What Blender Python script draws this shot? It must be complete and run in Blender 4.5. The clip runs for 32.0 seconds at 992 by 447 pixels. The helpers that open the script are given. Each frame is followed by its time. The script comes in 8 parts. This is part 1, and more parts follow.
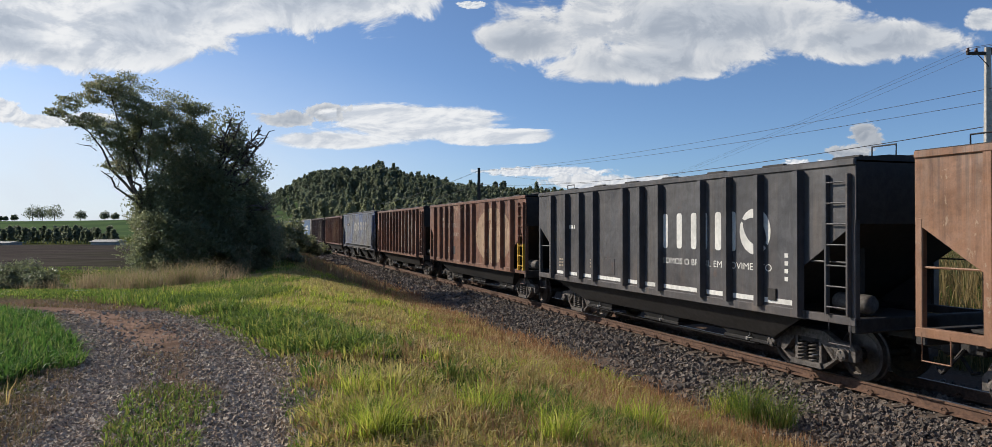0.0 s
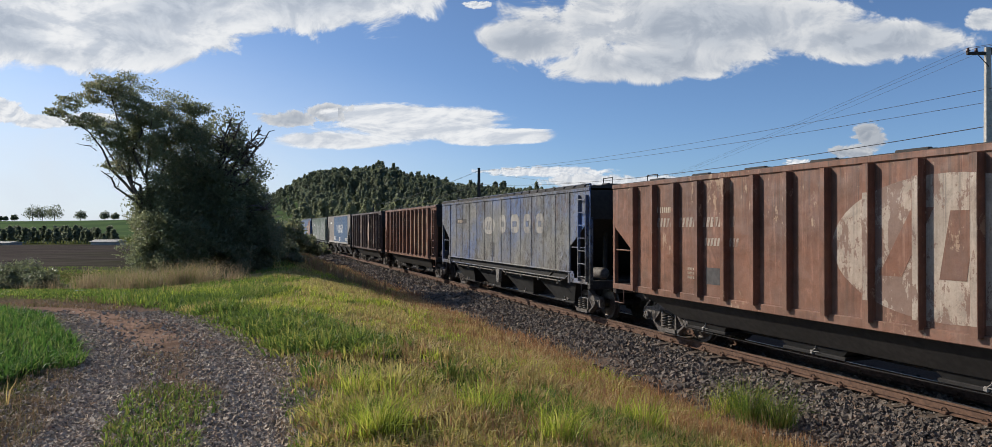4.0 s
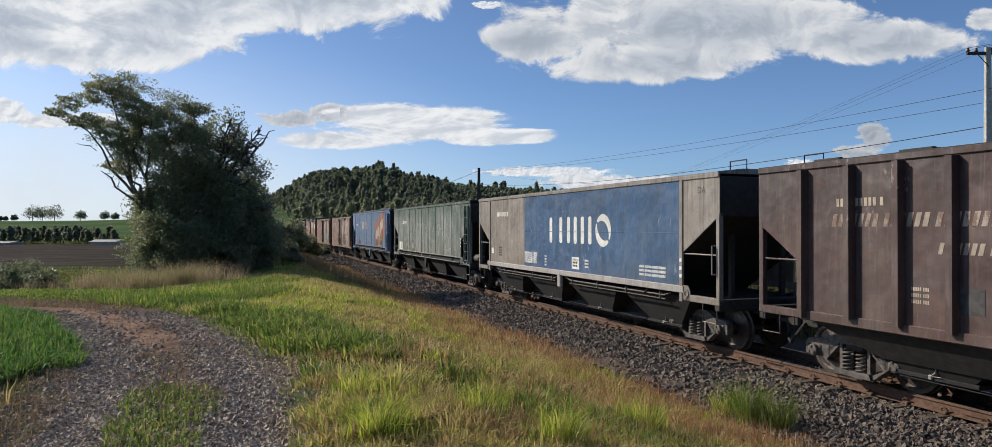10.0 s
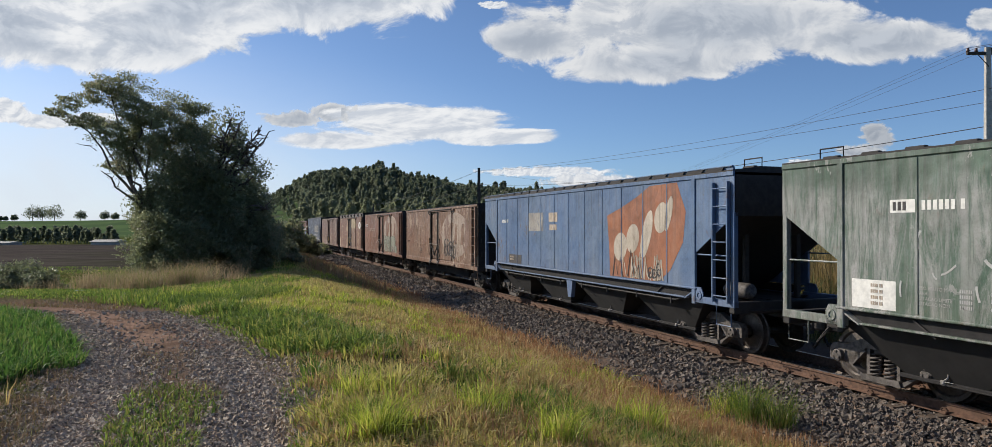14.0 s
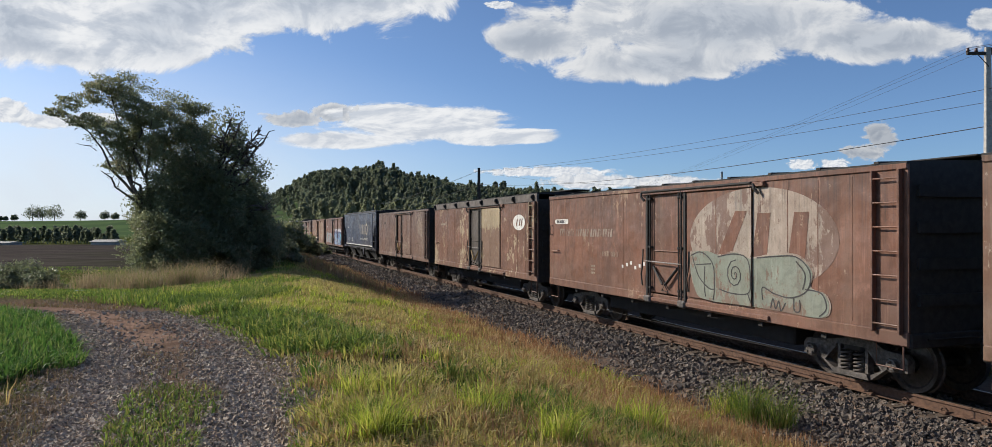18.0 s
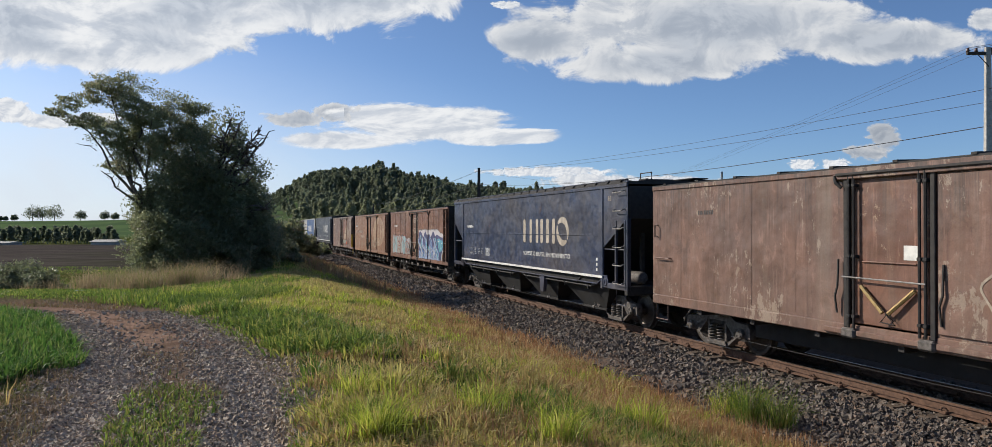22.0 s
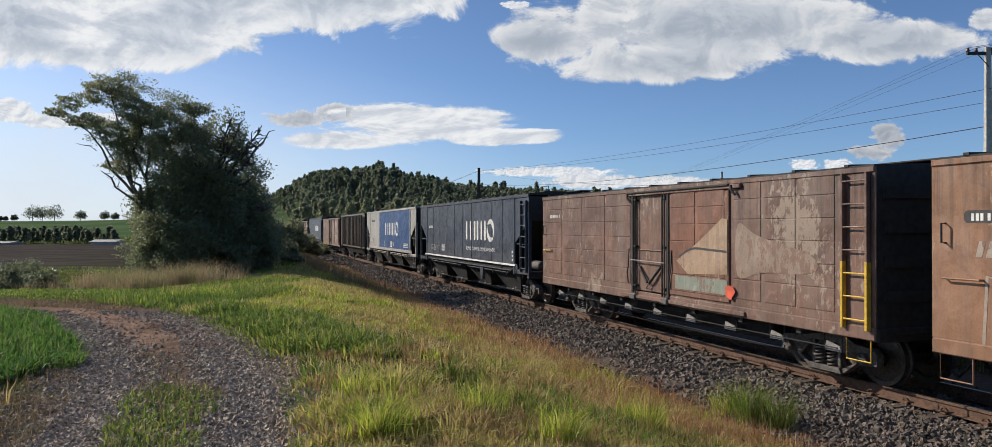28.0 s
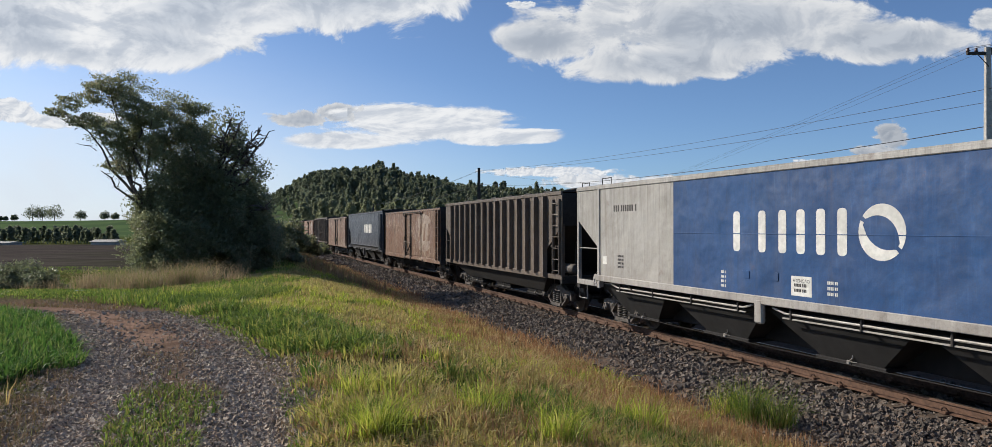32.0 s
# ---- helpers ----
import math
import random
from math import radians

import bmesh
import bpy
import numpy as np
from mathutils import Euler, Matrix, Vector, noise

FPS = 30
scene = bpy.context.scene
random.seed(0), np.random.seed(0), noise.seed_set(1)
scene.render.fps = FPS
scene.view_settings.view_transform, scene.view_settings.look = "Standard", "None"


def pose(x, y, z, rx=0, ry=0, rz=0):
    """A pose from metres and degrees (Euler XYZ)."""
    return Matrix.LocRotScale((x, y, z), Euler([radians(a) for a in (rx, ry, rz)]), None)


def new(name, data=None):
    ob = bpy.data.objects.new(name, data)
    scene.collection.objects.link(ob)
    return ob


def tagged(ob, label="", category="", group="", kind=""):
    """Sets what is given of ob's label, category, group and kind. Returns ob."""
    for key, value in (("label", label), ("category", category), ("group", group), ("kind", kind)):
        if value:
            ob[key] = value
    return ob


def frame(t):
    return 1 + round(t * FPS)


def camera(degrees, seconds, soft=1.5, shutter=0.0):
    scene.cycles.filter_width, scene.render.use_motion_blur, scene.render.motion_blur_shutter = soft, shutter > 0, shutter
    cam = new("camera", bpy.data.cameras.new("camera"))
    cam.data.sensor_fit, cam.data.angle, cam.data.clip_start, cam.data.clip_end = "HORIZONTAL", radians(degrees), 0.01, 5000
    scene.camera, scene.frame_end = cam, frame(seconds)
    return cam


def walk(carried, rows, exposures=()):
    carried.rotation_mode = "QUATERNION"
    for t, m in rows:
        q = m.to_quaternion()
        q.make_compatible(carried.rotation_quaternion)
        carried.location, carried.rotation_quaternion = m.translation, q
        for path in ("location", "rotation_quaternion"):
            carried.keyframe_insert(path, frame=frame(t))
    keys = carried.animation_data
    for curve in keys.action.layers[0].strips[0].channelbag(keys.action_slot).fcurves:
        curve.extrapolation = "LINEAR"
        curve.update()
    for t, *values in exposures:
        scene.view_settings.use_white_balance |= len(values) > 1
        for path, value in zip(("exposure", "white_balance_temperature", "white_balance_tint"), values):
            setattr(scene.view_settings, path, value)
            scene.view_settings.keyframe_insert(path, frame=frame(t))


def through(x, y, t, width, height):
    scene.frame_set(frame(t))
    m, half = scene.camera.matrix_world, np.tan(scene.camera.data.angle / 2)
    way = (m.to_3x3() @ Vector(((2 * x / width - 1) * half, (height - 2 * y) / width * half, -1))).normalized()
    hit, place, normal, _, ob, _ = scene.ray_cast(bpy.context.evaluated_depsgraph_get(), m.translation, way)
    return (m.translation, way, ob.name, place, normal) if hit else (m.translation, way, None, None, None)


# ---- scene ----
SECONDS = 32.0
EYE = 2.44                      # height of the lens over the rail heads, metres
cam = camera(68, SECONDS, soft=0.6)
STAND = pose(0, 0, EYE, 90.35, 0, 0)
walk(cam, [(0.0, STAND), (SECONDS, STAND)])

# ---- light ----
SUN_AZ = radians(-64.6)           # clockwise from +y: the sun stands ahead and to the left
SUN_EL = radians(31)
world = bpy.data.worlds.new("sky")
scene.world = world
world.use_nodes = True
wn, wl = world.node_tree.nodes, world.node_tree.links
wn.clear()
sky = wn.new("ShaderNodeTexSky")
sky.sky_type, sky.sun_disc = "NISHITA", False
sky.sun_elevation, sky.sun_rotation = SUN_EL, SUN_AZ
sky.air_density, sky.dust_density, sky.ozone_density = 0.66, 0.8, 3.0
back = wn.new("ShaderNodeBackground")
back.inputs["Strength"].default_value = 0.115
wout = wn.new("ShaderNodeOutputWorld")
tint = wn.new("ShaderNodeMix")
tint.data_type, tint.blend_type = "RGBA", "MULTIPLY"
tint.inputs["Factor"].default_value = 1.0
tint.inputs["B"].default_value = (0.87, 1.0, 1.11, 1)
wl.new(sky.outputs[0], tint.inputs["A"])
wl.new([o for o in tint.outputs if o.type == "RGBA"][0], back.inputs[0])
wl.new(back.outputs[0], wout.inputs[0])
lamp = bpy.data.lights.new("sun", "SUN")
lamp.energy, lamp.angle, lamp.color = 4.6, radians(0.53), (1.0, 0.915, 0.785)
sun = new("sun", lamp)
to_sun = Vector((math.sin(SUN_AZ) * math.cos(SUN_EL), math.cos(SUN_AZ) * math.cos(SUN_EL), math.sin(SUN_EL)))
sun.matrix_world = Matrix.Translation((-40, 30, 40)) @ to_sun.to_track_quat("Z", "Y").to_matrix().to_4x4()
scene.view_settings.exposure = 0.0


# ---- materials ----
class Nodes:
    """A short way to write a node material."""

    def __init__(self, name):
        self.mat = bpy.data.materials.new(name)
        self.mat.use_nodes = True
        self.nt = self.mat.node_tree
        self.nt.nodes.clear()
        self.out = self.add("ShaderNodeOutputMaterial")

    def add(self, kind, **values):
        n = self.nt.nodes.new(kind)
        for k, v in values.items():
            setattr(n, k, v)
        return n

    def put(self, value, socket):
        if isinstance(value, bpy.types.NodeSocket):
            self.nt.links.new(value, socket)
        elif isinstance(value, tuple) and len(value) == 3 and socket.type == "RGBA":
            socket.default_value = (*value, 1)
        else:
            socket.default_value = value

    def coords(self, scale=(1, 1, 1), which="Object", shift=None):
        tc = self.add("ShaderNodeTexCoord")
        mp = self.add("ShaderNodeMapping")
        self.put(tc.outputs[which], mp.inputs["Vector"])
        self.put(tuple(scale), mp.inputs["Scale"])
        if shift is not None:
            self.put(shift, mp.inputs["Location"])
        return mp.outputs[0]

    def noise(self, vec, scale, detail=4.0, rough=0.55, distort=0.0):
        n = self.add("ShaderNodeTexNoise")
        self.put(vec, n.inputs["Vector"])
        for k, v in (("Scale", scale), ("Detail", detail), ("Roughness", rough), ("Distortion", distort)):
            self.put(v, n.inputs[k])
        return n.outputs["Fac"]

    def ramp(self, fac, lo, hi, a=0.0, b=1.0):
        n = self.add("ShaderNodeMapRange", interpolation_type="SMOOTHSTEP")
        for k, v in (("Value", fac), ("From Min", lo), ("From Max", hi), ("To Min", a), ("To Max", b)):
            self.put(v, n.inputs[k])
        return n.outputs[0]

    def math(self, op, a, b=0.0, c=0.0):
        n = self.add("ShaderNodeMath", operation=op)
        for i, v in enumerate((a, b, c)):
            self.put(v, n.inputs[i])
        return n.outputs[0]

    def mix(self, fac, a, b, kind="MIX"):
        n = self.add("ShaderNodeMix", data_type="RGBA", blend_type=kind)
        self.put(fac, n.inputs["Factor"])
        self.put(a, n.inputs["A"])
        self.put(b, n.inputs["B"])
        return [o for o in n.outputs if o.type == "RGBA"][0]

    def axis(self, vec, which):
        n = self.add("ShaderNodeSeparateXYZ")
        self.put(vec, n.inputs[0])
        return n.outputs[which]

    def bump(self, height, strength=0.3, distance=0.02):
        n = self.add("ShaderNodeBump")
        self.put(height, n.inputs["Height"])
        self.put(strength, n.inputs["Strength"])
        self.put(distance, n.inputs["Distance"])
        return n.outputs[0]

    def finish(self, color, rough=0.8, metal=0.0, normal=None, spec=0.5, translucent=None):
        b = self.add("ShaderNodeBsdfPrincipled")
        self.put(color, b.inputs["Base Color"])
        self.put(rough, b.inputs["Roughness"])
        self.put(metal, b.inputs["Metallic"])
        self.put(spec, b.inputs["Specular IOR Level"])
        if normal is not None:
            self.put(normal, b.inputs["Normal"])
        shader = b.outputs[0]
        if translucent is not None:
            tr = self.add("ShaderNodeBsdfTranslucent")
            self.put(color, tr.inputs[0])
            m = self.add("ShaderNodeMixShader")
            self.put(translucent, m.inputs[0])
            self.put(shader, m.inputs[1])
            self.put(tr.outputs[0], m.inputs[2])
            shader = m.outputs[0]
        self.put(shader, self.out.inputs[0])
        return self.mat

    def random(self):
        return self.add("ShaderNodeObjectInfo").outputs["Random"]

    def island(self):
        return self.add("ShaderNodeNewGeometry").outputs["Random Per Island"]


def paint(name, base, second=None, rust=0.25, streak=0.35, chips=0.0, chip_color=(0.10, 0.055, 0.035), seed=0.0, rough=0.55, dust=0.25, chip_scale=2.3, grime=0.45, film_color=(0.20, 0.155, 0.12), wash=None, mottle=.5, band=.7, soot=.55, flake=False):
    """Weathered wagon paint: two tones, run-off streaks, rust blooms, chipped patches, road dust."""
    n = Nodes(name)
    sh = (seed * 7.3, seed * 3.1, seed * 5.7)
    v = n.coords((1, 1, 1), shift=sh)
    second = second or tuple(c * 0.72 for c in base)
    col = n.mix(n.ramp(n.noise(v, 0.55, 5, 0.6), 0.35, 0.68), base, second)
    # sheet by sheet, a little lighter or darker
    sheet = n.add("ShaderNodeTexWhiteNoise", noise_dimensions="1D")
    n.put(n.math("FLOOR", n.math("MULTIPLY_ADD", n.axis(n.coords(), 0), .93, seed * 3.7)), sheet.inputs["W"])
    col = n.mix(n.ramp(sheet.outputs["Value"], 0.0, 1.0, 0.0, .28), col, tuple(c * .6 for c in base))
    # scuffs and stains at hand size
    spots = n.noise(n.coords((1, 1, .62), shift=sh), 2.6, 12, .74, .7)
    col = n.mix(n.math("MULTIPLY", n.ramp(spots, .50, .61), mottle), col, tuple(c * .48 for c in base))
    col = n.mix(n.math("MULTIPLY", n.ramp(spots, .45, .36), mottle * .8), col, tuple(min(1, c * 1.3 + .03) for c in base))
    vs = n.coords((3.2, 3.2, 0.22), shift=sh)
    runs = n.noise(vs, 2.6, 5, 0.65)
    col = n.mix(n.math("MULTIPLY", n.ramp(runs, 0.5, 0.78), streak), col, tuple(c * 0.35 for c in base))
    fine = n.coords((9, 9, 0.6), shift=sh)
    col = n.mix(n.math("MULTIPLY", n.ramp(n.noise(fine, 2.0, 4, 0.6), 0.55, 0.75), streak * 0.8), col, tuple(min(1, c * 1.25 + 0.05) for c in base))
    film = n.ramp(n.noise(n.coords((2.1, 2.1, 0.10), shift=sh), 1.7, 6, 0.7), 0.46, 0.70)
    film = n.math("MULTIPLY", film, n.ramp(n.noise(v, 0.45, 3), 0.35, 0.65, 0.15, 1.0))
    col = n.mix(n.math("MULTIPLY", film, grime), col, film_color)
    if wash:
        # chalky run-off, heavier below the eaves
        run = n.ramp(n.noise(n.coords((2.6, 2.6, 0.34), shift=sh), 1.5, 11, 0.8, .5), 0.40, 0.60)
        run = n.math("MULTIPLY", run, n.ramp(n.math("ADD", n.axis(n.coords(), 2), n.noise(v, 1.2, 4)), 3.9, 3.1, 0.12, 1.0))
        run = n.math("MULTIPLY", run, n.ramp(n.noise(v, 0.5, 4), 0.3, 0.6, 0.45, 1.0))
        col = n.mix(n.math("MULTIPLY", run, wash[1]), col, wash[0])
    # soot washed down from the roof
    drip = n.ramp(n.noise(n.coords((7, 7, .11), shift=sh), 1.8, 7, .72), .47, .64)
    drip = n.math("MULTIPLY", drip, n.ramp(n.math("ADD", n.axis(n.coords(), 2), n.noise(v, .9, 4)), 2.3, 4.0, .05, 1.0))
    col = n.mix(n.math("MULTIPLY", drip, soot), col, (0.045, 0.036, 0.032))
    bloom = n.ramp(n.noise(v, 1.7, 8, 0.68, 0.4), 0.62 - 0.12 * rust, 0.72)
    col = n.mix(n.math("MULTIPLY", bloom, min(1.0, 0.35 + rust)), col, (0.13, 0.062, 0.035))
    if chips:
        long = n.coords((1, 1, 0.6), shift=sh)
        pat = n.noise(long, chip_scale, 12, 0.78, 0.3)
        band_ = n.noise(v, 0.7, 3, 0.5)
        thin = n.noise(n.coords((6, 6, 0.5), shift=sh), 2.0, 6, 0.7)
        sum_ = n.math("ADD", pat, n.math("ADD", n.math("MULTIPLY", n.math("SUBTRACT", band_, 0.5), band), n.math("MULTIPLY", n.math("SUBTRACT", thin, 0.5), 0.35)))
        if flake:
            # the paint holds under the eaves and has flaked off below
            sum_ = n.math("ADD", sum_, n.ramp(n.axis(n.coords(), 2), 2.95, 2.15, -.26, .16))
        edge = n.ramp(sum_, 0.66 - 0.16 * chips, 0.69 - 0.16 * chips)
        col = n.mix(n.math("MULTIPLY", edge, 0.85), col, chip_color)
    grit = n.noise(v, 38, 3, 0.6)
    col = n.mix(n.math("MULTIPLY", n.ramp(grit, 0.45, 0.7), 0.18), col, (0.05, 0.035, 0.03))
    low = n.ramp(n.axis(n.coords(), 2), 2.1, 0.9, 0.0, dust)
    col = n.mix(n.math("MULTIPLY", low, n.noise(v, 3.0, 4)), col, (0.19, 0.13, 0.09))
    height = n.math("ADD", n.noise(v, .85, 3, 0.45), n.math("MULTIPLY", n.noise(v, 14, 4, 0.6), 0.025))
    return n.finish(col, n.ramp(n.noise(v, 6, 4), 0.3, 0.7, rough - 0.1, rough + 0.2), 0.0, n.bump(height, 0.7, 0.16))


def plain(name, base, rough=0.8, metal=0.0, scale=20.0, vary=0.35, bump=0.2):
    """One material with grain and stains at two scales."""
    n = Nodes(name)
    v = n.coords()
    col = n.mix(n.ramp(n.noise(v, scale, 5, 0.6), 0.3, 0.7), tuple(c * (1 - vary) for c in base), tuple(min(1, c * (1 + vary)) for c in base))
    col = n.mix(n.math("MULTIPLY", n.ramp(n.noise(v, scale * 0.12, 4), 0.45, 0.7), 0.5), col, tuple(c * 0.6 for c in base))
    return n.finish(col, rough, metal, n.bump(n.noise(v, scale * 2, 4), bump, 0.01))


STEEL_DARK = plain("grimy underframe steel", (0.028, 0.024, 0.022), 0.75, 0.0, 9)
STEEL_CAST = plain("dusty cast steel", (0.11, 0.095, 0.084), 0.7, 0.1, 14, .5)
LATCH = plain("pale dusty castings", (0.27, 0.25, 0.23), .75, 0, 14, .3)
# near-black; on sill webs and under-floor fillers it stands in for shade
NEAR_BLACK = plain("soot-black steel", (0.016, 0.014, 0.014), .85, 0, 7)
STEEL_WHEEL = plain("worn wheel steel", (0.09, 0.075, 0.065), 0.5, 0.5, 18)
RAIL_RUST = plain("rusty rail flank", (0.125, 0.068, 0.043), 0.85, 0.0, 16)
RAIL_HEAD = plain("polished rail head", (0.30, 0.26, 0.23), 0.32, 0.9, 30, 0.2, 0.05)
SLEEPER = plain("old sleeper timber", (0.10, 0.07, 0.05), 0.9, 0.0, 12)
MARK_WHITE = plain("chalky white lettering", (0.72, 0.70, 0.65), 0.7, 0.0, 9, 0.14, 0.05)
MARK_FADED = plain("faded cream lettering", (0.42, 0.34, 0.26), 0.8, 0.0, 7, 0.3, 0.05)
MARK_GREY = plain("greyed white lettering", (0.46, 0.46, 0.46), 0.8, 0.0, 9, 0.25, 0.05)
MARK_DARK = plain("dull dark lettering", (0.06, 0.055, 0.055), 0.8, 0.0, 9, 0.3, 0.05)
YELLOW = plain("safety yellow paint", (0.62, 0.37, 0.03), 0.6, 0.0, 10, 0.2, 0.05)


# ---- building blocks ----
class Solid:
    """Collects closed pieces of one mesh."""

    def __init__(self):
        self.v, self.f = [], []

    def add(self, verts, faces):
        k = len(self.v)
        self.v += [tuple(p) for p in verts]
        self.f += [tuple(i + k for i in f) for f in faces]
        return self

    def box(self, x0, x1, y0, y1, z0, z1):
        x0, x1, y0, y1, z0, z1 = min(x0, x1), max(x0, x1), min(y0, y1), max(y0, y1), min(z0, z1), max(z0, z1)
        return self.add([(x, y, z) for z in (z0, z1) for y in (y0, y1) for x in (x0, x1)],
                        [(0, 2, 3, 1), (4, 5, 7, 6), (0, 1, 5, 4), (2, 6, 7, 3), (0, 4, 6, 2), (1, 3, 7, 5)])

    def soft(self, x0, x1, y0, y1, z0, z1, b=0.012):
        """A box with chamfered edges."""
        lo, hi = Vector((min(x0, x1), min(y0, y1), min(z0, z1))), Vector((max(x0, x1), max(y0, y1), max(z0, z1)))
        b = min(b, 0.45 * min(hi - lo))
        bm = bmesh.new()
        for cx in (0, 1):
            for cy in (0, 1):
                for cz in (0, 1):
                    p = [(hi if c else lo)[i] for i, c in enumerate((cx, cy, cz))]
                    s = [-b if c else b for c in (cx, cy, cz)]
                    for a in range(3):
                        q = [p[i] + (0 if i == a else s[i]) for i in range(3)]
                        bm.verts.new(q)
        hull = bmesh.ops.convex_hull(bm, input=bm.verts)
        bm.verts.index_update()
        self.add([v.co[:] for v in bm.verts], [[v.index for v in f.verts] for f in bm.faces])
        bm.free()
        return self

    def prism(self, outline, axis, a, b):
        """Extrudes a 2D outline along an axis from a to b. Outline in the two other axes, in xyz order."""
        n = len(outline)
        put = {0: lambda p, w: (w, p[0], p[1]), 1: lambda p, w: (p[0], w, p[1]), 2: lambda p, w: (p[0], p[1], w)}[axis]
        return self.add([put(p, a) for p in outline] + [put(p, b) for p in outline],
                        [tuple(range(n)), tuple(range(2 * n - 1, n - 1, -1))] + [(i, n + i, n + (i + 1) % n, (i + 1) % n) for i in range(n)])

    def rod(self, pts, r, n=6):
        """A round bar along a line of points."""
        pts = [Vector(p) for p in pts]
        rings = []
        for i, p in enumerate(pts):
            d = (pts[min(i + 1, len(pts) - 1)] - pts[max(i - 1, 0)]).normalized()
            u = d.cross(Vector((0, 0, 1)) if abs(d.z) < 0.9 else Vector((1, 0, 0))).normalized()
            w = d.cross(u)
            rings += [p + r * (math.cos(2 * math.pi * k / n) * u + math.sin(2 * math.pi * k / n) * w) for k in range(n)]
        m = len(pts)
        faces = [(i * n + k, i * n + (k + 1) % n, (i + 1) * n + (k + 1) % n, (i + 1) * n + k) for i in range(m - 1) for k in range(n)]
        faces += [tuple(range(n - 1, -1, -1)), tuple(range((m - 1) * n, m * n))]
        return self.add(rings, faces)

    def lathe(self, profile, n=20, centre=(0, 0, 0), axis=1):
        """Turns (radius, along) pairs round an axis; the profile is closed."""
        verts, m = [], len(profile)
        for k in range(n):
            c, s = math.cos(2 * math.pi * k / n), math.sin(2 * math.pi * k / n)
            for r, a in profile:
                p = {1: (r * c, a, r * s), 0: (a, r * c, r * s), 2: (r * c, r * s, a)}[axis]
                verts.append(tuple(p[i] + centre[i] for i in range(3)))
        faces = [(k * m + i, k * m + (i + 1) % m, (k + 1) % n * m + (i + 1) % m, (k + 1) % n * m + i) for k in range(n) for i in range(m)]
        return self.add(verts, faces)

    def sheet(self, pts, thick, normal):
        """A flat plate: a polygon and its twin, thick metres along normal."""
        off = Vector(normal).normalized() * thick
        n = len(pts)
        a = [Vector(p) for p in pts]
        return self.add(a + [p + off for p in a], [tuple(range(n - 1, -1, -1)), tuple(range(n, 2 * n))] + [(i, (i + 1) % n, n + (i + 1) % n, n + i) for i in range(n)])

    def mesh(self, name, smooth=False):
        me = bpy.data.meshes.new(name)
        me.from_pydata(self.v, [], self.f)
        bm = bmesh.new()
        bm.from_mesh(me)
        bmesh.ops.recalc_face_normals(bm, faces=bm.faces)
        bm.to_mesh(me)
        bm.free()
        if smooth:
            me.polygons.foreach_set("use_smooth", [True] * len(me.polygons))
        me.materials.append(None)
        return me


def part(name, shape, material, parent=None, label="", at=None, smooth=False):
    """Links a Solid, bmesh or mesh as one object, under a thing or a part."""
    if isinstance(shape, Solid):
        me = shape.mesh(name, smooth)
    elif isinstance(shape, bmesh.types.BMesh):
        me = bpy.data.meshes.new(name)
        shape.to_mesh(me)
        shape.free()
        me.materials.append(None)
    else:
        me = shape
    ob = new(name, me)
    ob.material_slots[0].link = "OBJECT"
    ob.material_slots[0].material = material
    if parent is not None:
        ob.parent = parent
    if at is not None:
        ob.matrix_basis = at
    return tagged(ob, label)


def big_mesh(name, verts, faces, material, smooth=True):
    """One mesh from arrays: verts (n, 3), faces (m, 3 or 4)."""
    me = bpy.data.meshes.new(name)
    verts, faces = np.asarray(verts, np.float32), np.asarray(faces, np.int32)
    k = faces.shape[1]
    me.vertices.add(len(verts))
    me.vertices.foreach_set("co", verts.ravel())
    me.loops.add(faces.size)
    me.loops.foreach_set("vertex_index", faces.ravel())
    me.polygons.add(len(faces))
    me.polygons.foreach_set("loop_start", np.arange(0, faces.size, k, dtype=np.int32))
    me.polygons.foreach_set("loop_total", np.full(len(faces), k, np.int32))
    me.polygons.foreach_set("use_smooth", np.full(len(faces), smooth))
    me.update(calc_edges=True)
    me.materials.append(material)
    return new(name, me)


# ---- the plan: track axes ----
TURN = math.atan2(414, 1162)                       # the track bears this much to the left of the view
ALONG = np.array([-math.sin(TURN), math.cos(TURN)])
ACROSS = np.array([math.cos(TURN), math.sin(TURN)])
TRACK = 10.0                                       # from the camera square across to the track's middle
GAUGE = 1.0


def on_track(s, p=TRACK, z=0.0):
    """World place: s metres along the track, p metres across, z over the rail heads."""
    q = ALONG * s + ACROSS * p
    return Vector((q[0], q[1], z))


def track_pose(s, z=0.0, p=TRACK):
    return Matrix.Translation(on_track(s, p, z)) @ pose(0, 0, 0, 0, 0, 90 + math.degrees(TURN))


def fbm(x, y, seed=0.0):
    """Smooth random field in about -1..1, for arrays."""
    x, y = np.asarray(x, float), np.asarray(y, float)
    r = np.random.RandomState(int(seed * 10) + 5)
    out = np.zeros(np.broadcast(x, y).shape)
    for k in range(7):
        a, ph, ph2 = r.uniform(0, 6.28), r.uniform(0, 6.28), r.uniform(0, 6.28)
        f = 1.7 ** k * 0.5
        u = x * math.cos(a) + y * math.sin(a)
        w = -x * math.sin(a) + y * math.cos(a)
        out += np.sin(u * f + ph + 1.3 * np.sin(w * f * 0.7 + ph2)) / 1.35 ** k
    return out / 3.0


def smooth(a, b, x):
    k = np.clip((np.asarray(x, float) - a) / (b - a), 0, 1)
    return k * k * (3 - 2 * k)


# ---- ground ----
def plan(x, y):
    """Plan coordinates: along the track, across it."""
    return x * ALONG[0] + y * ALONG[1], x * ACROSS[0] + y * ACROSS[1]


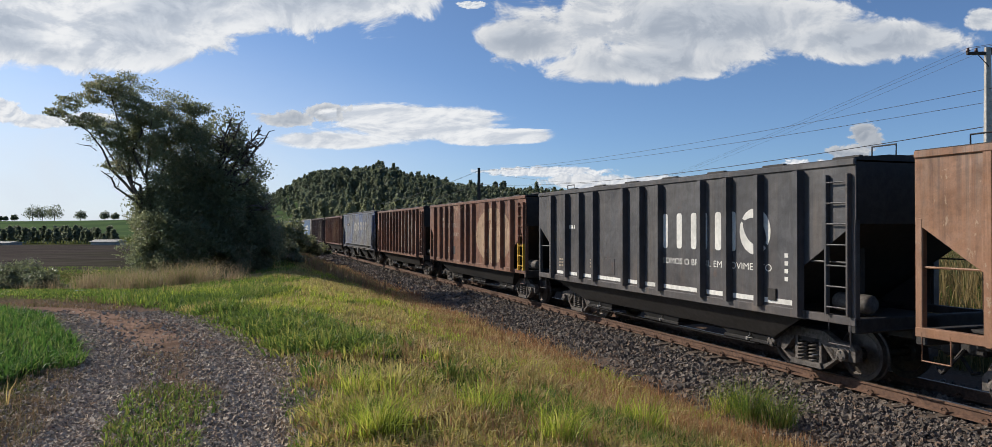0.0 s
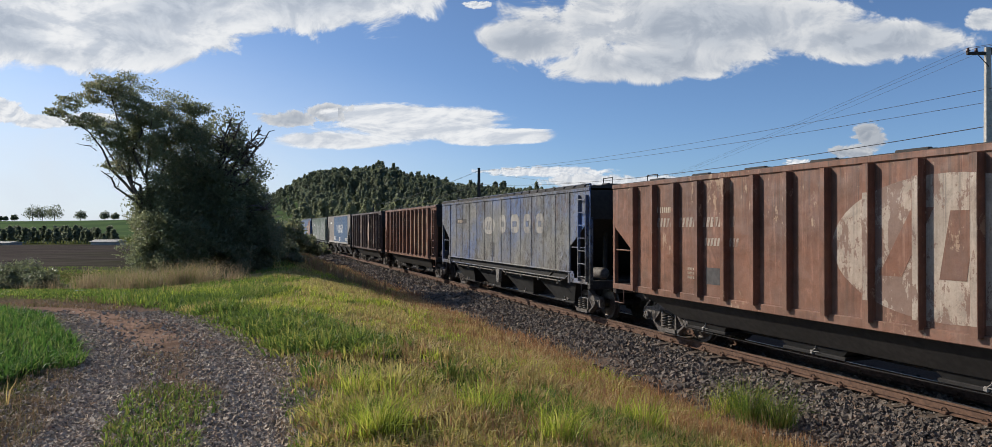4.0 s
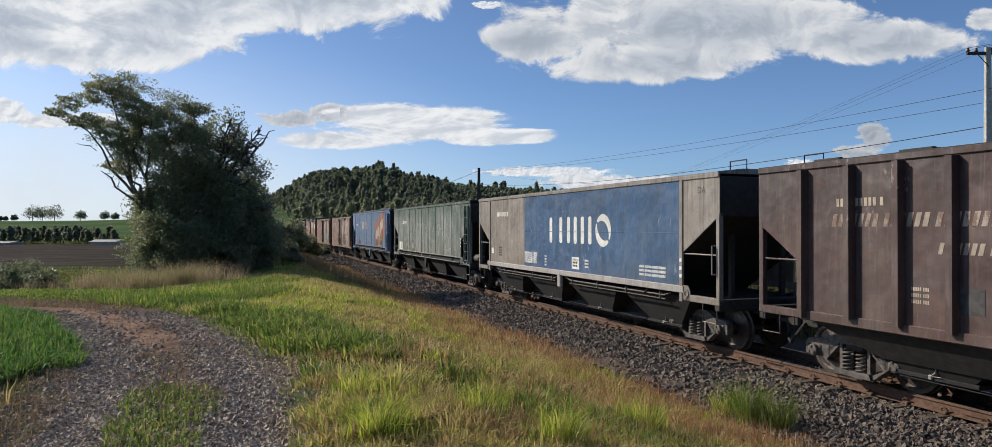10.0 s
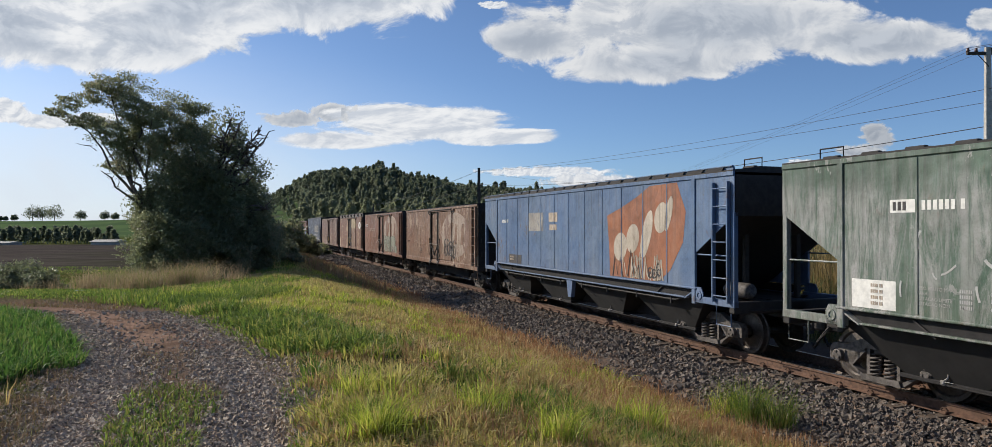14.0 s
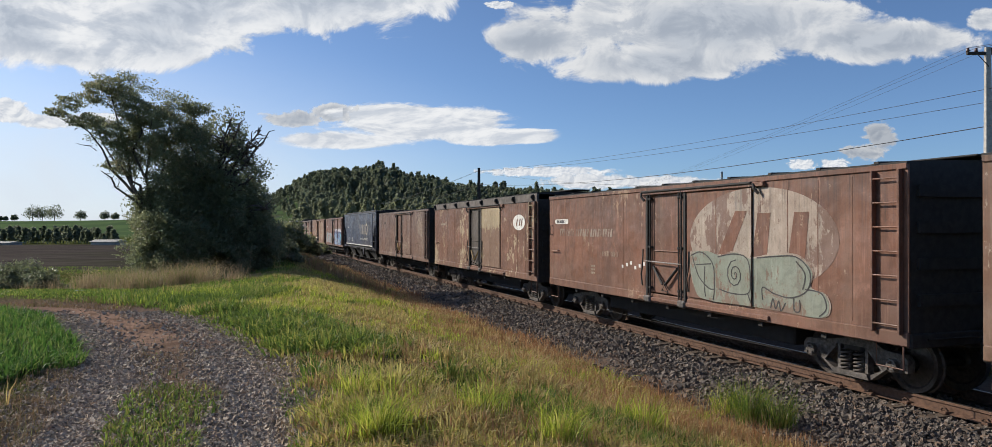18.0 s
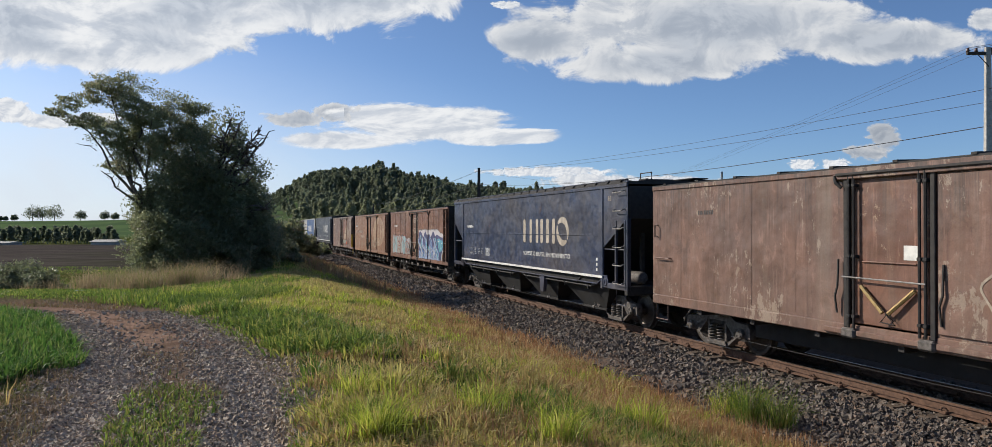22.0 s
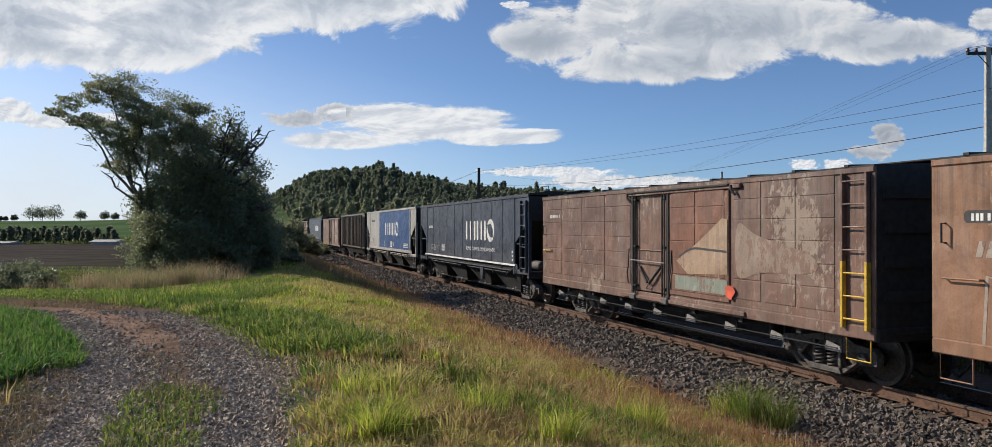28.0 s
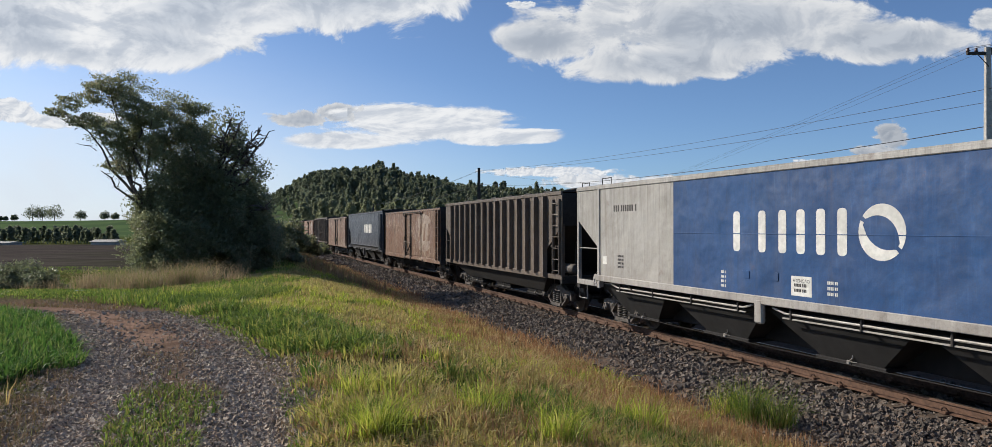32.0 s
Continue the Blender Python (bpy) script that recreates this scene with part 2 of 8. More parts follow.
def road_middle(y):
    """x of the farm road's middle at depth y, before it bends away to the left."""
    k = np.maximum(y - 6, 0)
    return -2.73 - 0.30 * (y - 6) - 0.033 * k * k - 0.03 * np.maximum(y - 13, 0) ** 3


def road_side(x, y):
    """Signed distance across the farm road, about metres."""
    slope = -0.30 - 0.066 * np.maximum(y - 6, 0) - 0.09 * np.maximum(y - 13, 0) ** 2
    return (x - road_middle(y)) / np.sqrt(1 + slope ** 2)


def ground_z(x, y):
    x, y = np.asarray(x, float), np.asarray(y, float)
    s, p = plan(x, y)
    bank = 0.80 - 1.22 * smooth(1.2, 7.2, p)
    lower = -0.72 * smooth(13.5, 32, y) * smooth(4.5, -3, p)
    z = bank + lower
    z = z + 0.07 * fbm(x * 0.55, y * 0.55, 1) * smooth(7.5, 6.0, p) + 0.10 * fbm(x * 0.1, y * 0.1, 2) * smooth(20, 60, y)
    # ruts and the crown of the farm road
    r = road_side(x, y)
    on = smooth(1.6, 1.1, np.abs(r)) * smooth(20, 17.5, y)
    z = z - on * 0.05 - on * 0.05 * np.exp(-((np.abs(r) - 0.78) / 0.28) ** 2)
    # track bed and the bank beyond it
    bed = smooth(6.6, 8.2, p) * smooth(13.6, 12.0, p)
    z = z * (1 - bed) + bed * -0.33
    far = smooth(12.6, 17.5, p)
    z = z + far * (1.0 + 0.35) + 0.18 * far * fbm(x * 0.4, y * 0.4, 3)
    # far slopes: the hill with its field to the left, the wooded hill ahead
    z = z + 6.2 * smooth(140, 420, y) * smooth(-40, -110, x + 0.1 * y)
    deep = np.exp(-((y - 440) / 105) ** 2)
    z = z + deep * (20 * np.exp(-0.5 * ((x + 84) / 36) ** 2) + 14 * np.exp(-0.5 * ((x - 12) / 84) ** 2))
    return z


def graded(lo, fine_lo, fine_hi, hi, step, grow=1.13):
    mid = list(np.arange(fine_lo, fine_hi + 1e-6, step))
    up, d = [fine_hi], step
    while up[-1] < hi:
        d *= grow
        up.append(up[-1] + d)
    down, d = [fine_lo], step
    while down[-1] > lo:
        d *= grow
        down.append(down[-1] - d)
    return np.array(down[:0:-1] + mid + up[1:])


def make_ground():
    xs = graded(-3500, -16, 22, 3500, 0.22, 1.09)
    ys = graded(-400, 0, 46, 4500, 0.22, 1.05)
    gx, gy = np.meshgrid(xs, ys)
    gz = ground_z(gx, gy)
    nx, ny = len(xs), len(ys)
    i = (np.arange(ny - 1)[:, None] * nx + np.arange(nx - 1)[None, :]).ravel()
    faces = np.stack([i, i + 1, i + nx + 1, i + nx], 1)
    n = Nodes("meadow soil and fields")
    spread = n.add("ShaderNodeAttribute", attribute_name="zone")
    zone = spread.outputs["Color"]
    sep = n.add("ShaderNodeSeparateColor")
    n.put(zone, sep.inputs[0])
    v = n.coords()
    big, mid, small = n.noise(v, 0.12, 4), n.noise(v, 1.1, 5, 0.6), n.noise(v, 14, 5, 0.65)
    turf = n.mix(n.ramp(mid, 0.35, 0.65), (0.060, 0.085, 0.022), (0.115, 0.105, 0.038))
    turf = n.mix(n.ramp(small, 0.4, 0.7), turf, (0.045, 0.042, 0.018))
    turf = n.mix(n.math("MULTIPLY", n.ramp(big, 0.4, 0.65), 0.5), turf, (0.075, 0.115, 0.025))
    earth = n.mix(n.ramp(small, 0.35, 0.7), (0.175, 0.128, 0.098), (0.095, 0.070, 0.055))
    earth = n.mix(n.ramp(mid, 0.45, 0.7), earth, (0.165, 0.108, 0.076))
    clay = n.mix(n.ramp(small, 0.35, 0.7), (0.31, 0.205, 0.15), (0.18, 0.115, 0.082))
    clay = n.mix(n.ramp(mid, 0.5, 0.7), clay, (0.13, 0.085, 0.06))
    fur = n.noise(n.coords((0.12, 1.2, 1)), 1.0, 6, .7)
    plough = n.mix(n.ramp(fur, 0.35, 0.65), (0.098, 0.083, 0.074), (0.052, 0.045, 0.040))
    plough = n.mix(n.math("MULTIPLY", n.ramp(n.noise(v, 0.05, 4), 0.5, 0.7), 0.5), plough, (0.045, 0.055, 0.02))
    green = n.mix(n.ramp(n.noise(v, 0.03, 4), 0.4, 0.6), (0.100, 0.150, 0.065), (0.075, 0.115, 0.055))
    col = n.mix(sep.outputs[1], turf, plough)
    col = n.mix(sep.outputs[2], col, green)
    col = n.mix(sep.outputs[0], col, earth)
    col = n.mix(spread.outputs["Alpha"], col, clay)
    ground = big_mesh("ground", np.stack([gx, gy, gz], -1).reshape(-1, 3), faces,
                      n.finish(col, 0.95, 0, n.bump(n.math("ADD", small, mid), 0.6, 0.05), 0.0))
    s, p = plan(gx, gy)
    r = road_side(gx, gy)
    road = smooth(1.75, 1.15, np.abs(r) + 0.25 * fbm(gx * 1.6, gy * 1.6, 7)) * smooth(20, 17.5, gy)
    road = np.maximum(road, smooth(6.2, 7.2, p) * smooth(13.8, 13.0, p))
    field = smooth(38, 43, gy + 2 * fbm(gx * .3, gy * .3, 8)) * smooth(112, 100, gy) * smooth(-9.5, -12, gx + 0.16 * gy)
    grass = smooth(165, 190, gy) * smooth(700, 500, gy) * smooth(-30, -60, gx + 0.12 * gy)
    red = smooth(9.6, 11.2, gy) * smooth(17.5, 15.5, gy) * smooth(-.65, -.3, r + .2 * fbm(gx * 1.3, gy * 1.3, 9)) * smooth(1.0, .7, r + .2 * fbm(gx * 1.7, gy * 1.7, 10))
    zone = np.stack([road, field, grass, red], -1).reshape(-1, 4).astype(np.float32)
    at = ground.data.attributes.new("zone", "FLOAT_COLOR", "POINT")
    at.data.foreach_set("color", zone.ravel())
    return tagged(ground, "grassy ground with a rutted farm road and ploughed field", "ground", kind="structure")


make_ground()


# ---- railway track ----
S0, S1 = -26.0, 330.0


def make_track():
    prof = [(-0.068, -0.168), (0.068, -0.168), (0.068, -0.158), (0.012, -0.138), (0.012, -0.042), (0.034, -0.034), (0.034, -0.004), (0.028, 0.0),
            (-0.028, 0.0), (-0.034, -0.004), (-0.034, -0.034), (-0.012, -0.042), (-0.012, -0.138), (-0.068, -0.158)]
    for side in (-1, 1):
        rail = tagged(new("rail"), "rusty steel rail with a worn bright head on timber sleepers", "rail", "the two rails", "structure")
        rail.matrix_world = track_pose(0)
        y0 = side * (GAUGE / 2 + 0.034)
        part("rail_flank", Solid().prism([(y0 + a, z) for a, z in prof], 0, S0, S1), RAIL_RUST, rail)
        part("rail_head", Solid().box(S0, S1, y0 - 0.024, y0 + 0.024, 0.0, 0.003), RAIL_HEAD, rail, "bright running surface")
    sl = Solid().soft(-0.11, 0.11, -1.0, 1.0, -0.33, -0.17, 0.02).mesh("sleeper")
    clip = Solid()
    for side in (-1, 1):
        for k in (-1, 1):
            y = side * (GAUGE / 2 + 0.034) + k * 0.09
            clip.soft(-0.05, 0.05, y - 0.035, y + 0.035, -0.17, -0.125, 0.01)
            clip.rod([(-0.04, y - 0.02, -0.12), (-0.02, y, -0.085), (0.03, y, -0.085), (0.045, y + 0.02, -0.12)], 0.012, 5)
    clip = clip.mesh("rail_clip")
    for i in range(190):
        s = -24 + 0.62 * i
        ob = new("sleeper", sl)
        ob.material_slots[0].link, ob.material_slots[0].material = "OBJECT", SLEEPER
        ob.matrix_world = track_pose(s) @ pose(0, random.uniform(-.02, .02), 0, 0, 0, random.uniform(-1, 1))
        tagged(ob, "weathered timber sleeper bedded in the ballast", "sleeper", "sleepers of the track", "structure")
        if i < 110:
            part("rail_clip", clip, RAIL_RUST, ob)


make_track()


# ---- rolling stock ----
WHEEL_R = 0.42
AXLE = 0.80                     # half of a bogie's wheelbase
EDGES = {}                      # where each slid door leaf ends
ROLLING = []                    # wagon, its middle's start along the track, its wheelsets
MESHES = {}


def shared(key, build, is_smooth=False):
    if key not in MESHES:
        MESHES[key] = build().mesh(key.split("|")[0], is_smooth)
    return MESHES[key]


def wheelset_shape():
    m = Solid()
    for side in (-1, 1):
        y = side * 0.465
        q = [(0.09, -.02), (0.12, -.06), (0.17, -.05), (0.33, -.03), (0.36, -.055), (0.42, -.055), (0.425, .03), (0.45, .045), (0.45, .07), (0.36, .07), (0.33, .03), (0.17, .02), (0.12, .05), (0.09, .05)]
        m.lathe([(r, y + side * -1 * a) for r, a in q], 28)
    m.rod([(0, -0.86, 0), (0, 0.86, 0)], 0.075, 10)
    # three lugs on each hub, and the marks on the plate
    for side in (-1, 1):
        for k in range(4):
            a = k * math.pi / 2
            c, s = 0.22 * math.cos(a), 0.22 * math.sin(a)
            m.box(c - 0.03, c + 0.03, side * 0.47, side * 0.506, s - 0.03, s + 0.03)
    return m


def side_frame_shape():
    """One cast side frame of a bogie, in the bogie's space, at y = 0."""
    m = Solid()
    w = 0.07
    # built of bars so that the spring window stays open
    m.prism([(-0.62, 0.62), (-0.36, 0.745), (0.36, 0.745), (0.62, 0.62), (0.30, 0.60), (-0.30, 0.60)], 1, -w, w)
    for k in (-1, 1):
        m.prism([(k * a, b) for a, b in [(0.62, 0.62), (0.95, 0.60), (1.02, 0.52), (1.02, 0.34), (0.94, 0.34), (0.94, 0.50), (0.66, 0.50), (0.66, 0.34), (0.58, 0.32), (0.45, 0.46), (0.30, 0.60)]], 1, -w, w)
        m.prism([(k * a, b) for a, b in [(0.66, 0.34), (0.66, 0.42), (0.42, 0.56), (0.30, 0.56), (0.56, 0.30), (0.36, 0.20), (0.30, 0.12), (0.36, 0.12)]], 1, -w, w)
        m.box(k * 0.30, k * 0.24, -0.055, 0.055, 0.2, 0.62)
    m.prism([(-0.36, 0.12), (0.36, 0.12), (0.32, 0.21), (-0.32, 0.21)], 1, -w - 0.04, w + 0.04)
    return m


def spring_shape():
    m = Solid()
    for k, r in ((-0.13, 0.075), (0.13, 0.075)):
        pts = [(k + r * math.cos(a), 0.045 + r * math.sin(a), 0.22 + 0.30 * a / (2 * math.pi * 5)) for a in np.linspace(0, 2 * math.pi * 5, 61)]
        m.rod(pts, 0.019, 5)
    return m


def axle_box_shape():
    m = Solid().soft(-0.13, 0.13, -0.10, 0.08, -0.10, 0.12, 0.03)
    m.lathe([(0.0, 0.08), (0.095, 0.08), (0.095, 0.15), (0.06, 0.165), (0.0, 0.165)], 12)
    for k in range(3):
        a = math.pi / 2 + k * 2 * math.pi / 3
        m.box(0.06 * math.cos(a) - .016, 0.06 * math.cos(a) + .016, 0.15, 0.18, 0.06 * math.sin(a) - .016, 0.06 * math.sin(a) + .016)
    return m


def bogie(wagon, x):
    ob = new("bogie")
    ob.parent, ob.matrix_basis = wagon, pose(x, 0, 0)
    tagged(ob, "dusty cast-steel bogie with coil springs")
    sets = []
    for k in (-1, 1):
        w = part("wheelset", shared("wheelset", wheelset_shape), STEEL_WHEEL, ob, "steel wheels on their axle", pose(k * AXLE, 0, WHEEL_R))
        sets.append((w, k * AXLE))
    part("bolster", shared("bolster", lambda: Solid().soft(-0.2, 0.2, -0.86, 0.86, 0.5, 0.72, 0.04).soft(-.3, .3, -.3, .3, .7, .82, .03)), STEEL_DARK, ob)
    for side in (-1, 1):
        m = pose(0, side * 0.80, 0, 0, 0, 0 if side > 0 else 180)
        part("side_frame", shared("side_frame", side_frame_shape), STEEL_CAST, ob, "cast side frame", m)
        part("spring", shared("spring", spring_shape, True), STEEL_CAST, ob, "coil springs", m)
        for k in (-1, 1):
            part("axle_box", shared("axle_box", axle_box_shape), STEEL_CAST, ob, "", m @ pose(k * AXLE, 0, WHEEL_R))
    part("brake_beam", shared("brake_beam", lambda: Solid().rod([(-.3, -.7, .4), (-.33, 0, .34), (-.3, .7, .4)], .035).rod([(.3, -.7, .4), (.33, 0, .34), (.3, .7, .4)], .035)
                              .soft(-.36, -.30, -.60, -.42, .25, .55).soft(-.36, -.30, .42, .60, .25, .55).soft(.30, .36, -.60, -.42, .25, .55).soft(.30, .36, .42, .60, .25, .55)), STEEL_DARK, ob)
    return sets


def coupler_shape():
    m = Solid().soft(0, 0.42, -0.10, 0.10, 0.62, 0.86, 0.03).soft(0.36, 0.62, -0.17, 0.05, 0.58, 0.90, 0.05).soft(0.42, 0.66, 0.03, 0.16, 0.60, 0.88, 0.04)
    m.rod([(0.30, 0.12, 0.70), (0.42, 0.25, 0.45), (0.60, 0.18, 0.30), (0.75, 0.10, 0.35)], 0.028, 7)
    m.rod([(0.05, -1.1, 0.92), (0.05, -0.2, 0.92), (0.30, -0.1, 0.92)], 0.015, 5)
    return m


def rung(parent, material, x0, x1, y, z, out=0.09):
    """One bent round-bar handhold."""
    m = Solid().rod([(x0, y, z + 0.045), (x0, y + out * 0.9, z + 0.02), (x0 + 0.02, y + out, z), (x1 - 0.02, y + out, z), (x1, y + out * 0.9, z + 0.02), (x1, y, z + 0.045)], 0.013, 6)
    part("rung", m, material, parent, "bent steel rung")


def ladder(wagon, material, x0, x1, y, z0, z1, count, lower=None):
    """Two flat stiles and round rungs on the wagon's side."""
    ob = part("ladder", Solid().soft(x0 - .024, x0 + .024, y, y + .075, z0, z1, .008).soft(x1 - .024, x1 + .024, y, y + .075, z0, z1, .008), material, wagon, "steel side ladder")
    for i in range(count):
        z = z0 + 0.12 + (z1 - z0 - 0.24) * i / (count - 1)
        part("rung", Solid().rod([(x0, y + .06, z), (x1, y + .06, z)], 0.013, 6), lower if lower and z < 1.95 else material, ob)
    if lower:
        for x in (x0, x1):
            part("stile_foot", Solid().soft(x - .027, x + .027, y - .002, y + .079, z0 - .02, 1.95, .008), lower, ob, "yellow-painted lower stile")
    return ob


def stirrup(wagon, material, x0, x1, y, z0, z1):
    part("stirrup", Solid().rod([(x0, y, z1), (x0, y, z0), (x1, y, z0), (x1, y, z1)], 0.014, 6), material, wagon, "bent step iron")


def underframe(wagon, L, end=1.5):
    part("centre_sill", Solid().soft(-L / 2, L / 2, -.27, .27, .74, 1.06, .02), STEEL_DARK, wagon)
    part("brake_rod", Solid().rod([(-L / 2 + 2.6, 1.12, .36), (0, 1.12, .34), (L / 2 - 2.6, 1.12, .36)], .006, 5), STEEL_DARK, wagon, "thin brake rod")
    for k in (-1, 1):
        c = part("coupler", shared("coupler", coupler_shape), STEEL_DARK, wagon, "knuckle coupler with air hose", pose(k * L / 2, 0, 0, 0, 0, 0 if k > 0 else 180))
    sets = []
    for k in (-1, 1):
        sets += bogie(wagon, k * (L / 2 - end))
    return sets


def open_end(wagon, k, L, bay, z_out, z_in, mat, sheet, z_sill, tank=True):
    """The open bay under a hopper's sloping end: posts, braces, sill, grab irons."""
    xe, xi = k * L / 2, k * (L / 2 - bay)
    for side in (-1, 1):
        y = side * 1.36
        part("corner_post", Solid().soft(xe - k * .11, xe, y - .05, y + .045, z_sill - .12, z_out + .05, .01), mat, wagon)
        part("end_brace", Solid().soft(xe - k * .72, xe - k * .62, side * .62 - .05, side * .62 + .05, 1.05, z_out - .35, .01), STEEL_DARK, wagon)
        part("end_side_sill", Solid().soft(xi - k * .05, xe, y - .06, y + .05, z_sill - .13, z_sill, .01), mat, wagon)
        part("grab_iron", Solid().rod([(xi, y, 1.92), (xe, y, 1.92)], .016, 6), mat, wagon)
    part("end_sill", Solid().soft(xe - k * .16, xe, -1.4, 1.4, z_sill - .24, z_sill - .02, .015), STEEL_DARK, wagon)
    part("end_floor", Solid().soft(xi - k * .1, xe - k * .17, -.62, .62, z_sill - .10, z_sill - .05, .01), STEEL_DARK, wagon)
    # the sloping hopper sheet, from the end wall down into the bin
    run = (z_out - z_in) / bay
    zb = 0.98
    xb = xe - k * (z_out - zb) / run
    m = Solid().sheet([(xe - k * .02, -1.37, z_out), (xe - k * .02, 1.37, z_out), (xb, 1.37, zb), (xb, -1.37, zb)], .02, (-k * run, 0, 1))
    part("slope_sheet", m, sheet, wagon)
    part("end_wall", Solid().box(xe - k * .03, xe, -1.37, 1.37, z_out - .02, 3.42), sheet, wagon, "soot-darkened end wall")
    part("air_tank", Solid().lathe([(0, -.35), (.12, -.35), (.15, -.3), (.15, .3), (.12, .35), (0, .35)], 12, (xe - k * .55, .86, z_sill + .15), 0), STEEL_CAST, wagon, "small air tank", smooth=True) if k < 0 and tank else None


SOOT_GREY = plain("soot-grey roof edge paint", (0.13, 0.11, 0.098), .8, 0, 4, .35)
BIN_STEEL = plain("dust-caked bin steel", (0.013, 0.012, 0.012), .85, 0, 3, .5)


def bins(wagon, xs, half, z_top, z_bot, mat, taper=0.28, wide=.92):
    """The discharge bins under a hopper."""
    for x in xs:
        m = Solid()
        top = [(x - half, -1.27, z_top), (x + half, -1.27, z_top), (x + half, 1.27, z_top), (x - half, 1.27, z_top)]
        low = [(x - taper, -wide, z_bot), (x + taper, -wide, z_bot), (x + taper, wide, z_bot), (x - taper, wide, z_bot)]
        m.add(top + low, [(0, 1, 2, 3), (7, 6, 5, 4), (0, 4, 5, 1), (1, 5, 6, 2), (2, 6, 7, 3), (3, 7, 4, 0)])
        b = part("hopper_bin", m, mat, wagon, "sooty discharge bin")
        part("outlet_gate", Solid().soft(x - taper - .08, x + taper + .08, -wide - .04, wide + .04, z_bot - .06, z_bot, .01), NEAR_BLACK, b)
        for side in (-1, 1):
            y = side * (wide + .05)
            part("latch", Solid().soft(x - .04, x + .03, y - .02, y + .02, z_bot - .05, z_bot + .02, .012).rod([(x - .01, y, z_bot), (x - .08, y, z_bot + .06), (x - .09, y, z_bot + .13)], .012, 5)
                 .rod([(x - .01, y + .01, z_bot), (x - .17, y + .01, z_bot + .01)], .006, 5), LATCH, b, "pale cast latch lever")
    x0, x1 = min(xs) - half, max(xs) + half
    # added near-black block: shuts out daylight through the open gaps between bins
    part("keel_plate", Solid().soft(x0, x1, -.56, .56, z_bot - .02, .80, .02), NEAR_BLACK, wagon, "sooty plate between the bins")


def hatch_row(wagon, xs, y, z, mat, half=0.26):
    for x in xs:
        hatch = part("roof_hatch", Solid().soft(x - half, x + half, y - .32, y + .36, z, z + .045, .015), mat, wagon)
        part("hinge", Solid().soft(x - half + .05, x + half - .05, y + .33, y + .42, z + .01, z + .06, .015), mat, hatch)


def side_outline(L, bay, z0, z1, z_in, z_out):
    e, i = L / 2, L / 2 - bay
    return [(-e, z1), (e, z1), (e, z_out), (i, z_in), (i, z0), (-i, z0), (-i, z_in), (-e, z_out)]


def ribbed_hopper(label, L, mat, roof_mat, ribs, stripe=None, ladder_mat=None, sheet=None, ladder_lower=None):
    w = tagged(new("hopper_wagon"), label, "freight wagon", "wagons of the train")
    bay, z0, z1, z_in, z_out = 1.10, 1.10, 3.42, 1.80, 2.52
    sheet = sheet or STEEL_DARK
    for side in (-1, 1):
        part("side_wall", Solid().prism(side_outline(L, bay, z0, z1, z_in, z_out), 1, side * 1.38, side * 1.40), mat, w)
        for x in ribs:
            part("rib", Solid().prism([(x - .06, side * 1.398), (x - .05, side * 1.53), (x + .05, side * 1.53), (x + .06, side * 1.398)], 2, z0, z1 - .06), mat, w)
        for k in (-1, 1):
            xi = k * (L / 2 - bay)
            part("rib", Solid().prism([(xi - .06, side * 1.398), (xi - .05, side * 1.53), (xi + .05, side * 1.53), (xi + .06, side * 1.398)], 2, z0 - .08, z1 - .06), mat, w)
        part("side_sill", Solid().soft(-L / 2 + bay - .1, L / 2 - bay + .1, side * 1.36, side * 1.44, z0 - .12, z0 + .03, .012), mat if stripe is None else mat, w)
        part("top_rail", Solid().soft(-L / 2, L / 2, side * 1.37, side * 1.43, z1 - .05, z1 + .05, .012), mat, w)
    part("roof", Solid().prism([(-1.42, z1 + .03), (1.42, z1 + .03), (1.42, z1 + .06), (.72, z1 + .125), (-.72, z1 + .125), (-1.42, z1 + .06)], 0, -L / 2 + .02, L / 2 - .02), roof_mat, w)
    hatch_row(w, [L * (i + .5) / 7 - L / 2 for i in range(7)], .32, z1 + .115, STEEL_DARK, .34)
    part("running_board", Solid().soft(-L / 2 - .1, L / 2 + .1, -.62, -.2, z1 + .16, z1 + .19, .01), STEEL_DARK, w)
    for k in (-1, 1):
        open_end(w, k, L, bay, z_out, z_in, mat, sheet, 1.12)
        part("roof_grab", Solid().rod([(k * (L / 2 - .1), .5, z1 + .1), (k * (L / 2 - .1), .5, z1 + .30), (k * (L / 2 - .55), .5, z1 + .30), (k * (L / 2 - .55), .5, z1 + .1)], .014, 5), STEEL_DARK, w)
    for side, k in ((1, -1), (-1, 1)):
        xa = k * (L / 2 - .10)
        xb = k * (L / 2 - .52)
        ladder(w, ladder_mat or mat, min(xa, xb), max(xa, xb), 1.40 if side > 0 else -1.475, 1.12, 3.25, 7, ladder_lower)
        stirrup(w, mat, min(xa, xb), max(xa, xb), side * 1.40, .68, 1.05)
        stirrup(w, mat, -max(xa, xb), -min(xa, xb), side * 1.40, .68, 1.05)
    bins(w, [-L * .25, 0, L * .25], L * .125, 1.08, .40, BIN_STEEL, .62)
    for side in (-1, 1):
        part("lower_skirt", Solid().sheet([(-L / 2 + bay, side * 1.36, 1.0), (L / 2 - bay, side * 1.36, 1.0), (L / 2 - bay - 1.1, side * 1.0, .52), (-L / 2 + bay + 1.1, side * 1.0, .52)], .015, (0, side, .5)), STEEL_DARK, w)
    return w, underframe(w, L, 1.55)


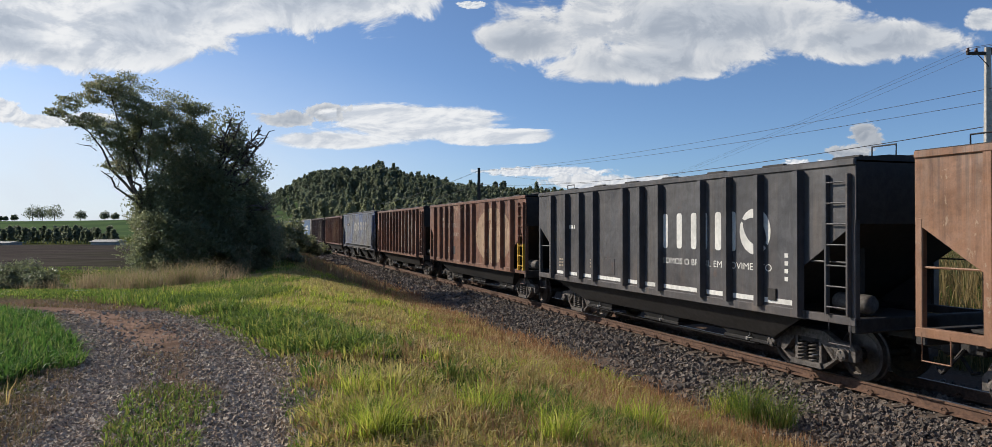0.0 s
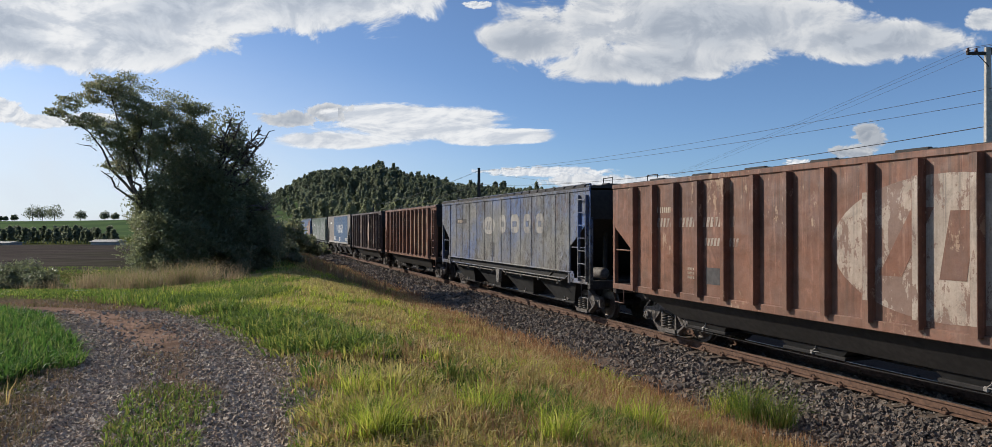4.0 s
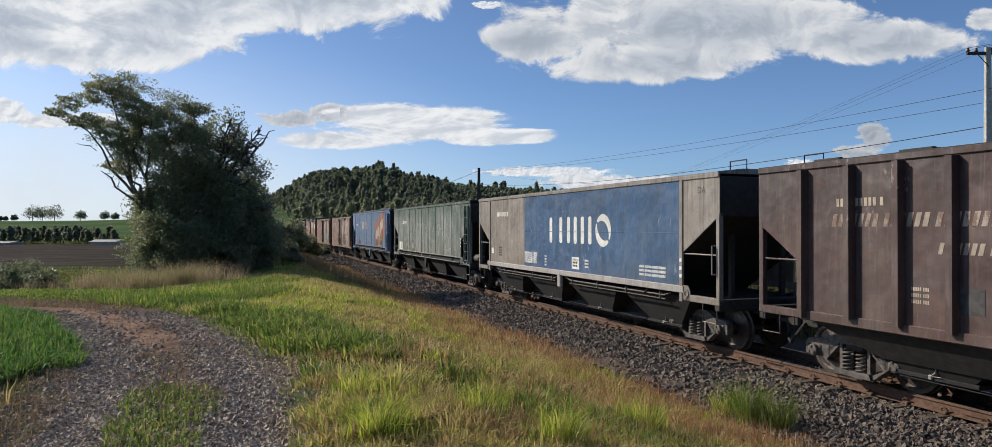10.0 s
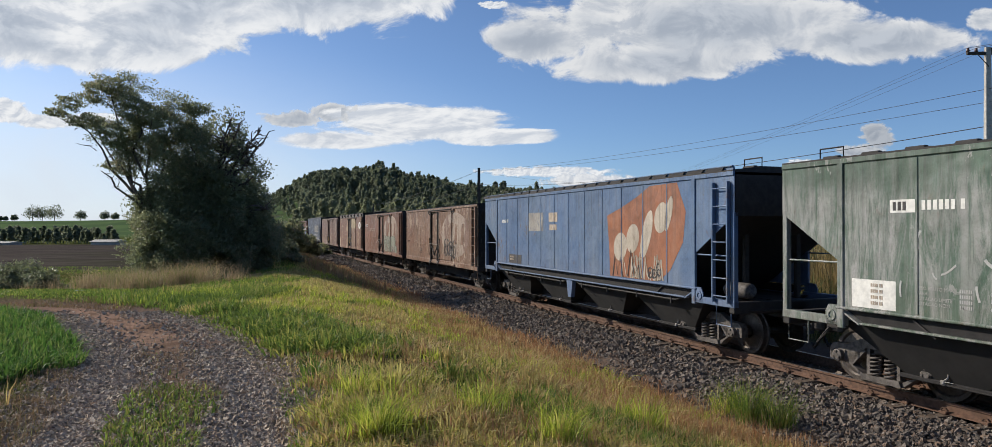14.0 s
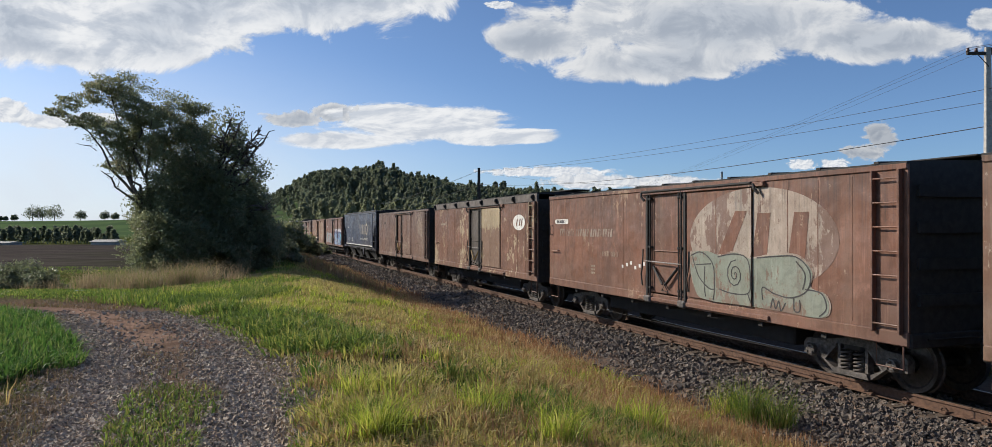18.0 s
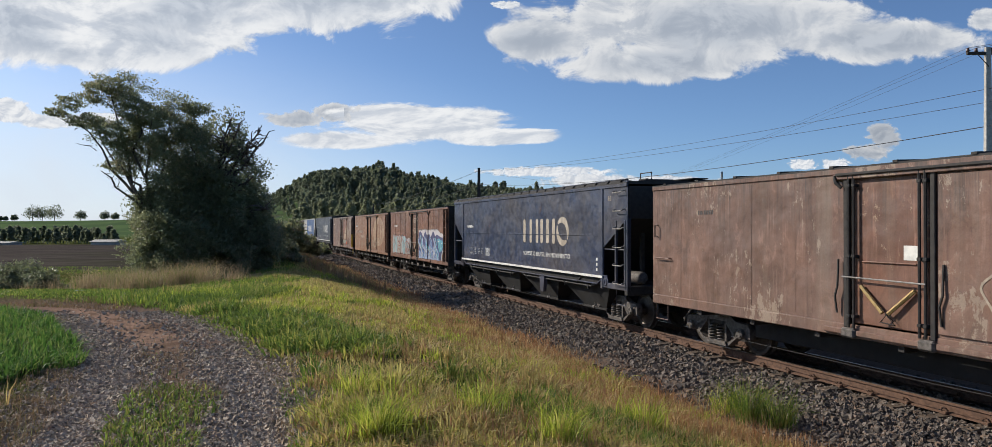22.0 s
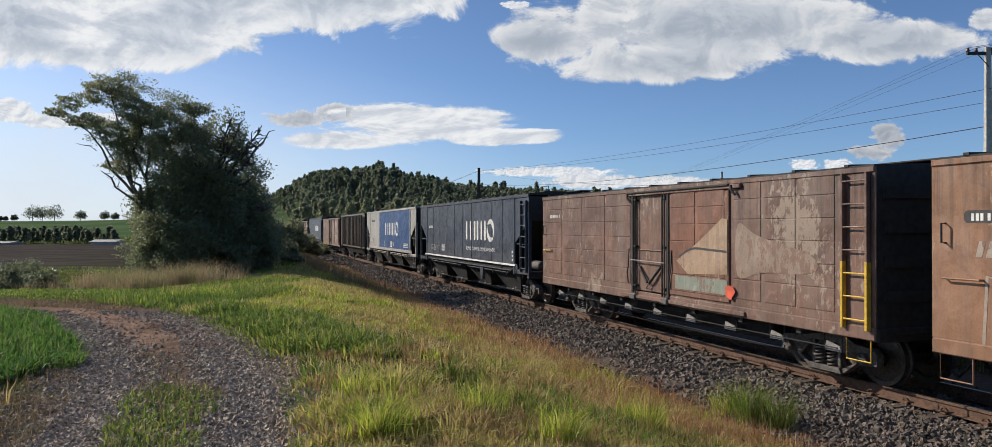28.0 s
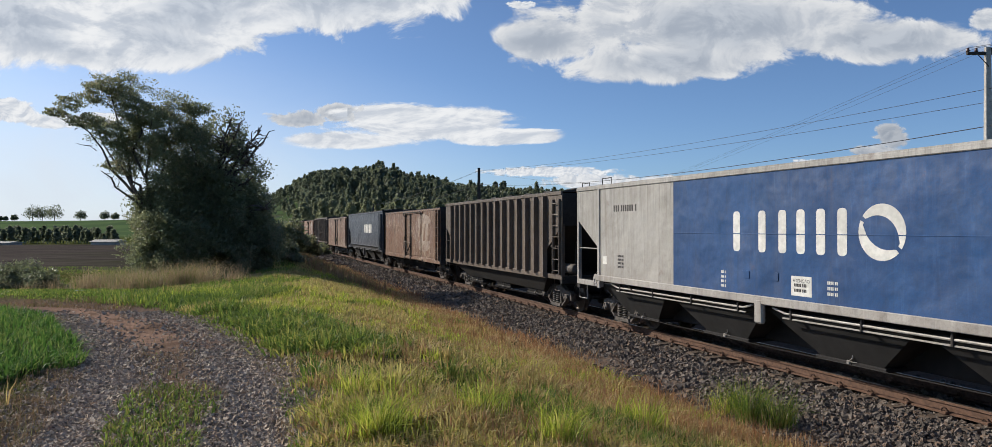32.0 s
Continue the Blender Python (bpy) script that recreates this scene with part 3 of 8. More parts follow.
def smooth_hopper(label, L, mat, seams, end_mat=None, stripe=None, pipe=None, ladder_mat=None, hatches="round", sheet=None, side_ladder=True, trough=True, split=None, slots=False, bent=False, pad=0.0):
    w = tagged(new("hopper_wagon"), label, "freight wagon", "wagons of the train")
    bay, z0, z1, z_in, z_out = 1.25, 1.26, 3.44, 1.92, 2.68
    zg = 1.06
    em = end_mat or mat
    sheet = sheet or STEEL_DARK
    i = L / 2 - bay
    for side in (-1, 1):
        y0, y1 = side * 1.385, side * 1.40
        cut = split[0] * side if split else i
        part("side_wall", Solid().prism([(-i, z1), (cut, z1), (cut, z0), (-i, z0)], 1, y0, y1), split[1] if split and side > 0 else mat, w)
        if split:
            part("side_wall", Solid().prism([(cut + .003, z1), (i, z1), (i, z0), (cut + .003, z0)], 1, y0, y1), split[1] if side < 0 else mat, w)
            part("weld_line", Solid().soft(min(-i, cut), cut, side * 1.398, side * 1.406, 2.33, 2.345, .003), split[1], w)
        if slots:
            for q in range(int(L / .64)):
                xq = -L / 2 + .35 + q * .64
                part("roof_slot", Solid().sheet([(xq, side * 1.405, z1 + .062), (xq + .53, side * 1.405, z1 + .062), (xq + .53, side * 1.35, z1 + .135), (xq, side * 1.35, z1 + .135)], .015, (0, side, .7)), NEAR_BLACK, w)
        if slots:
            part("gallery_rail", Solid().soft(-L / 2 + .1, L / 2 - .1, side * 1.32, side * 1.375, z1 + .132, z1 + .158, .008), em, w, "thin rail over the roof slots")
            part("gallery_back", Solid().soft(-L / 2 + .1, L / 2 - .1, side * 1.30, side * 1.345, z1 + .05, z1 + .134, .008), em, w)
        for k in (-1, 1):
            part("end_panel", Solid().prism([(k * (i + .003), z1), (k * L / 2, z1), (k * L / 2, z_out), (k * (i + .003), z_in)], 1, y0, y1), em, w)
            part("bolster_post", Solid().soft(k * i - .06, k * i + .06, side * 1.37, side * 1.425, zg - .12, z1 - .02, .01), em, w)
            gusset = [(k * (i + .06), zg + .22), (k * (i + .24), zg + .22), (k * (i + .30), zg + .12), (k * (i + .30), zg - .08), (k * (i + .06), zg - .08)]
            part("gusset", Solid().prism(gusset, 1, side * 1.39, side * 1.41).lathe([(.05, side * 1.40), (.085, side * 1.40), (.085, side * 1.425), (.05, side * 1.425)], 12, (k * (i + .18), 0, zg + .06), 1), em, w)
        for x in seams:
            part("panel_seam", Solid().soft(x - .016, x + .016, side * 1.398, side * 1.412, z0 + .02, z1 - .05, .005), mat, w)
        part("top_rail", Solid().soft(-L / 2, L / 2, side * 1.375, side * 1.425, z1 - .04, z1 + .05, .012), em, w)
        deep = .14 if split else .062 if stripe else .035
        part("side_sill", Solid().soft(-i - .1, i + .1, side * 1.36, side * 1.435, z0 - deep, z0 + .005, .012), stripe or em, w)
        if not split:
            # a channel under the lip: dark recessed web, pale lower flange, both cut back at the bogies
            # the recess's shade is put into the web's near-black colour
            part("sill_web", Solid().prism([(-i + .04, z0 - .036), (i - .04, z0 - .036), (i - .34, z0 - .20), (-i + .34, z0 - .20)], 1, side * 1.30, side * 1.335), NEAR_BLACK, w)
            part("sill_flange", Solid().soft(-i + .34, i - .34, side * 1.30, side * 1.405, z0 - .235, z0 - .203, .008), em, w, "dusty lower flange")
            for k in (-1, 1):
                part("sill_flange", Solid().sheet([(k * (i - .04), side * 1.30, z0 - .07), (k * (i - .04), side * 1.405, z0 - .07), (k * (i - .34), side * 1.405, z0 - .22), (k * (i - .34), side * 1.30, z0 - .22)], .025, (k * .45, 0, -1)), em, w)
        if trough:
            # the pipe rails that hang below the sill
            zp = z0 - .10 if split else z0 - .16
            for a, b in ((-i + .5, -.25), (.25, i - .5)):
                part("pipe_rail", Solid().rod([(a, side * 1.33, zp - .08), (a + .25, side * 1.33, zp - .15), (b - .3, side * 1.33, zp - .15), (b, side * 1.33, zp - .08)], .020, 6), pipe or em, w)
                for xq in np.linspace(a + .4, b - .45, 4):
                    part("pipe_bracket", Solid().soft(xq - .02, xq + .02, side * 1.30, side * 1.36, zp - .24, zp - .06, .006), pipe or STEEL_DARK, w)
                if split:
                    part("pipe_rail", Solid().rod([(a + .2, side * 1.33, zp - .23), (b - .25, side * 1.33, zp - .23)], .015, 5), pipe or em, w)
        if split:
            part("jacking_pad", Solid().soft(-.11, .11, side * 1.34, side * 1.44, z0 - .48, z0 - .05, .03), stripe or em, w)
        else:
            part("jacking_pad", Solid().prism([(pad * side - .20, z0 - .2), (pad * side + .20, z0 - .2), (pad * side + .09, z0 - .70), (pad * side - .09, z0 - .70)], 1, side * 1.27, side * 1.38), mat if trough else NEAR_BLACK, w, "tapered hanging bracket")
    ridge = [(-1.42, z1 + .03), (1.42, z1 + .03), (1.42, z1 + .07), (.85, z1 + .135), (-.85, z1 + .135), (-1.42, z1 + .07)]
    part("roof", Solid().prism(ridge, 0, -L / 2 + .02, L / 2 - .02), em if hatches == "flat" else STEEL_DARK, w)
    if hatches != "flat":
        hatch_row(w, [L * (q + .5) / 18 - L / 2 for q in range(18)], .36, z1 + .122, STEEL_DARK, .22)
        part("running_board", Solid().soft(-L / 2 - .1, L / 2 + .1, -.75, -.3, z1 + .17, z1 + .20, .01), STEEL_DARK, w)
    for k in (-1, 1):
        open_end(w, k, L, bay, z_out, z_in, em, sheet, 1.10, side_ladder)
        part("roof_grab", Solid().rod([(k * (L / 2 - .1), .7, z1 + .1), (k * (L / 2 - .1), .7, z1 + .32), (k * (L / 2 - .6), .7, z1 + .32), (k * (L / 2 - .6), .7, z1 + .1)], .014, 5), STEEL_DARK, w)
    for side, k in ((1, -1), (-1, 1)):
        xa, xb = k * (L / 2 - .12), k * (L / 2 - .56)
        if bent:
            for xp in (xa, xb):
                part("ladder_post", Solid().soft(xp - .035, xp + .035, side * 1.36, side * 1.42, 1.0, 2.62, .01), em, w)
            for zr in (1.12, 1.55, 1.98, 2.42, 2.84, 3.28):
                rung(w, LATCH, min(xa, xb), max(xa, xb), side * 1.41, zr, side * .09)
        elif side_ladder:
            ladder(w, ladder_mat or em, min(xa, xb), max(xa, xb), 1.41 if side > 0 else -1.485, 1.05, 3.30, 7)
        else:
            part("grab_iron", Solid().rod([(k * (L / 2 - .14), side * 1.40, 1.55), (k * (L / 2 - .14), side * 1.47, 1.55), (k * (L / 2 - .14), side * 1.47, 2.1), (k * (L / 2 - .14), side * 1.40, 2.1)], .016, 6), em, w)
        stirrup(w, em, min(xa, xb), max(xa, xb), side * 1.38, .62, 1.0)
        stirrup(w, em, -max(xa, xb), -min(xa, xb), side * 1.38, .62, 1.0)
    bins(w, [L * .32 * q / 1.5 for q in (-1.5, -.5, .5, 1.5)], L * .104, 1.04, .36, BIN_STEEL, .62)
    return w, underframe(w, L, 1.5)


def box_wagon(label, L, mat, door_mat=None, plug_mat=None, panels="ribs", ladder_lower=None, trays=False, roof_mat=None, fascia=False, slide=0.22, lever_mat=None):
    w = tagged(new("box_wagon"), label, "freight wagon", "wagons of the train")
    z0, z1 = 1.02, 3.26
    door_mat, plug_mat = door_mat or mat, plug_mat or mat
    d0, d1, d2 = .55 + slide, -.95 + slide, -2.95 + slide          # narrow doorway, then the door slid along the side
    EDGES[w] = d2 - .005
    for side in (-1, 1):
        def X(v):
            return v * side
        y = side * 1.40
        for a, b in ((L / 2, d0), (d1, -L / 2)):
            part("side_wall", Solid().prism([(X(a), z0), (X(a), z1), (X(b), z1), (X(b), z0)], 1, side * 1.37, y), mat, w)
        # plug door in the opening
        part("door", Solid().soft(X(d0 - .12), X(d1 + .12), side * 1.33, side * 1.385, z0 + .02, z1 - .06, .012), plug_mat, w, "recessed plug door")
        for xx in (d0 - .02, d1 + .03):
            part("door_post", Solid().soft(X(xx) - .04, X(xx) + .04, side * 1.36, side * 1.44, z0 - .05, z1 - .02, .01), STEEL_DARK, w)
        for xx in (d0 - .10, d0 - .19, d1 + .21, d1 + .12):
            bar = part("lock_pipe", Solid().rod([(X(xx), side * 1.455, z0 - .04), (X(xx), side * 1.455, z1 - .04)], .021, 6), STEEL_DARK, w, "dark upright locking pipe")
            part("pipe_guide", Solid().soft(X(xx) - .035, X(xx) + .035, side * 1.38, side * 1.475, z0 + .10, z0 + .15, .01).soft(X(xx) - .035, X(xx) + .035, side * 1.38, side * 1.475, z0 + .98, z0 + 1.03, .01)
                 .soft(X(xx) - .035, X(xx) + .035, side * 1.38, side * 1.475, z1 - .22, z1 - .17, .01), STEEL_DARK, bar)
        for xx in (d0 + .10, d1 - .14):
            part("pipe_handle", Solid().rod([(X(xx), side * 1.45, z0 + .95), (X(xx), side * 1.47, z0 + .55), (X(xx) + .05, side * 1.47, z0 + .40), (X(xx) + .03, side * 1.45, z0 + .15)], .017, 5), STEEL_DARK, w, "dark hanging lock handle")
        for xx in (d0 - .1, d1 + .1):
            part("door_foot", Solid().soft(X(xx) - .13, X(xx) + .13, side * 1.40, side * 1.50, z0 - .20, z0 - .05, .03), STEEL_CAST, w, "cast roller foot")
        part("door_brace", Solid().rod([(X(d0 - .3), side * 1.40, 1.05 + .9), (X(d1 + .3), side * 1.40, 1.05 + .9)], .012, 5), plug_mat, w)
        part("lock_bar", Solid().rod([(X(d0), side * 1.48, 1.72), (X(d1 + .1), side * 1.48, 1.70)], .013, 6), LATCH, w)
        for q in (-1, 1):
            part("lock_lever", Solid().rod([(X(-.2 + slide + q * .45), side * 1.43, 1.60), (X(-.2 + slide + q * .05), side * 1.46, 1.25)], .030, 6), lever_mat or STEEL_DARK, w, "slanting lock lever")
        part("lock_chain", Solid().rod([(X(-.25 + slide), side * 1.45, 1.28), (X(-.12 + slide), side * 1.46, 1.12), (X(-.35 + slide), side * 1.45, 1.10), (X(-.2 + slide), side * 1.45, 1.24)], .016, 5), STEEL_DARK, w)
        # the sliding leaf beside it
        leaf = part("sliding_door", Solid().soft(X(d1 - .04), X(d2), side * 1.402, side * 1.435, z0 + .04, z1 - .12, .012), door_mat, w, "sliding door leaf")
        part("door_rail", Solid().soft(X(d0 + .2), X(d2 - .35), side * 1.40, side * 1.47, z1 - .10, z1 - .02, .01), mat, w)
        part("door_rail", Solid().soft(X(d0 + .4), X(d2 - .45), side * 1.40, side * 1.46, z0 - .16, z0 - .08, .01), mat, w)
        part("door_hood", Solid().soft(X(d0 + .12), X(d2 - .05), side * 1.40, side * 1.50, z1 - .05, z1 - .005, .012), STEEL_DARK, w, "dark rail hood over the door")
        for xx in (d0 + .15, d2 - .1):
            part("roller_bracket", Solid().rod([(X(xx), side * 1.47, z1 - .05), (X(xx) - side * .04, side * 1.49, z1 - .14), (X(xx) - side * .12, side * 1.46, z1 - .22)], .028, 6), STEEL_DARK, w)
        if panels == "pressed":
            xs = [(d0 + .12 + q * (L / 2 - d0 - .2) / 4, d0 + .12 + (q + 1) * (L / 2 - d0 - .2) / 4 - .10) for q in range(4)]
            xs += [(d2 - .10 - (q + 1) * (L / 2 + d2 - .75) / 3 + .10, d2 - .10 - q * (L / 2 + d2 - .75) / 3) for q in range(3)]
            for a, b in xs:
                for lev in range(6):
                    za = z0 + .14 + lev * .36
                    part("pressed_panel", Solid().soft(X(a), X(b), side * 1.395, side * 1.410, za, za + .345, .010), mat, w)
            for q in range(2):
                a, b = d1 - .10 - q * .93, d1 - .10 - q * .93 - .84
                for lev in range(6):
                    za = z0 + .14 + lev * .34
                    part("pressed_panel", Solid().soft(X(a), X(b), side * 1.43, side * 1.445, za, za + .325, .010), door_mat, leaf)
        else:
            for q in range(1, 5):
                x = d0 + q * (L / 2 - d0) / 5
                part("panel_seam", Solid().soft(X(x) - .014, X(x) + .014, side * 1.398, side * 1.4035, z0 + .05, z1 - .06, .002), mat, w)
            for q in range(0, 4):
                x = d2 - .2 - q * (L / 2 + d2 - .5) / 4
                part("panel_seam", Solid().soft(X(x) - .014, X(x) + .014, side * 1.398, side * 1.4035, z0 + .05, z1 - .06, .002), mat, w)
            part("panel_seam", Solid().soft(X(d1 - 1.0) - .01, X(d1 - 1.0) + .01, side * 1.432, side * 1.443, z0 + .06, z1 - .16, .004), door_mat, leaf)
        part("side_sill", Solid().soft(-L / 2, L / 2, side * 1.34, side * 1.415, z0 - .20, z0 - .003, .015), mat, w)
        part("top_rail", Solid().soft(-L / 2, L / 2, side * 1.36, side * 1.425, z1 - .02, z1 + (.22 if fascia else .07), .012), (SOOT_GREY if fascia else None) or roof_mat or mat, w)
        if fascia:
            for q in range(8):
                x = -L / 2 + .25 + q * (L - .5) / 7
                part("fascia_clip", Solid().prism([(side * 1.42, z1 - .01), (side * 1.435, z1 - .01), (side * 1.53, z1 + .10), (side * 1.53, z1 + .16), (side * 1.42, z1 + .21)], 0, x - .04, x + .04), STEEL_DARK, w, "wedge-shaped roof bracket")
    for k in (-1, 1):
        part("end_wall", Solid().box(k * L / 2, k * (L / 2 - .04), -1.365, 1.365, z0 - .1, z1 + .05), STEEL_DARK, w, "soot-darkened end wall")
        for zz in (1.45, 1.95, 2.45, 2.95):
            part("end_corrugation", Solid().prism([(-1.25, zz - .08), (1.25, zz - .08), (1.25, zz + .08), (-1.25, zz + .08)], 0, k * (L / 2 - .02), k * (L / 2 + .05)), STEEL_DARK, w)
        part("end_sill", Solid().soft(k * (L / 2 - .1), k * (L / 2 + .03), -1.38, 1.38, z0 - .22, z0 - .02, .015), STEEL_DARK, w)
    zt = z1 + (.20 if fascia else .05)
    part("roof", Solid().prism([(-1.42, zt), (1.42, zt), (1.42, zt + .04), (0, zt + .10), (-1.42, zt + .04)], 0, -L / 2, L / 2), roof_mat or STEEL_DARK, w)
    for q in range(11):
        x = -L / 2 + .5 + q * (L - 1) / 10
        part("roof_carline", Solid().prism([(-1.43, zt + .035), (0, zt + .095), (1.43, zt + .035), (1.43, zt + .07), (0, zt + .13), (-1.43, zt + .075)], 0, x - .04, x + .04), STEEL_DARK, w)
    part("running_board", Solid().soft(-L / 2 - .15, L / 2 + .15, -.3, .3, zt + .13, zt + .16, .01), STEEL_DARK, w)
    for side, k in ((1, -1), (-1, 1)):
        xa, xb = k * (L / 2 - .10), k * (L / 2 - .55)
        ladder(w, mat, min(xa, xb), max(xa, xb), 1.405 if side > 0 else -1.48, .98, 3.25, 7, ladder_lower)
        stirrup(w, ladder_lower or mat, min(xa, xb), max(xa, xb), side * 1.38, .50, .9)
        stirrup(w, mat, -max(xa, xb), -min(xa, xb), side * 1.38, .50, .9)
        xg = -k * (L / 2 - .2)
        part("grab_iron", Solid().rod([(xg, side * 1.40, 2.25), (xg, side * 1.48, 2.25), (xg, side * 1.48, 2.5), (xg, side * 1.40, 2.5)], .014, 5), STEEL_DARK, w)
        part("grab_iron", Solid().rod([(xg, side * 1.40, 1.8), (xg, side * 1.47, 1.8), (xg - (-k) * .5, side * 1.47, 1.8), (xg - (-k) * .5, side * 1.40, 1.8)], .014, 5), ladder_lower or mat, w)
    for x in np.linspace(-L / 2 + 1.6, L / 2 - 1.6, 7):
        part("cross_bearer", Solid().soft(x - .06, x + .06, -1.33, 1.33, .72, .83, .01), STEEL_DARK, w)
    if trays:
        for x in np.linspace(-L / 2 + .95, L / 2 - .95, 9):
            tray = part("step_tray", Solid().prism([(x - .17, .55), (x + .17, .55), (x + .13, .68), (x - .13, .62)], 1, 1.22, 1.25).soft(x - .17, x + .17, 1.10, 1.25, .535, .55, .005), LATCH, w, "pale hanging tray")
            part("tray_hanger", Solid().rod([(x - .18, 1.24, .54), (x - .18, 1.24, .85)], .012, 5).rod([(x + .18, 1.24, .54), (x + .18, 1.24, .85)], .012, 5), STEEL_DARK, tray)
        part("pull_rod", Solid().rod([(-L / 2 + .8, 1.30, .60), (L / 2 - .8, 1.30, .60)], .011, 5), STEEL_DARK, w)
    # added near-black block that keeps the space under the floor dark
    part("keel_plate", Solid().soft(-L / 2 + 2.7, L / 2 - 2.7, -.9, .9, .42, .74, .02), NEAR_BLACK, w, "sooty plate under the floor")
    part("brake_cylinder", Solid().lathe([(0, -.4), (.16, -.4), (.19, -.3), (.19, .3), (.12, .45), (0, .45)], 12, (-.9, .7, .62), 0), STEEL_DARK, w, smooth=True)
    return w, underframe(w, L, 1.5)


def join_train(made, near_end, far_end):
    """Puts a wagon into the train: its ends along the track at the clip's start."""
    w, sets = made
    mid = (near_end + far_end) / 2
    w.matrix_world = track_pose(mid)
    ROLLING.append((w, mid, sets))
    return w


def even(L, bay, n):
    a = L / 2 - bay
    return [-a + 2 * a * (i + 1) / (n + 1) for i in range(n)]


DARK_RIBBED = paint("charcoal wagon paint", (0.066, 0.065, 0.071), (0.046, 0.046, 0.053), .08, .4, seed=1, mottle=.35, soot=.4)
BROWN = paint("oxide brown wagon paint", (0.235, 0.098, 0.056), (0.125, 0.060, 0.042), .5, .7, .12, (0.36, 0.24, 0.16), seed=2, grime=.5, film_color=(0.21, 0.13, 0.09), chip_scale=6, mottle=.6, soot=.6)
BROWN_DARK = paint("dark oxide wagon paint", (0.088, 0.046, 0.041), (0.055, 0.035, 0.034), .4, .7, .1, (0.26, 0.20, 0.17), seed=3, chip_scale=6, mottle=.6, soot=.8)
ORANGE = paint("faded orange-brown wagon paint", (0.31, 0.150, 0.078), (0.235, 0.115, 0.066), .3, .5, .10, (0.38, 0.26, 0.17), seed=4, mottle=.5, soot=.5, chip_scale=6)
PALE_BLUE = paint("peeling pale blue wagon paint", (0.20, 0.195, 0.18), (0.055, 0.125, 0.32), .35, .6, .78, (0.036, 0.030, 0.028), seed=5, chip_scale=12, mottle=.75, band=.3, soot=.55, film_color=(0.16, 0.125, 0.095))
BLUE = paint("strong blue wagon paint", (0.010, 0.075, 0.195), (0.03, 0.075, 0.145), .06, .5, .05, (0.20, 0.24, 0.28), seed=6, grime=.5, film_color=(0.07, 0.125, 0.20), wash=((0.13, 0.20, 0.29), .3), mottle=.45, soot=.4, chip_scale=6)
GREY_WORN = paint("brown-stained grey wagon paint", (0.28, 0.245, 0.21), (0.20, 0.165, 0.135), .3, .8, seed=23, grime=.9, film_color=(0.34, 0.30, 0.265), mottle=.5, soot=.6)
GREY = paint("light grey wagon paint", (0.46, 0.44, 0.41), (0.38, 0.355, 0.32), .12, .45, seed=7, mottle=.25, soot=.3)
GREEN = paint("washed-out green wagon paint", (0.050, 0.100, 0.066), (0.072, 0.120, 0.083), .2, .5, .06, (0.30, 0.30, 0.28), seed=8, grime=.45, film_color=(0.27, 0.265, 0.25), wash=((0.345, 0.335, 0.32), .95), mottle=.45, soot=.35, chip_scale=6)
SKY_BLUE = paint("chalky mid-blue wagon paint", (0.080, 0.150, 0.285), (0.115, 0.175, 0.27), .15, .35, .18, (0.11, 0.095, 0.10), seed=9, grime=.5, film_color=(0.21, 0.25, 0.31), chip_scale=8, mottle=.35, soot=.35)
TAN = paint("sun-bleached brown wagon paint", (0.225, 0.130, 0.083), (0.185, 0.085, 0.048), .5, .6, .34, (0.40, 0.31, 0.23), seed=10, chip_scale=6, mottle=.7, soot=.7)
TAN_PATCHED = paint("flaking brown wagon paint", (0.225, 0.098, 0.058), (0.155, 0.074, 0.047), .35, .5, .40, (0.46, 0.36, 0.23), seed=11, chip_scale=4.5, grime=.4, mottle=.6, soot=.7)
NAVY = paint("dull navy wagon paint", (0.022, 0.040, 0.092), (0.052, 0.049, 0.062), .05, .2, seed=12, grime=.35, film_color=(0.075, 0.08, 0.10), rough=.42, chips=.1, chip_color=(0.075, 0.07, 0.075), chip_scale=4, mottle=.4, soot=.25)
SLATE = paint("slate grey wagon paint", (0.040, 0.054, 0.080), (0.034, 0.046, 0.070), .05, .3, seed=13, grime=.3, film_color=(0.065, 0.08, 0.11), mottle=.3, soot=.2, rough=.48)
GREY_RIBBED = paint("dark grey-brown wagon paint", (0.155, 0.118, 0.09), (0.11, 0.085, 0.068), .25, .5, seed=14, mottle=.5)
DUSTY_WHITE = paint("dusty off-white wagon paint", (0.48, 0.455, 0.42), (0.36, 0.335, 0.31), .15, .5, seed=15)

CREAM_DOOR = paint("flaking cream paint", (0.47, 0.37, 0.23), (0.41, 0.31, 0.19), .2, .3, .95, (0.19, 0.10, 0.068), seed=16, chip_scale=3.2, mottle=.25, soot=.3, flake=True)
BLUE_NEW = paint("fresh blue wagon paint", (0.006, 0.068, 0.215), (0.006, 0.052, 0.17), .0, .3, seed=17, dust=.05, rough=.55, grime=.12, mottle=.3, soot=.15)
EMBLEM = paint("worn cream emblem paint", (0.46, 0.31, 0.20), (0.36, 0.23, 0.14), .25, .5, .60, (0.20, 0.105, 0.07), seed=18, chip_scale=5.5, mottle=.4, soot=.4)
EMBLEM_PALE = paint("blotched pale emblem paint", (0.43, 0.35, 0.28), (0.36, 0.27, 0.21), .3, .6, 1.0, (0.17, 0.09, 0.065), seed=19, chip_scale=4.5)
BROWN_MOTTLED = paint("mottled brown wagon paint", (0.215, 0.112, 0.078), (0.14, 0.078, 0.060), .45, .7, .30, (0.33, 0.25, 0.19), seed=27, grime=.55, chip_scale=6.5, mottle=.75, soot=.7)
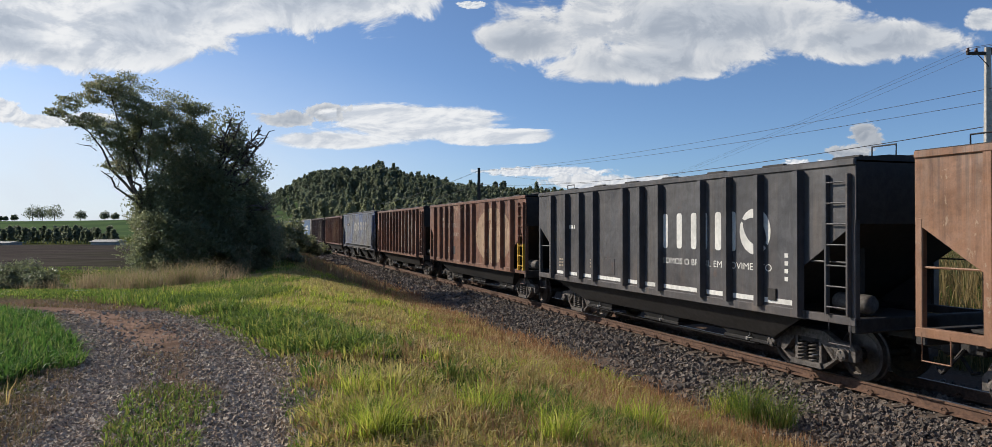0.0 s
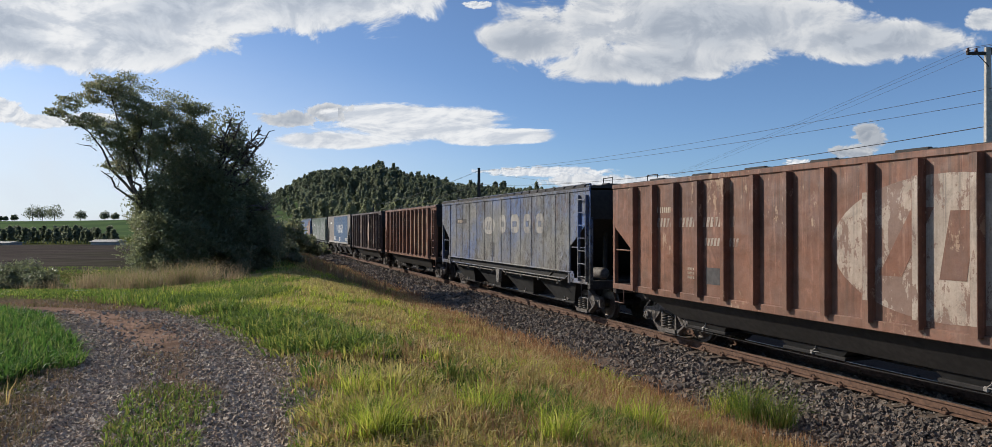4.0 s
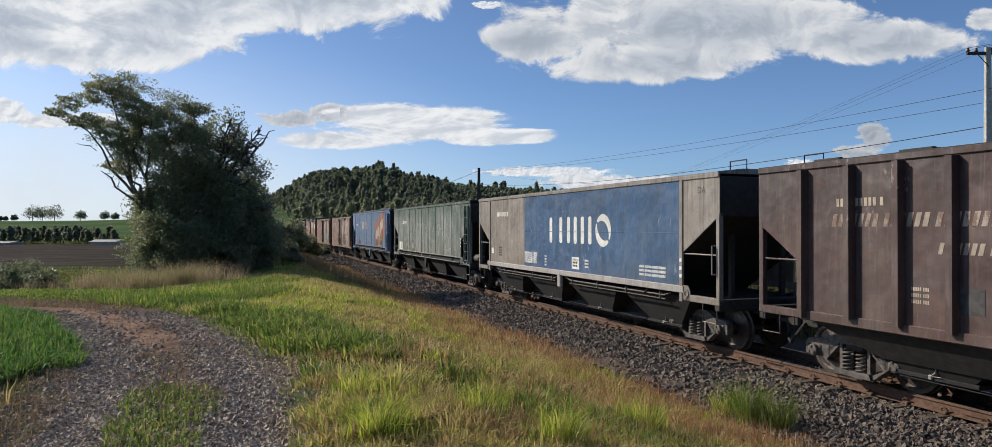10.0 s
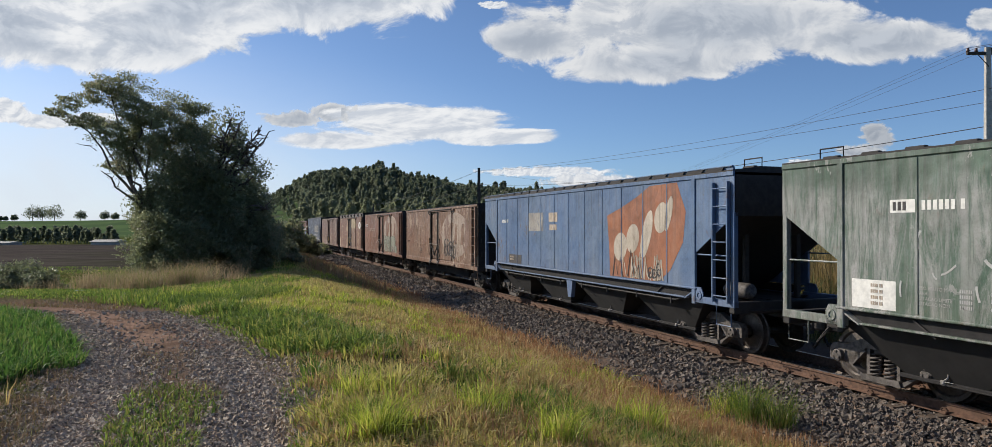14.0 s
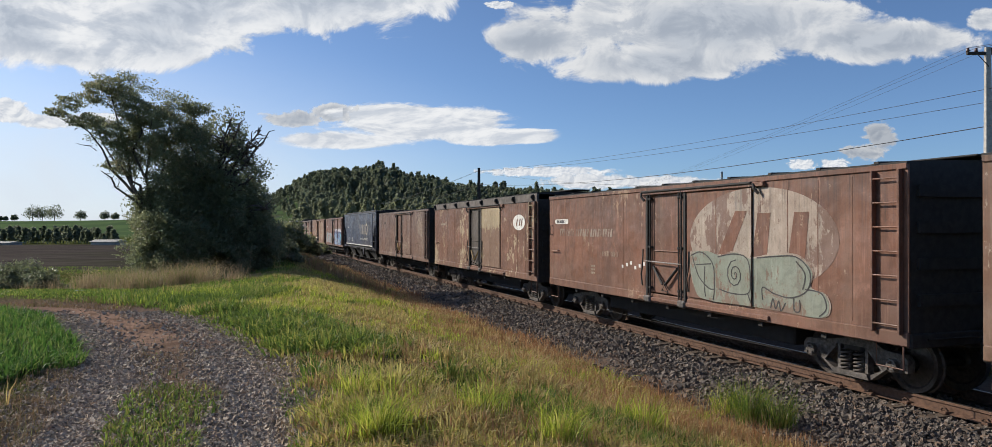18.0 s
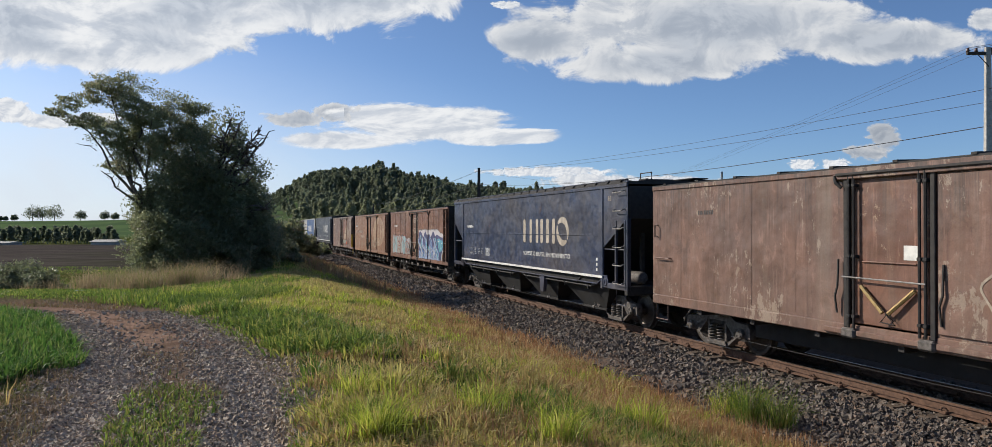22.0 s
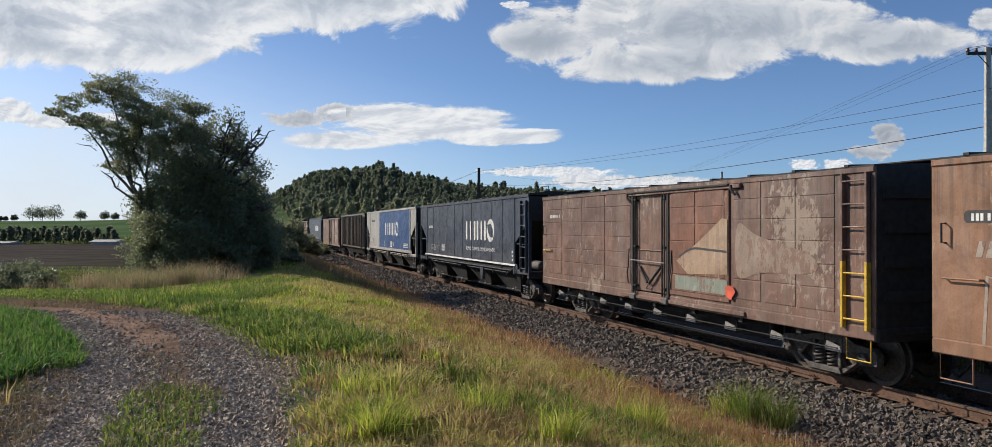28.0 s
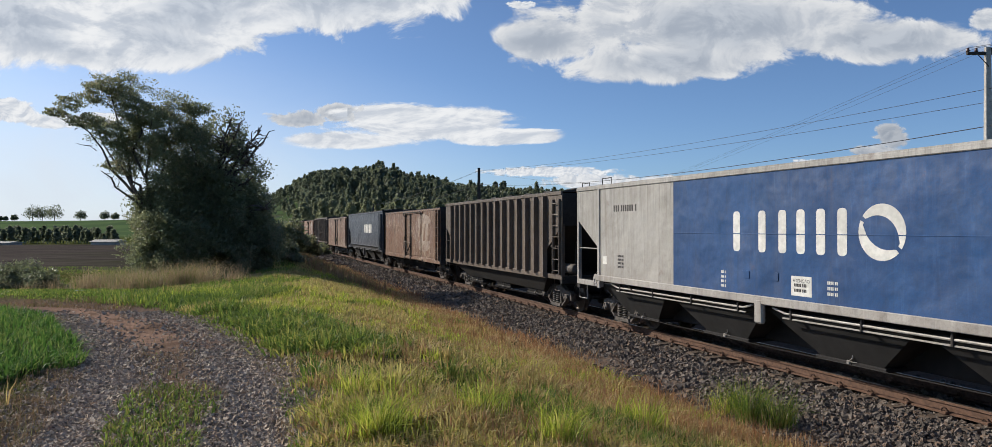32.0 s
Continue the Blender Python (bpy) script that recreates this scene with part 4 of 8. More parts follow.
DOOR_GREY = paint("grimy grey-brown door paint", (0.115, 0.095, 0.080), (0.09, 0.072, 0.06), .2, .5, seed=28, mottle=.5, soot=.5)
LEVER_OCHRE = plain("worn ochre lever paint", (0.40, 0.27, 0.10), .7, 0, 12, .35)
RIBS_A = [-3.9, -3.05, -2.25, -.75, 0, .75, 2.25, 3.05, 3.9]
RIBS_B = [3.79, 2.96, 2.16, 1.34, 0.41, -0.48, -1.41, -2.23, -3.05, -3.88]
TRAIN = {}
TRAIN[0] = join_train(ribbed_hopper("faded orange-brown ribbed hopper wagon on the rails", 11.9, ORANGE, STEEL_DARK, even(11.9, 1.1, 9)), -4.5, 7.4)
TRAIN[1] = join_train(ribbed_hopper("charcoal ribbed hopper wagon with big white lettering and stripe", 11.9, DARK_RIBBED, STEEL_DARK, RIBS_A, True), 8.4, 20.3)
TRAIN[2] = join_train(ribbed_hopper("oxide-brown ribbed hopper wagon with a faded oval emblem", 11.9, BROWN, STEEL_DARK, RIBS_A, ladder_lower=YELLOW), 21.35, 33.25)
TRAIN[3] = join_train(ribbed_hopper("brown ribbed hopper wagon with close ribs and oval emblem", 12.0, BROWN, STEEL_DARK, even(12, 1.1, 11)), 34.5, 46.5)
TRAIN[4] = join_train(smooth_hopper("pale blue hopper wagon with peeling scabby paint", 14.2, PALE_BLUE, even(14.2, 1.25, 12), pipe=STEEL_CAST, slots=True), 47.7, 61.9)
TRAIN[5] = join_train(ribbed_hopper("rusty brown ribbed hopper wagon with a large oval emblem", 11.8, BROWN, STEEL_DARK, RIBS_B), 62.95, 74.75)
TRAIN[6] = join_train(ribbed_hopper("dark brown ribbed hopper wagon with a blotched round emblem", 11.9, BROWN_DARK, STEEL_DARK, RIBS_A), 76.05, 87.95)
TRAIN[7] = join_train(smooth_hopper("blue and grey hopper wagon with big white emblem", 14.4, GREY_WORN, [], GREY_WORN, DUSTY_WHITE, STEEL_CAST, hatches="flat", side_ladder=False, split=(2.65, BLUE)), 89.05, 103.45)
TRAIN[8] = join_train(smooth_hopper("streaked pale green hopper wagon", 14.3, GREEN, even(14.3, 1.25, 8), trough=False), 104.55, 118.85)
TRAIN[9] = join_train(smooth_hopper("mid-blue hopper wagon with an orange shield sign", 14.1, SKY_BLUE, even(14.1, 1.25, 11), pipe=STEEL_DARK, slots=True), 120.1, 134.2)
TRAIN[10] = join_train(box_wagon("sun-bleached brown box wagon with sprayed tag", 12.05, TAN, slide=.34), 135.1, 147.15)
TRAIN[11] = join_train(box_wagon("brown box wagon with pale green sprayed piece", 12.0, BROWN, slide=.12), 148.2, 160.2)
TRAIN[12] = join_train(box_wagon("flaking brown box wagon with cream patches", 12.0, TAN_PATCHED, door_mat=CREAM_DOOR, plug_mat=DOOR_GREY, fascia=True, lever_mat=LEVER_OCHRE), 161.1, 173.1)
TRAIN[13] = join_train(box_wagon("dusty brown box wagon with scrawled chalk tags", 12.5, BROWN_MOTTLED, plug_mat=BROWN, lever_mat=LEVER_OCHRE, slide=.34), 174.2, 186.7)
TRAIN[14] = join_train(smooth_hopper("navy hopper wagon with big cream lettering and white stripe", 14.2, NAVY, [], NAVY, NAVY, STEEL_DARK, slots=True, bent=True, pad=-2.0), 187.8, 202.0)
TRAIN[15] = join_train(box_wagon("brown box wagon covered in blue and silver graffiti", 12.2, BROWN, panels="pressed", trays=True), 202.95, 215.15)
TRAIN[16] = join_train(box_wagon("orange-brown box wagon with outlined graffiti letters", 12.6, ORANGE, trays=True), 215.95, 228.55)
TRAIN[17] = join_train(box_wagon("brown box wagon with pressed panels and yellow ladder foot", 11.95, BROWN_MOTTLED, door_mat=BROWN, panels="pressed", ladder_lower=YELLOW, trays=True), 229.45, 241.4)
TRAIN[18] = join_train(smooth_hopper("slate grey hopper wagon with white lettering", 14.0, SLATE, even(14.0, 1.25, 9), SLATE, SLATE, STEEL_DARK, pad=-2.3), 242.5, 256.5)
TRAIN[19] = join_train(smooth_hopper("bright blue and grey hopper wagon with white emblem", 14.4, GREY, [], GREY, DUSTY_WHITE, hatches="flat", side_ladder=False, split=(2.65, BLUE_NEW)), 257.5, 271.9)
TRAIN[20] = join_train(ribbed_hopper("dark grey-brown hopper wagon with many close ribs", 11.9, GREY_RIBBED, STEEL_DARK, even(11.9, 1.1, 13)), 272.85, 284.75)
TRAIN[21] = join_train(box_wagon("tan box wagon with a large oval emblem", 12.4, TAN), 285.7, 298.1)
TRAIN[22] = join_train(smooth_hopper("slate hopper wagon with faint lettering", 14.2, SLATE, []), 299.1, 313.3)
TRAIN[23] = join_train(box_wagon("pale tan box wagon with closed doors", 12.2, TAN), 314.3, 326.5)
TRAIN[24] = join_train(ribbed_hopper("dark ribbed hopper wagon", 11.9, GREY_RIBBED, STEEL_DARK, even(11.9, 1.1, 11)), 327.5, 339.4)
TRAIN[25] = join_train(box_wagon("yellowish brown box wagon with closed doors", 12.2, ORANGE), 340.4, 352.6)
TRAIN[26] = join_train(box_wagon("plain brown box wagon with closed doors", 12.2, BROWN), 353.6, 365.8)
TRAIN[27] = join_train(smooth_hopper("pale dusty hopper wagon on the rails", 14.2, DUSTY_WHITE, even(14.2, 1.25, 8)), 366.8, 381.0)
TRAIN[28] = join_train(box_wagon("dull brown box wagon with closed doors", 12.2, BROWN_DARK), 382.0, 394.2)


# ---- stones ----
def stones(name, x, y, z, size, material, flat=0.7, seed=0):
    """Loose broken stones, each a crooked eight-cornered lump."""
    r = np.random.RandomState(seed)
    n = len(x)
    cube = np.array([(a, b, c) for c in (-1, 1) for b in (-1, 1) for a in (-1, 1)], float)
    pts = cube[None] * r.uniform(.45, 1.0, (n, 8, 1)) * np.stack([r.uniform(.6, 1.15, n), r.uniform(.45, 1.0, n), np.full(n, flat)], -1)[:, None, :]
    pts = pts + r.normal(0, .13, pts.shape)
    # turn each one freely
    q = r.normal(size=(n, 4))
    q[:, 1:3] *= 0.5
    q /= np.linalg.norm(q, axis=1)[:, None]
    w, a, b, c = q.T
    R = np.stack([1 - 2 * (b * b + c * c), 2 * (a * b - w * c), 2 * (a * c + w * b), 2 * (a * b + w * c), 1 - 2 * (a * a + c * c), 2 * (b * c - w * a),
                  2 * (a * c - w * b), 2 * (b * c + w * a), 1 - 2 * (a * a + b * b)], -1).reshape(n, 3, 3)
    pts = np.einsum("nij,nkj->nki", R, pts) * np.asarray(size)[:, None, None]
    pts += np.stack([x, y, z], -1)[:, None, :]
    quads = np.array([(0, 2, 3, 1), (4, 5, 7, 6), (0, 1, 5, 4), (2, 6, 7, 3), (0, 4, 6, 2), (1, 3, 7, 5)])
    faces = (np.arange(n)[:, None, None] * 8 + quads[None]).reshape(-1, 4)
    return big_mesh(name, pts.reshape(-1, 3), faces, material, False)


def stone_material(name, lo, hi, warm):
    n = Nodes(name)
    v = n.coords()
    isl = n.island()
    col = n.mix(isl, lo, hi)
    col = n.mix(n.math("MULTIPLY", n.ramp(n.math("FRACT", n.math("MULTIPLY", isl, 7.13)), .7, .95), .7), col, warm)
    col = n.mix(n.math("MULTIPLY", n.ramp(n.noise(v, 60, 4), .4, .7), .5), col, tuple(c * .55 for c in lo))
    return n.finish(col, 0.9, 0, n.bump(n.noise(v, 90, 3), .4, .01), .3)


BALLAST = stone_material("dusty basalt ballast", (0.062, 0.052, 0.045), (0.245, 0.205, 0.172), (0.22, 0.145, 0.098))
ROADSTONE = stone_material("road gravel", (0.19, 0.152, 0.116), (0.62, 0.515, 0.40), (0.40, 0.27, 0.17))


def ballast_z(p):
    """Top of the ballast across the track."""
    d = np.abs(p - TRACK)
    return -0.20 - 0.20 * smooth(1.25, 3.0, d) 


def make_ballast():
    r = np.random.RandomState(4)
    sx, px, sz = [], [], []
    for s0, s1, p0, p1, per, lo, hi in ((-22, -6, 6.7, 9.6, 90, .05, .08), (-6, 9, 6.5, 9.55, 900, .021, .040), (9, 24, 6.6, 9.6, 560, .026, .046), (24, 60, 6.8, 9.7, 150, .045, .08), (60, 150, 7.2, 9.7, 36, .08, .15),
                                        (-6, 40, 9.5, 11.4, 130, .04, .065), (40, 140, 9.5, 13.0, 26, .08, .14)):
        n = int((s1 - s0) * (p1 - p0) * per)
        sx.append(r.uniform(s0, s1, n)), px.append(r.uniform(p0, p1, n)), sz.append(r.uniform(lo, hi, n) * r.choice([1, 1, 1, 1.35], n))
    s, p, size = map(np.concatenate, (sx, px, sz))
    # the edge frays out into the grass; keep clear of the rails
    keep = (p > 7.0 + 0.28 * fbm(s * .8, p * .1, 3) + r.normal(0, .12, len(s))) & (np.abs(np.abs(p - TRACK) - .534) > .07 + size)
    s, p, size = s[keep], p[keep], size[keep]
    x, y = ALONG[0] * s + ACROSS[0] * p, ALONG[1] * s + ACROSS[1] * p
    z = ballast_z(p) + r.uniform(-.035, .03, len(s)) - .02 + .03 * fbm(s * 1.1, p * 1.9, 12)
    ob = stones("ballast", x, y, z, size, BALLAST, .75, 5)
    tagged(ob, "grey-brown broken stone ballast along the track", "ballast", kind="stuff")
    # the bed below the loose stones
    cols = np.linspace(6.9, 13.1, 40)
    rows = np.concatenate([np.arange(-26, 70, .4), np.arange(70, 330, 4)])
    S, P = np.meshgrid(rows, cols, indexing="ij")
    Z = ballast_z(P) - .045 + .02 * fbm(S * 3, P * 3, 6)
    V = np.stack([ALONG[0] * S + ACROSS[0] * P, ALONG[1] * S + ACROSS[1] * P, Z], -1).reshape(-1, 3)
    nc = len(cols)
    i = (np.arange(len(rows) - 1)[:, None] * nc + np.arange(nc - 1)[None]).ravel()
    n = Nodes("ballast bed")
    v = n.coords()
    cell = n.add("ShaderNodeTexVoronoi")
    n.put(v, cell.inputs["Vector"])
    n.put(11.0, cell.inputs["Scale"])
    col = n.mix(n.axis(cell.outputs["Color"], 0), (0.075, 0.064, 0.056), (0.17, 0.15, 0.13))
    col = n.mix(n.ramp(cell.outputs["Distance"], .25, .6), col, (0.03, 0.026, 0.022))
    bed = big_mesh("ballast_bed", V, np.stack([i, i + nc, i + nc + 1, i + 1], 1), n.finish(col, .9, 0, n.bump(cell.outputs["Distance"], -.8, .05), .3))
    tagged(bed, "packed stone bed under the track", "ballast", kind="structure")


make_ballast()


def make_road_stones():
    r = np.random.RandomState(9)
    n = 62000
    y = 4.6 + 11.0 * r.uniform(0, 1, n) ** 1.5
    lane = r.choice([-1, 1], n)
    off = lane * .76 + r.normal(0, .29, n)
    x = road_middle(y) + off * np.sqrt(1 + (.30 + .066 * np.maximum(y - 6, 0)) ** 2)
    size = r.uniform(.012, .026, n) * (1 + .05 * (y - 5)) * r.choice([.7, .9, 1.1, 1.45], n)
    bare = smooth(9.6, 11.0, y) * (off > -.5) * (off < .85)
    size = size * r.uniform(.6, .9, n)
    keep = r.uniform(0, 1, n) > .80 * bare
    x, y, size = x[keep], y[keep], size[keep]
    z = ground_z(x, y) + size * .1
    tagged(stones("road_gravel", x, y, z, size, ROADSTONE, .55, 11), "flat grey gravel pressed into the farm road ruts", "gravel", kind="stuff")


make_road_stones()


# ---- grass ----
def leaf_material(name, a, b, dry, dry_share, through=.45, patch=.5, rough=.6, gloss=.25):
    """Blades or leaves: two greens, a share of dry ones, patches over the ground."""
    n = Nodes(name)
    isl = n.island()
    v = n.coords()
    area = n.noise(v, patch, 3, .55)
    col = n.mix(n.math("FRACT", n.math("MULTIPLY", isl, 5.7)), a, b)
    pick = n.math("ADD", isl, n.math("MULTIPLY", n.math("SUBTRACT", area, .5), 2.2))
    col = n.mix(n.ramp(pick, 1 - dry_share - .08, 1 - dry_share + .08), col, dry)
    return n.finish(col, rough, 0, None, gloss, through)


def blades(name, x, y, z, height, width, lean, material, seed=0, toward=None):
    """Bent grass blades, three faces each."""
    r = np.random.RandomState(seed)
    n = len(x)
    face = r.uniform(0, 6.28, n)
    side = np.stack([np.cos(face), np.sin(face), np.zeros(n)], -1)
    ang = r.uniform(0, 6.28, n) if toward is None else toward + r.normal(0, .9, n)
    bend = np.stack([np.cos(ang), np.sin(ang), np.zeros(n)], -1) * (np.minimum(np.abs(r.normal(0, 1, n)), 2.0) * lean * height)[:, None]
    base = np.stack([x, y, z - .02], -1)
    up = np.stack([np.zeros(n), np.zeros(n), height], -1)
    w = (np.asarray(width) * r.uniform(.6, 1.2, n))[:, None]
    low = base
    mid = base + up * .55 + bend * .28
    top = base + up * (1 - .22 * np.linalg.norm(bend, axis=1) / height)[:, None] + bend
    V = np.stack([low - side * w, low + side * w, mid - side * w * .8, mid + side * w * .8, top], 1)
    tri = np.array([(0, 1, 3), (0, 3, 2), (2, 3, 4)])
    F = (np.arange(n)[:, None, None] * 5 + tri[None]).reshape(-1, 3)
    return big_mesh(name, V.reshape(-1, 3), F, material, True)


def scatter(n, near, far, power, left, right, seed):
    """Places in a wedge before the camera stand: depth by a power law, sideways by slope left..right."""
    r = np.random.RandomState(seed)
    y = near + (far - near) * r.uniform(0, 1, n) ** power
    return y * r.uniform(left, right, n), y, r


MEADOW = leaf_material("meadow grass", (0.27, 0.235, 0.085), (0.66, 0.56, 0.21), (0.54, 0.38, 0.17), .30, .5, .35, .45)
STRAW = leaf_material("seeding straw grass", (0.50, 0.28, 0.14), (0.28, 0.19, 0.095), (0.58, 0.43, 0.22), .35, .4, .5)
LUSH = leaf_material("lush grass", (0.17, 0.25, 0.038), (0.60, 0.64, 0.095), (0.66, 0.60, 0.15), .2, .5, .6, .45)
VERGE = leaf_material("dark verge grass", (0.070, 0.13, 0.028), (0.25, 0.33, 0.065), (0.36, 0.36, 0.09), .14, .5, .6, .45)
CROP = leaf_material("young green crop", (0.045, 0.12, 0.022), (0.13, 0.24, 0.05), (0.20, 0.27, 0.07), .2, .5, .4)
RUSSET = leaf_material("russet dry grass", (0.46, 0.23, 0.11), (0.34, 0.20, 0.105), (0.60, 0.44, 0.23), .30, .4, .6)
DRYBROWN = leaf_material("withered brown grass", (0.21, 0.14, 0.08), (0.34, 0.235, 0.135), (0.2, 0.19, 0.08), .25, .3, .8)
PALESTRAW = leaf_material("bleached straw grass", (0.50, 0.38, 0.23), (0.36, 0.27, 0.16), (0.26, 0.27, 0.10), .2, .4, .5)
BANKGRASS = leaf_material("tall yellow bank grass", (0.34, 0.25, 0.11), (0.25, 0.19, 0.085), (0.15, 0.15, 0.06), .3, .4, .4)


def make_grass():
    # the meadow between road and track, in tussocks
    x, y, r = scatter(175000, 4.4, 62, 2.2, -.62, .62, 21)
    s, p = plan(x, y)
    side = road_side(x, y)
    clump = fbm(x * 1.5, y * 1.5, 31) + .6 * fbm(x * 4.1, y * 4.1, 32)
    bare = fbm(x * .55, y * .55, 33)
    keep = (p < 6.95 + .3 * fbm(s * .8, p * .1, 3)) & ((side > 1.35 + .25 * fbm(x, y, 34)) | (y > 22)) & ~((y > 16) & (x < -8.5 - .1 * (y - 16))) & (clump > -.95 + r.uniform(-.5, .5, len(x)))
    keep &= ~((bare > .75) & (r.uniform(0, 1, len(x)) < .7))
    x, y, p, clump, s = x[keep], y[keep], p[keep], clump[keep], s[keep]
    h = (.09 + .15 * np.clip(clump * .8 + .35, 0, 1.3) ** 1.5 + .10 * smooth(3, 6, p)) * np.random.RandomState(1).uniform(.55, 1.25, len(x))
    h *= (1 - .35 * smooth(6.0, 7.0, p)) * .68
    wide = .0036 * (1 + .10 * y)
    dry = fbm(x * .5, y * .5, 41) * .9 + smooth(2.0, 6.2, p) * 1.35 - .66 + np.random.RandomState(2).normal(0, .42, len(x)) > .25
    dry &= ~((p < 3.2) & (y > 19))
    dry &= ~((p > 3.4) & (p < 6.0) & (y < 8.8) & (np.random.RandomState(6).uniform(0, 1, len(x)) < .75))
    lush = (~dry) & (fbm(x * .45, y * .45, 42) + np.random.RandomState(3).normal(0, .3, len(x)) > .22)
    plain_ = ~dry & ~lush
    Z = ground_z(x, y)
    for nm, m, mat, hh, ln, lab in (("meadow_grass", plain_, MEADOW, 1.0, .38, "yellow-green meadow grass in tussocks"), ("dry_grass", dry, STRAW, 1.05, .5, "reddish dry seeding grass beside the ballast"),
                                    ("lush_grass", lush, LUSH, 1.12, .45, "lush bright green grass tufts")):
        tagged(blades(nm, x[m], y[m], Z[m], h[m] * hh, wide[m], ln, mat, 5), lab, "grass", kind="stuff")
    # leafy tussocks that stand out of it
    cx, cy, r = scatter(9000, 4.5, 44, 1.75, -.6, .62, 22)
    s, p = plan(cx, cy)
    side = road_side(cx, cy)
    keep = (p < 6.7) & (side > 1.22) & ~((cy > 16) & (cx < -8.5 - .1 * (cy - 16))) & (fbm(cx * .8, cy * .8, 61) + r.normal(0, .35, len(cx)) > -.25)
    cx, cy, p, side = cx[keep], cy[keep], p[keep], side[keep]
    n = len(cx)
    tall = r.uniform(.09, .22, n) * (.7 + .9 * np.clip(fbm(cx * 1.1, cy * 1.1, 62) + .3, 0, 1))
    per = 52
    a, d = r.uniform(0, 6.28, (n, per)), np.abs(r.normal(0, .115, (n, per))) * (1 + .012 * cy[:, None])
    bx, by = (cx[:, None] + d * np.cos(a)).ravel(), (cy[:, None] + d * np.sin(a)).ravel()
    hh = (tall[:, None] * r.uniform(.55, 1.15, (n, per))).ravel()
    ww = np.repeat(.0056 * (1 + .085 * cy), per)
    tone = fbm(cx * .5, cy * .5, 63) + r.normal(0, .35, n) - .35 * smooth(3.5, 6.5, p)
    sets = np.where(tone > .05, 0, np.where(tone > -.62, 1, 2))
    dark = (side < 1.9 + .4 * fbm(cx, cy, 64)) & (cy > 8.0) & (r.uniform(0, 1, n) < .7)
    dark |= (fbm(cx * 1.9, cy * 1.9, 68) > .40) & (r.uniform(0, 1, n) < .6)
    dark |= (p > 3.4) & (p < 6.2) & (cy < 8.8) & (r.uniform(0, 1, n) < .7)
    sets = np.repeat(np.where(dark, 3, sets), per)
    bz = ground_z(bx, by)
    for k, mat, lab in ((0, LUSH, "leafy bright green grass tussocks"), (1, MEADOW, "yellowing grass tussocks"), (2, STRAW, "dry reddish grass tussocks"), (3, VERGE, "dark green leafy growth along the farm road")):
        m = sets == k
        tagged(blades("tussocks", bx[m], by[m], bz[m], hh[m], ww[m], .9, mat, 14 + k, a.ravel()[m]), lab, "grass", kind="stuff")
    # broad-leaved clumps on the road's far shoulder
    qy = r.uniform(9.5, 21, 900)
    qx = road_middle(np.minimum(qy, 15.5)) + r.uniform(1.35, 2.5, 900) * np.sqrt(1 + (.30 + .066 * (np.minimum(qy, 15.5) - 6)) ** 2)
    ok = (fbm(qx, qy, 66) + r.normal(0, .3, 900) > .15) & (road_side(qx, qy) > 1.25)
    qx, qy = qx[ok], qy[ok]
    ca = r.uniform(0, 6.28, (len(qx), 46))
    cd = np.abs(r.normal(0, .17, ca.shape))
    bx, by = (qx[:, None] + cd * np.cos(ca)).ravel(), (qy[:, None] + cd * np.sin(ca)).ravel()
    bh = np.repeat(r.uniform(.12, .34, len(qx)), 46) * r.uniform(.5, 1.1, len(bx))
    tagged(blades("road_herbs", bx, by, ground_z(bx, by), bh, np.full(len(bx), .014), 1.1, VERGE, 19, ca.ravel()), "dark green leafy herbs on the road's shoulder", "herbs", kind="stuff")
    # feathery seed stems standing above it
    x, y, r = scatter(52000, 4.6, 40, 1.9, -.5, .62, 23)
    s, p = plan(x, y)
    keep = (p < 6.9) & (p > 1.0) & (road_side(x, y) > 1.9) & (fbm(x * .5, y * .5, 41) * .6 + smooth(2.0, 6.2, p) + .6 * fbm(x * 1.1, y * 1.1, 43) + r.normal(0, .3, len(x)) > .50)
    keep &= ~((p > 3.4) & (p < 6.2) & (y < 8.8) & (r.uniform(0, 1, len(x)) < .75))
    x, y = x[keep], y[keep]
    tagged(blades("seed_stems", x, y, ground_z(x, y), r.uniform(.14, .42, len(x)), .0013 * (1 + .16 * y), .6, RUSSET, 6), "thin reddish seed stems over the meadow", "grass", kind="stuff")
    # the withered fringe along the foot of the ballast
    s = -6 + 70 * r.uniform(0, 1, 26000) ** 1.7
    p = 6.75 + .35 * fbm(s * .8, s * 0 + .9, 3) + r.normal(0, .30, 26000)
    x, y = ALONG[0] * s + ACROSS[0] * p, ALONG[1] * s + ACROSS[1] * p
    keep = fbm(x * 1.1, y * 1.1, 44) + r.normal(0, .4, 26000) > -.2
    x, y = x[keep], y[keep]
    tagged(blades("fringe_grass", x, y, ground_z(x, y), r.uniform(.05, .24, len(x)), .0026 * (1 + .10 * y), .9, RUSSET, 16), "short russet dry grass fringing the ballast", "grass", kind="stuff")
    # the strip along the road's middle, thin tufts on its shoulders
    x, y, r = scatter(60000, 4.4, 15.5, 1.8, -.85, .0, 24)
    side = road_side(x, y)
    t = fbm(x * 1.7, y * 1.7, 51)
    mid = (np.abs(side + .02) < .34 + .25 * t) & (t + r.normal(0, .3, len(x)) > -.15) & (y < 8.2 + 1.5 * t + r.normal(0, .8, len(x)))
    dull = (np.abs(side + .02) < .40 + .25 * t) & (t + r.normal(0, .3, len(x)) > -.2) & (y > 7.2) & (r.uniform(0, 1, len(x)) < .6)
    edge = (side > .98) & (side < 1.6) & (t + r.normal(0, .3, len(x)) > .0)
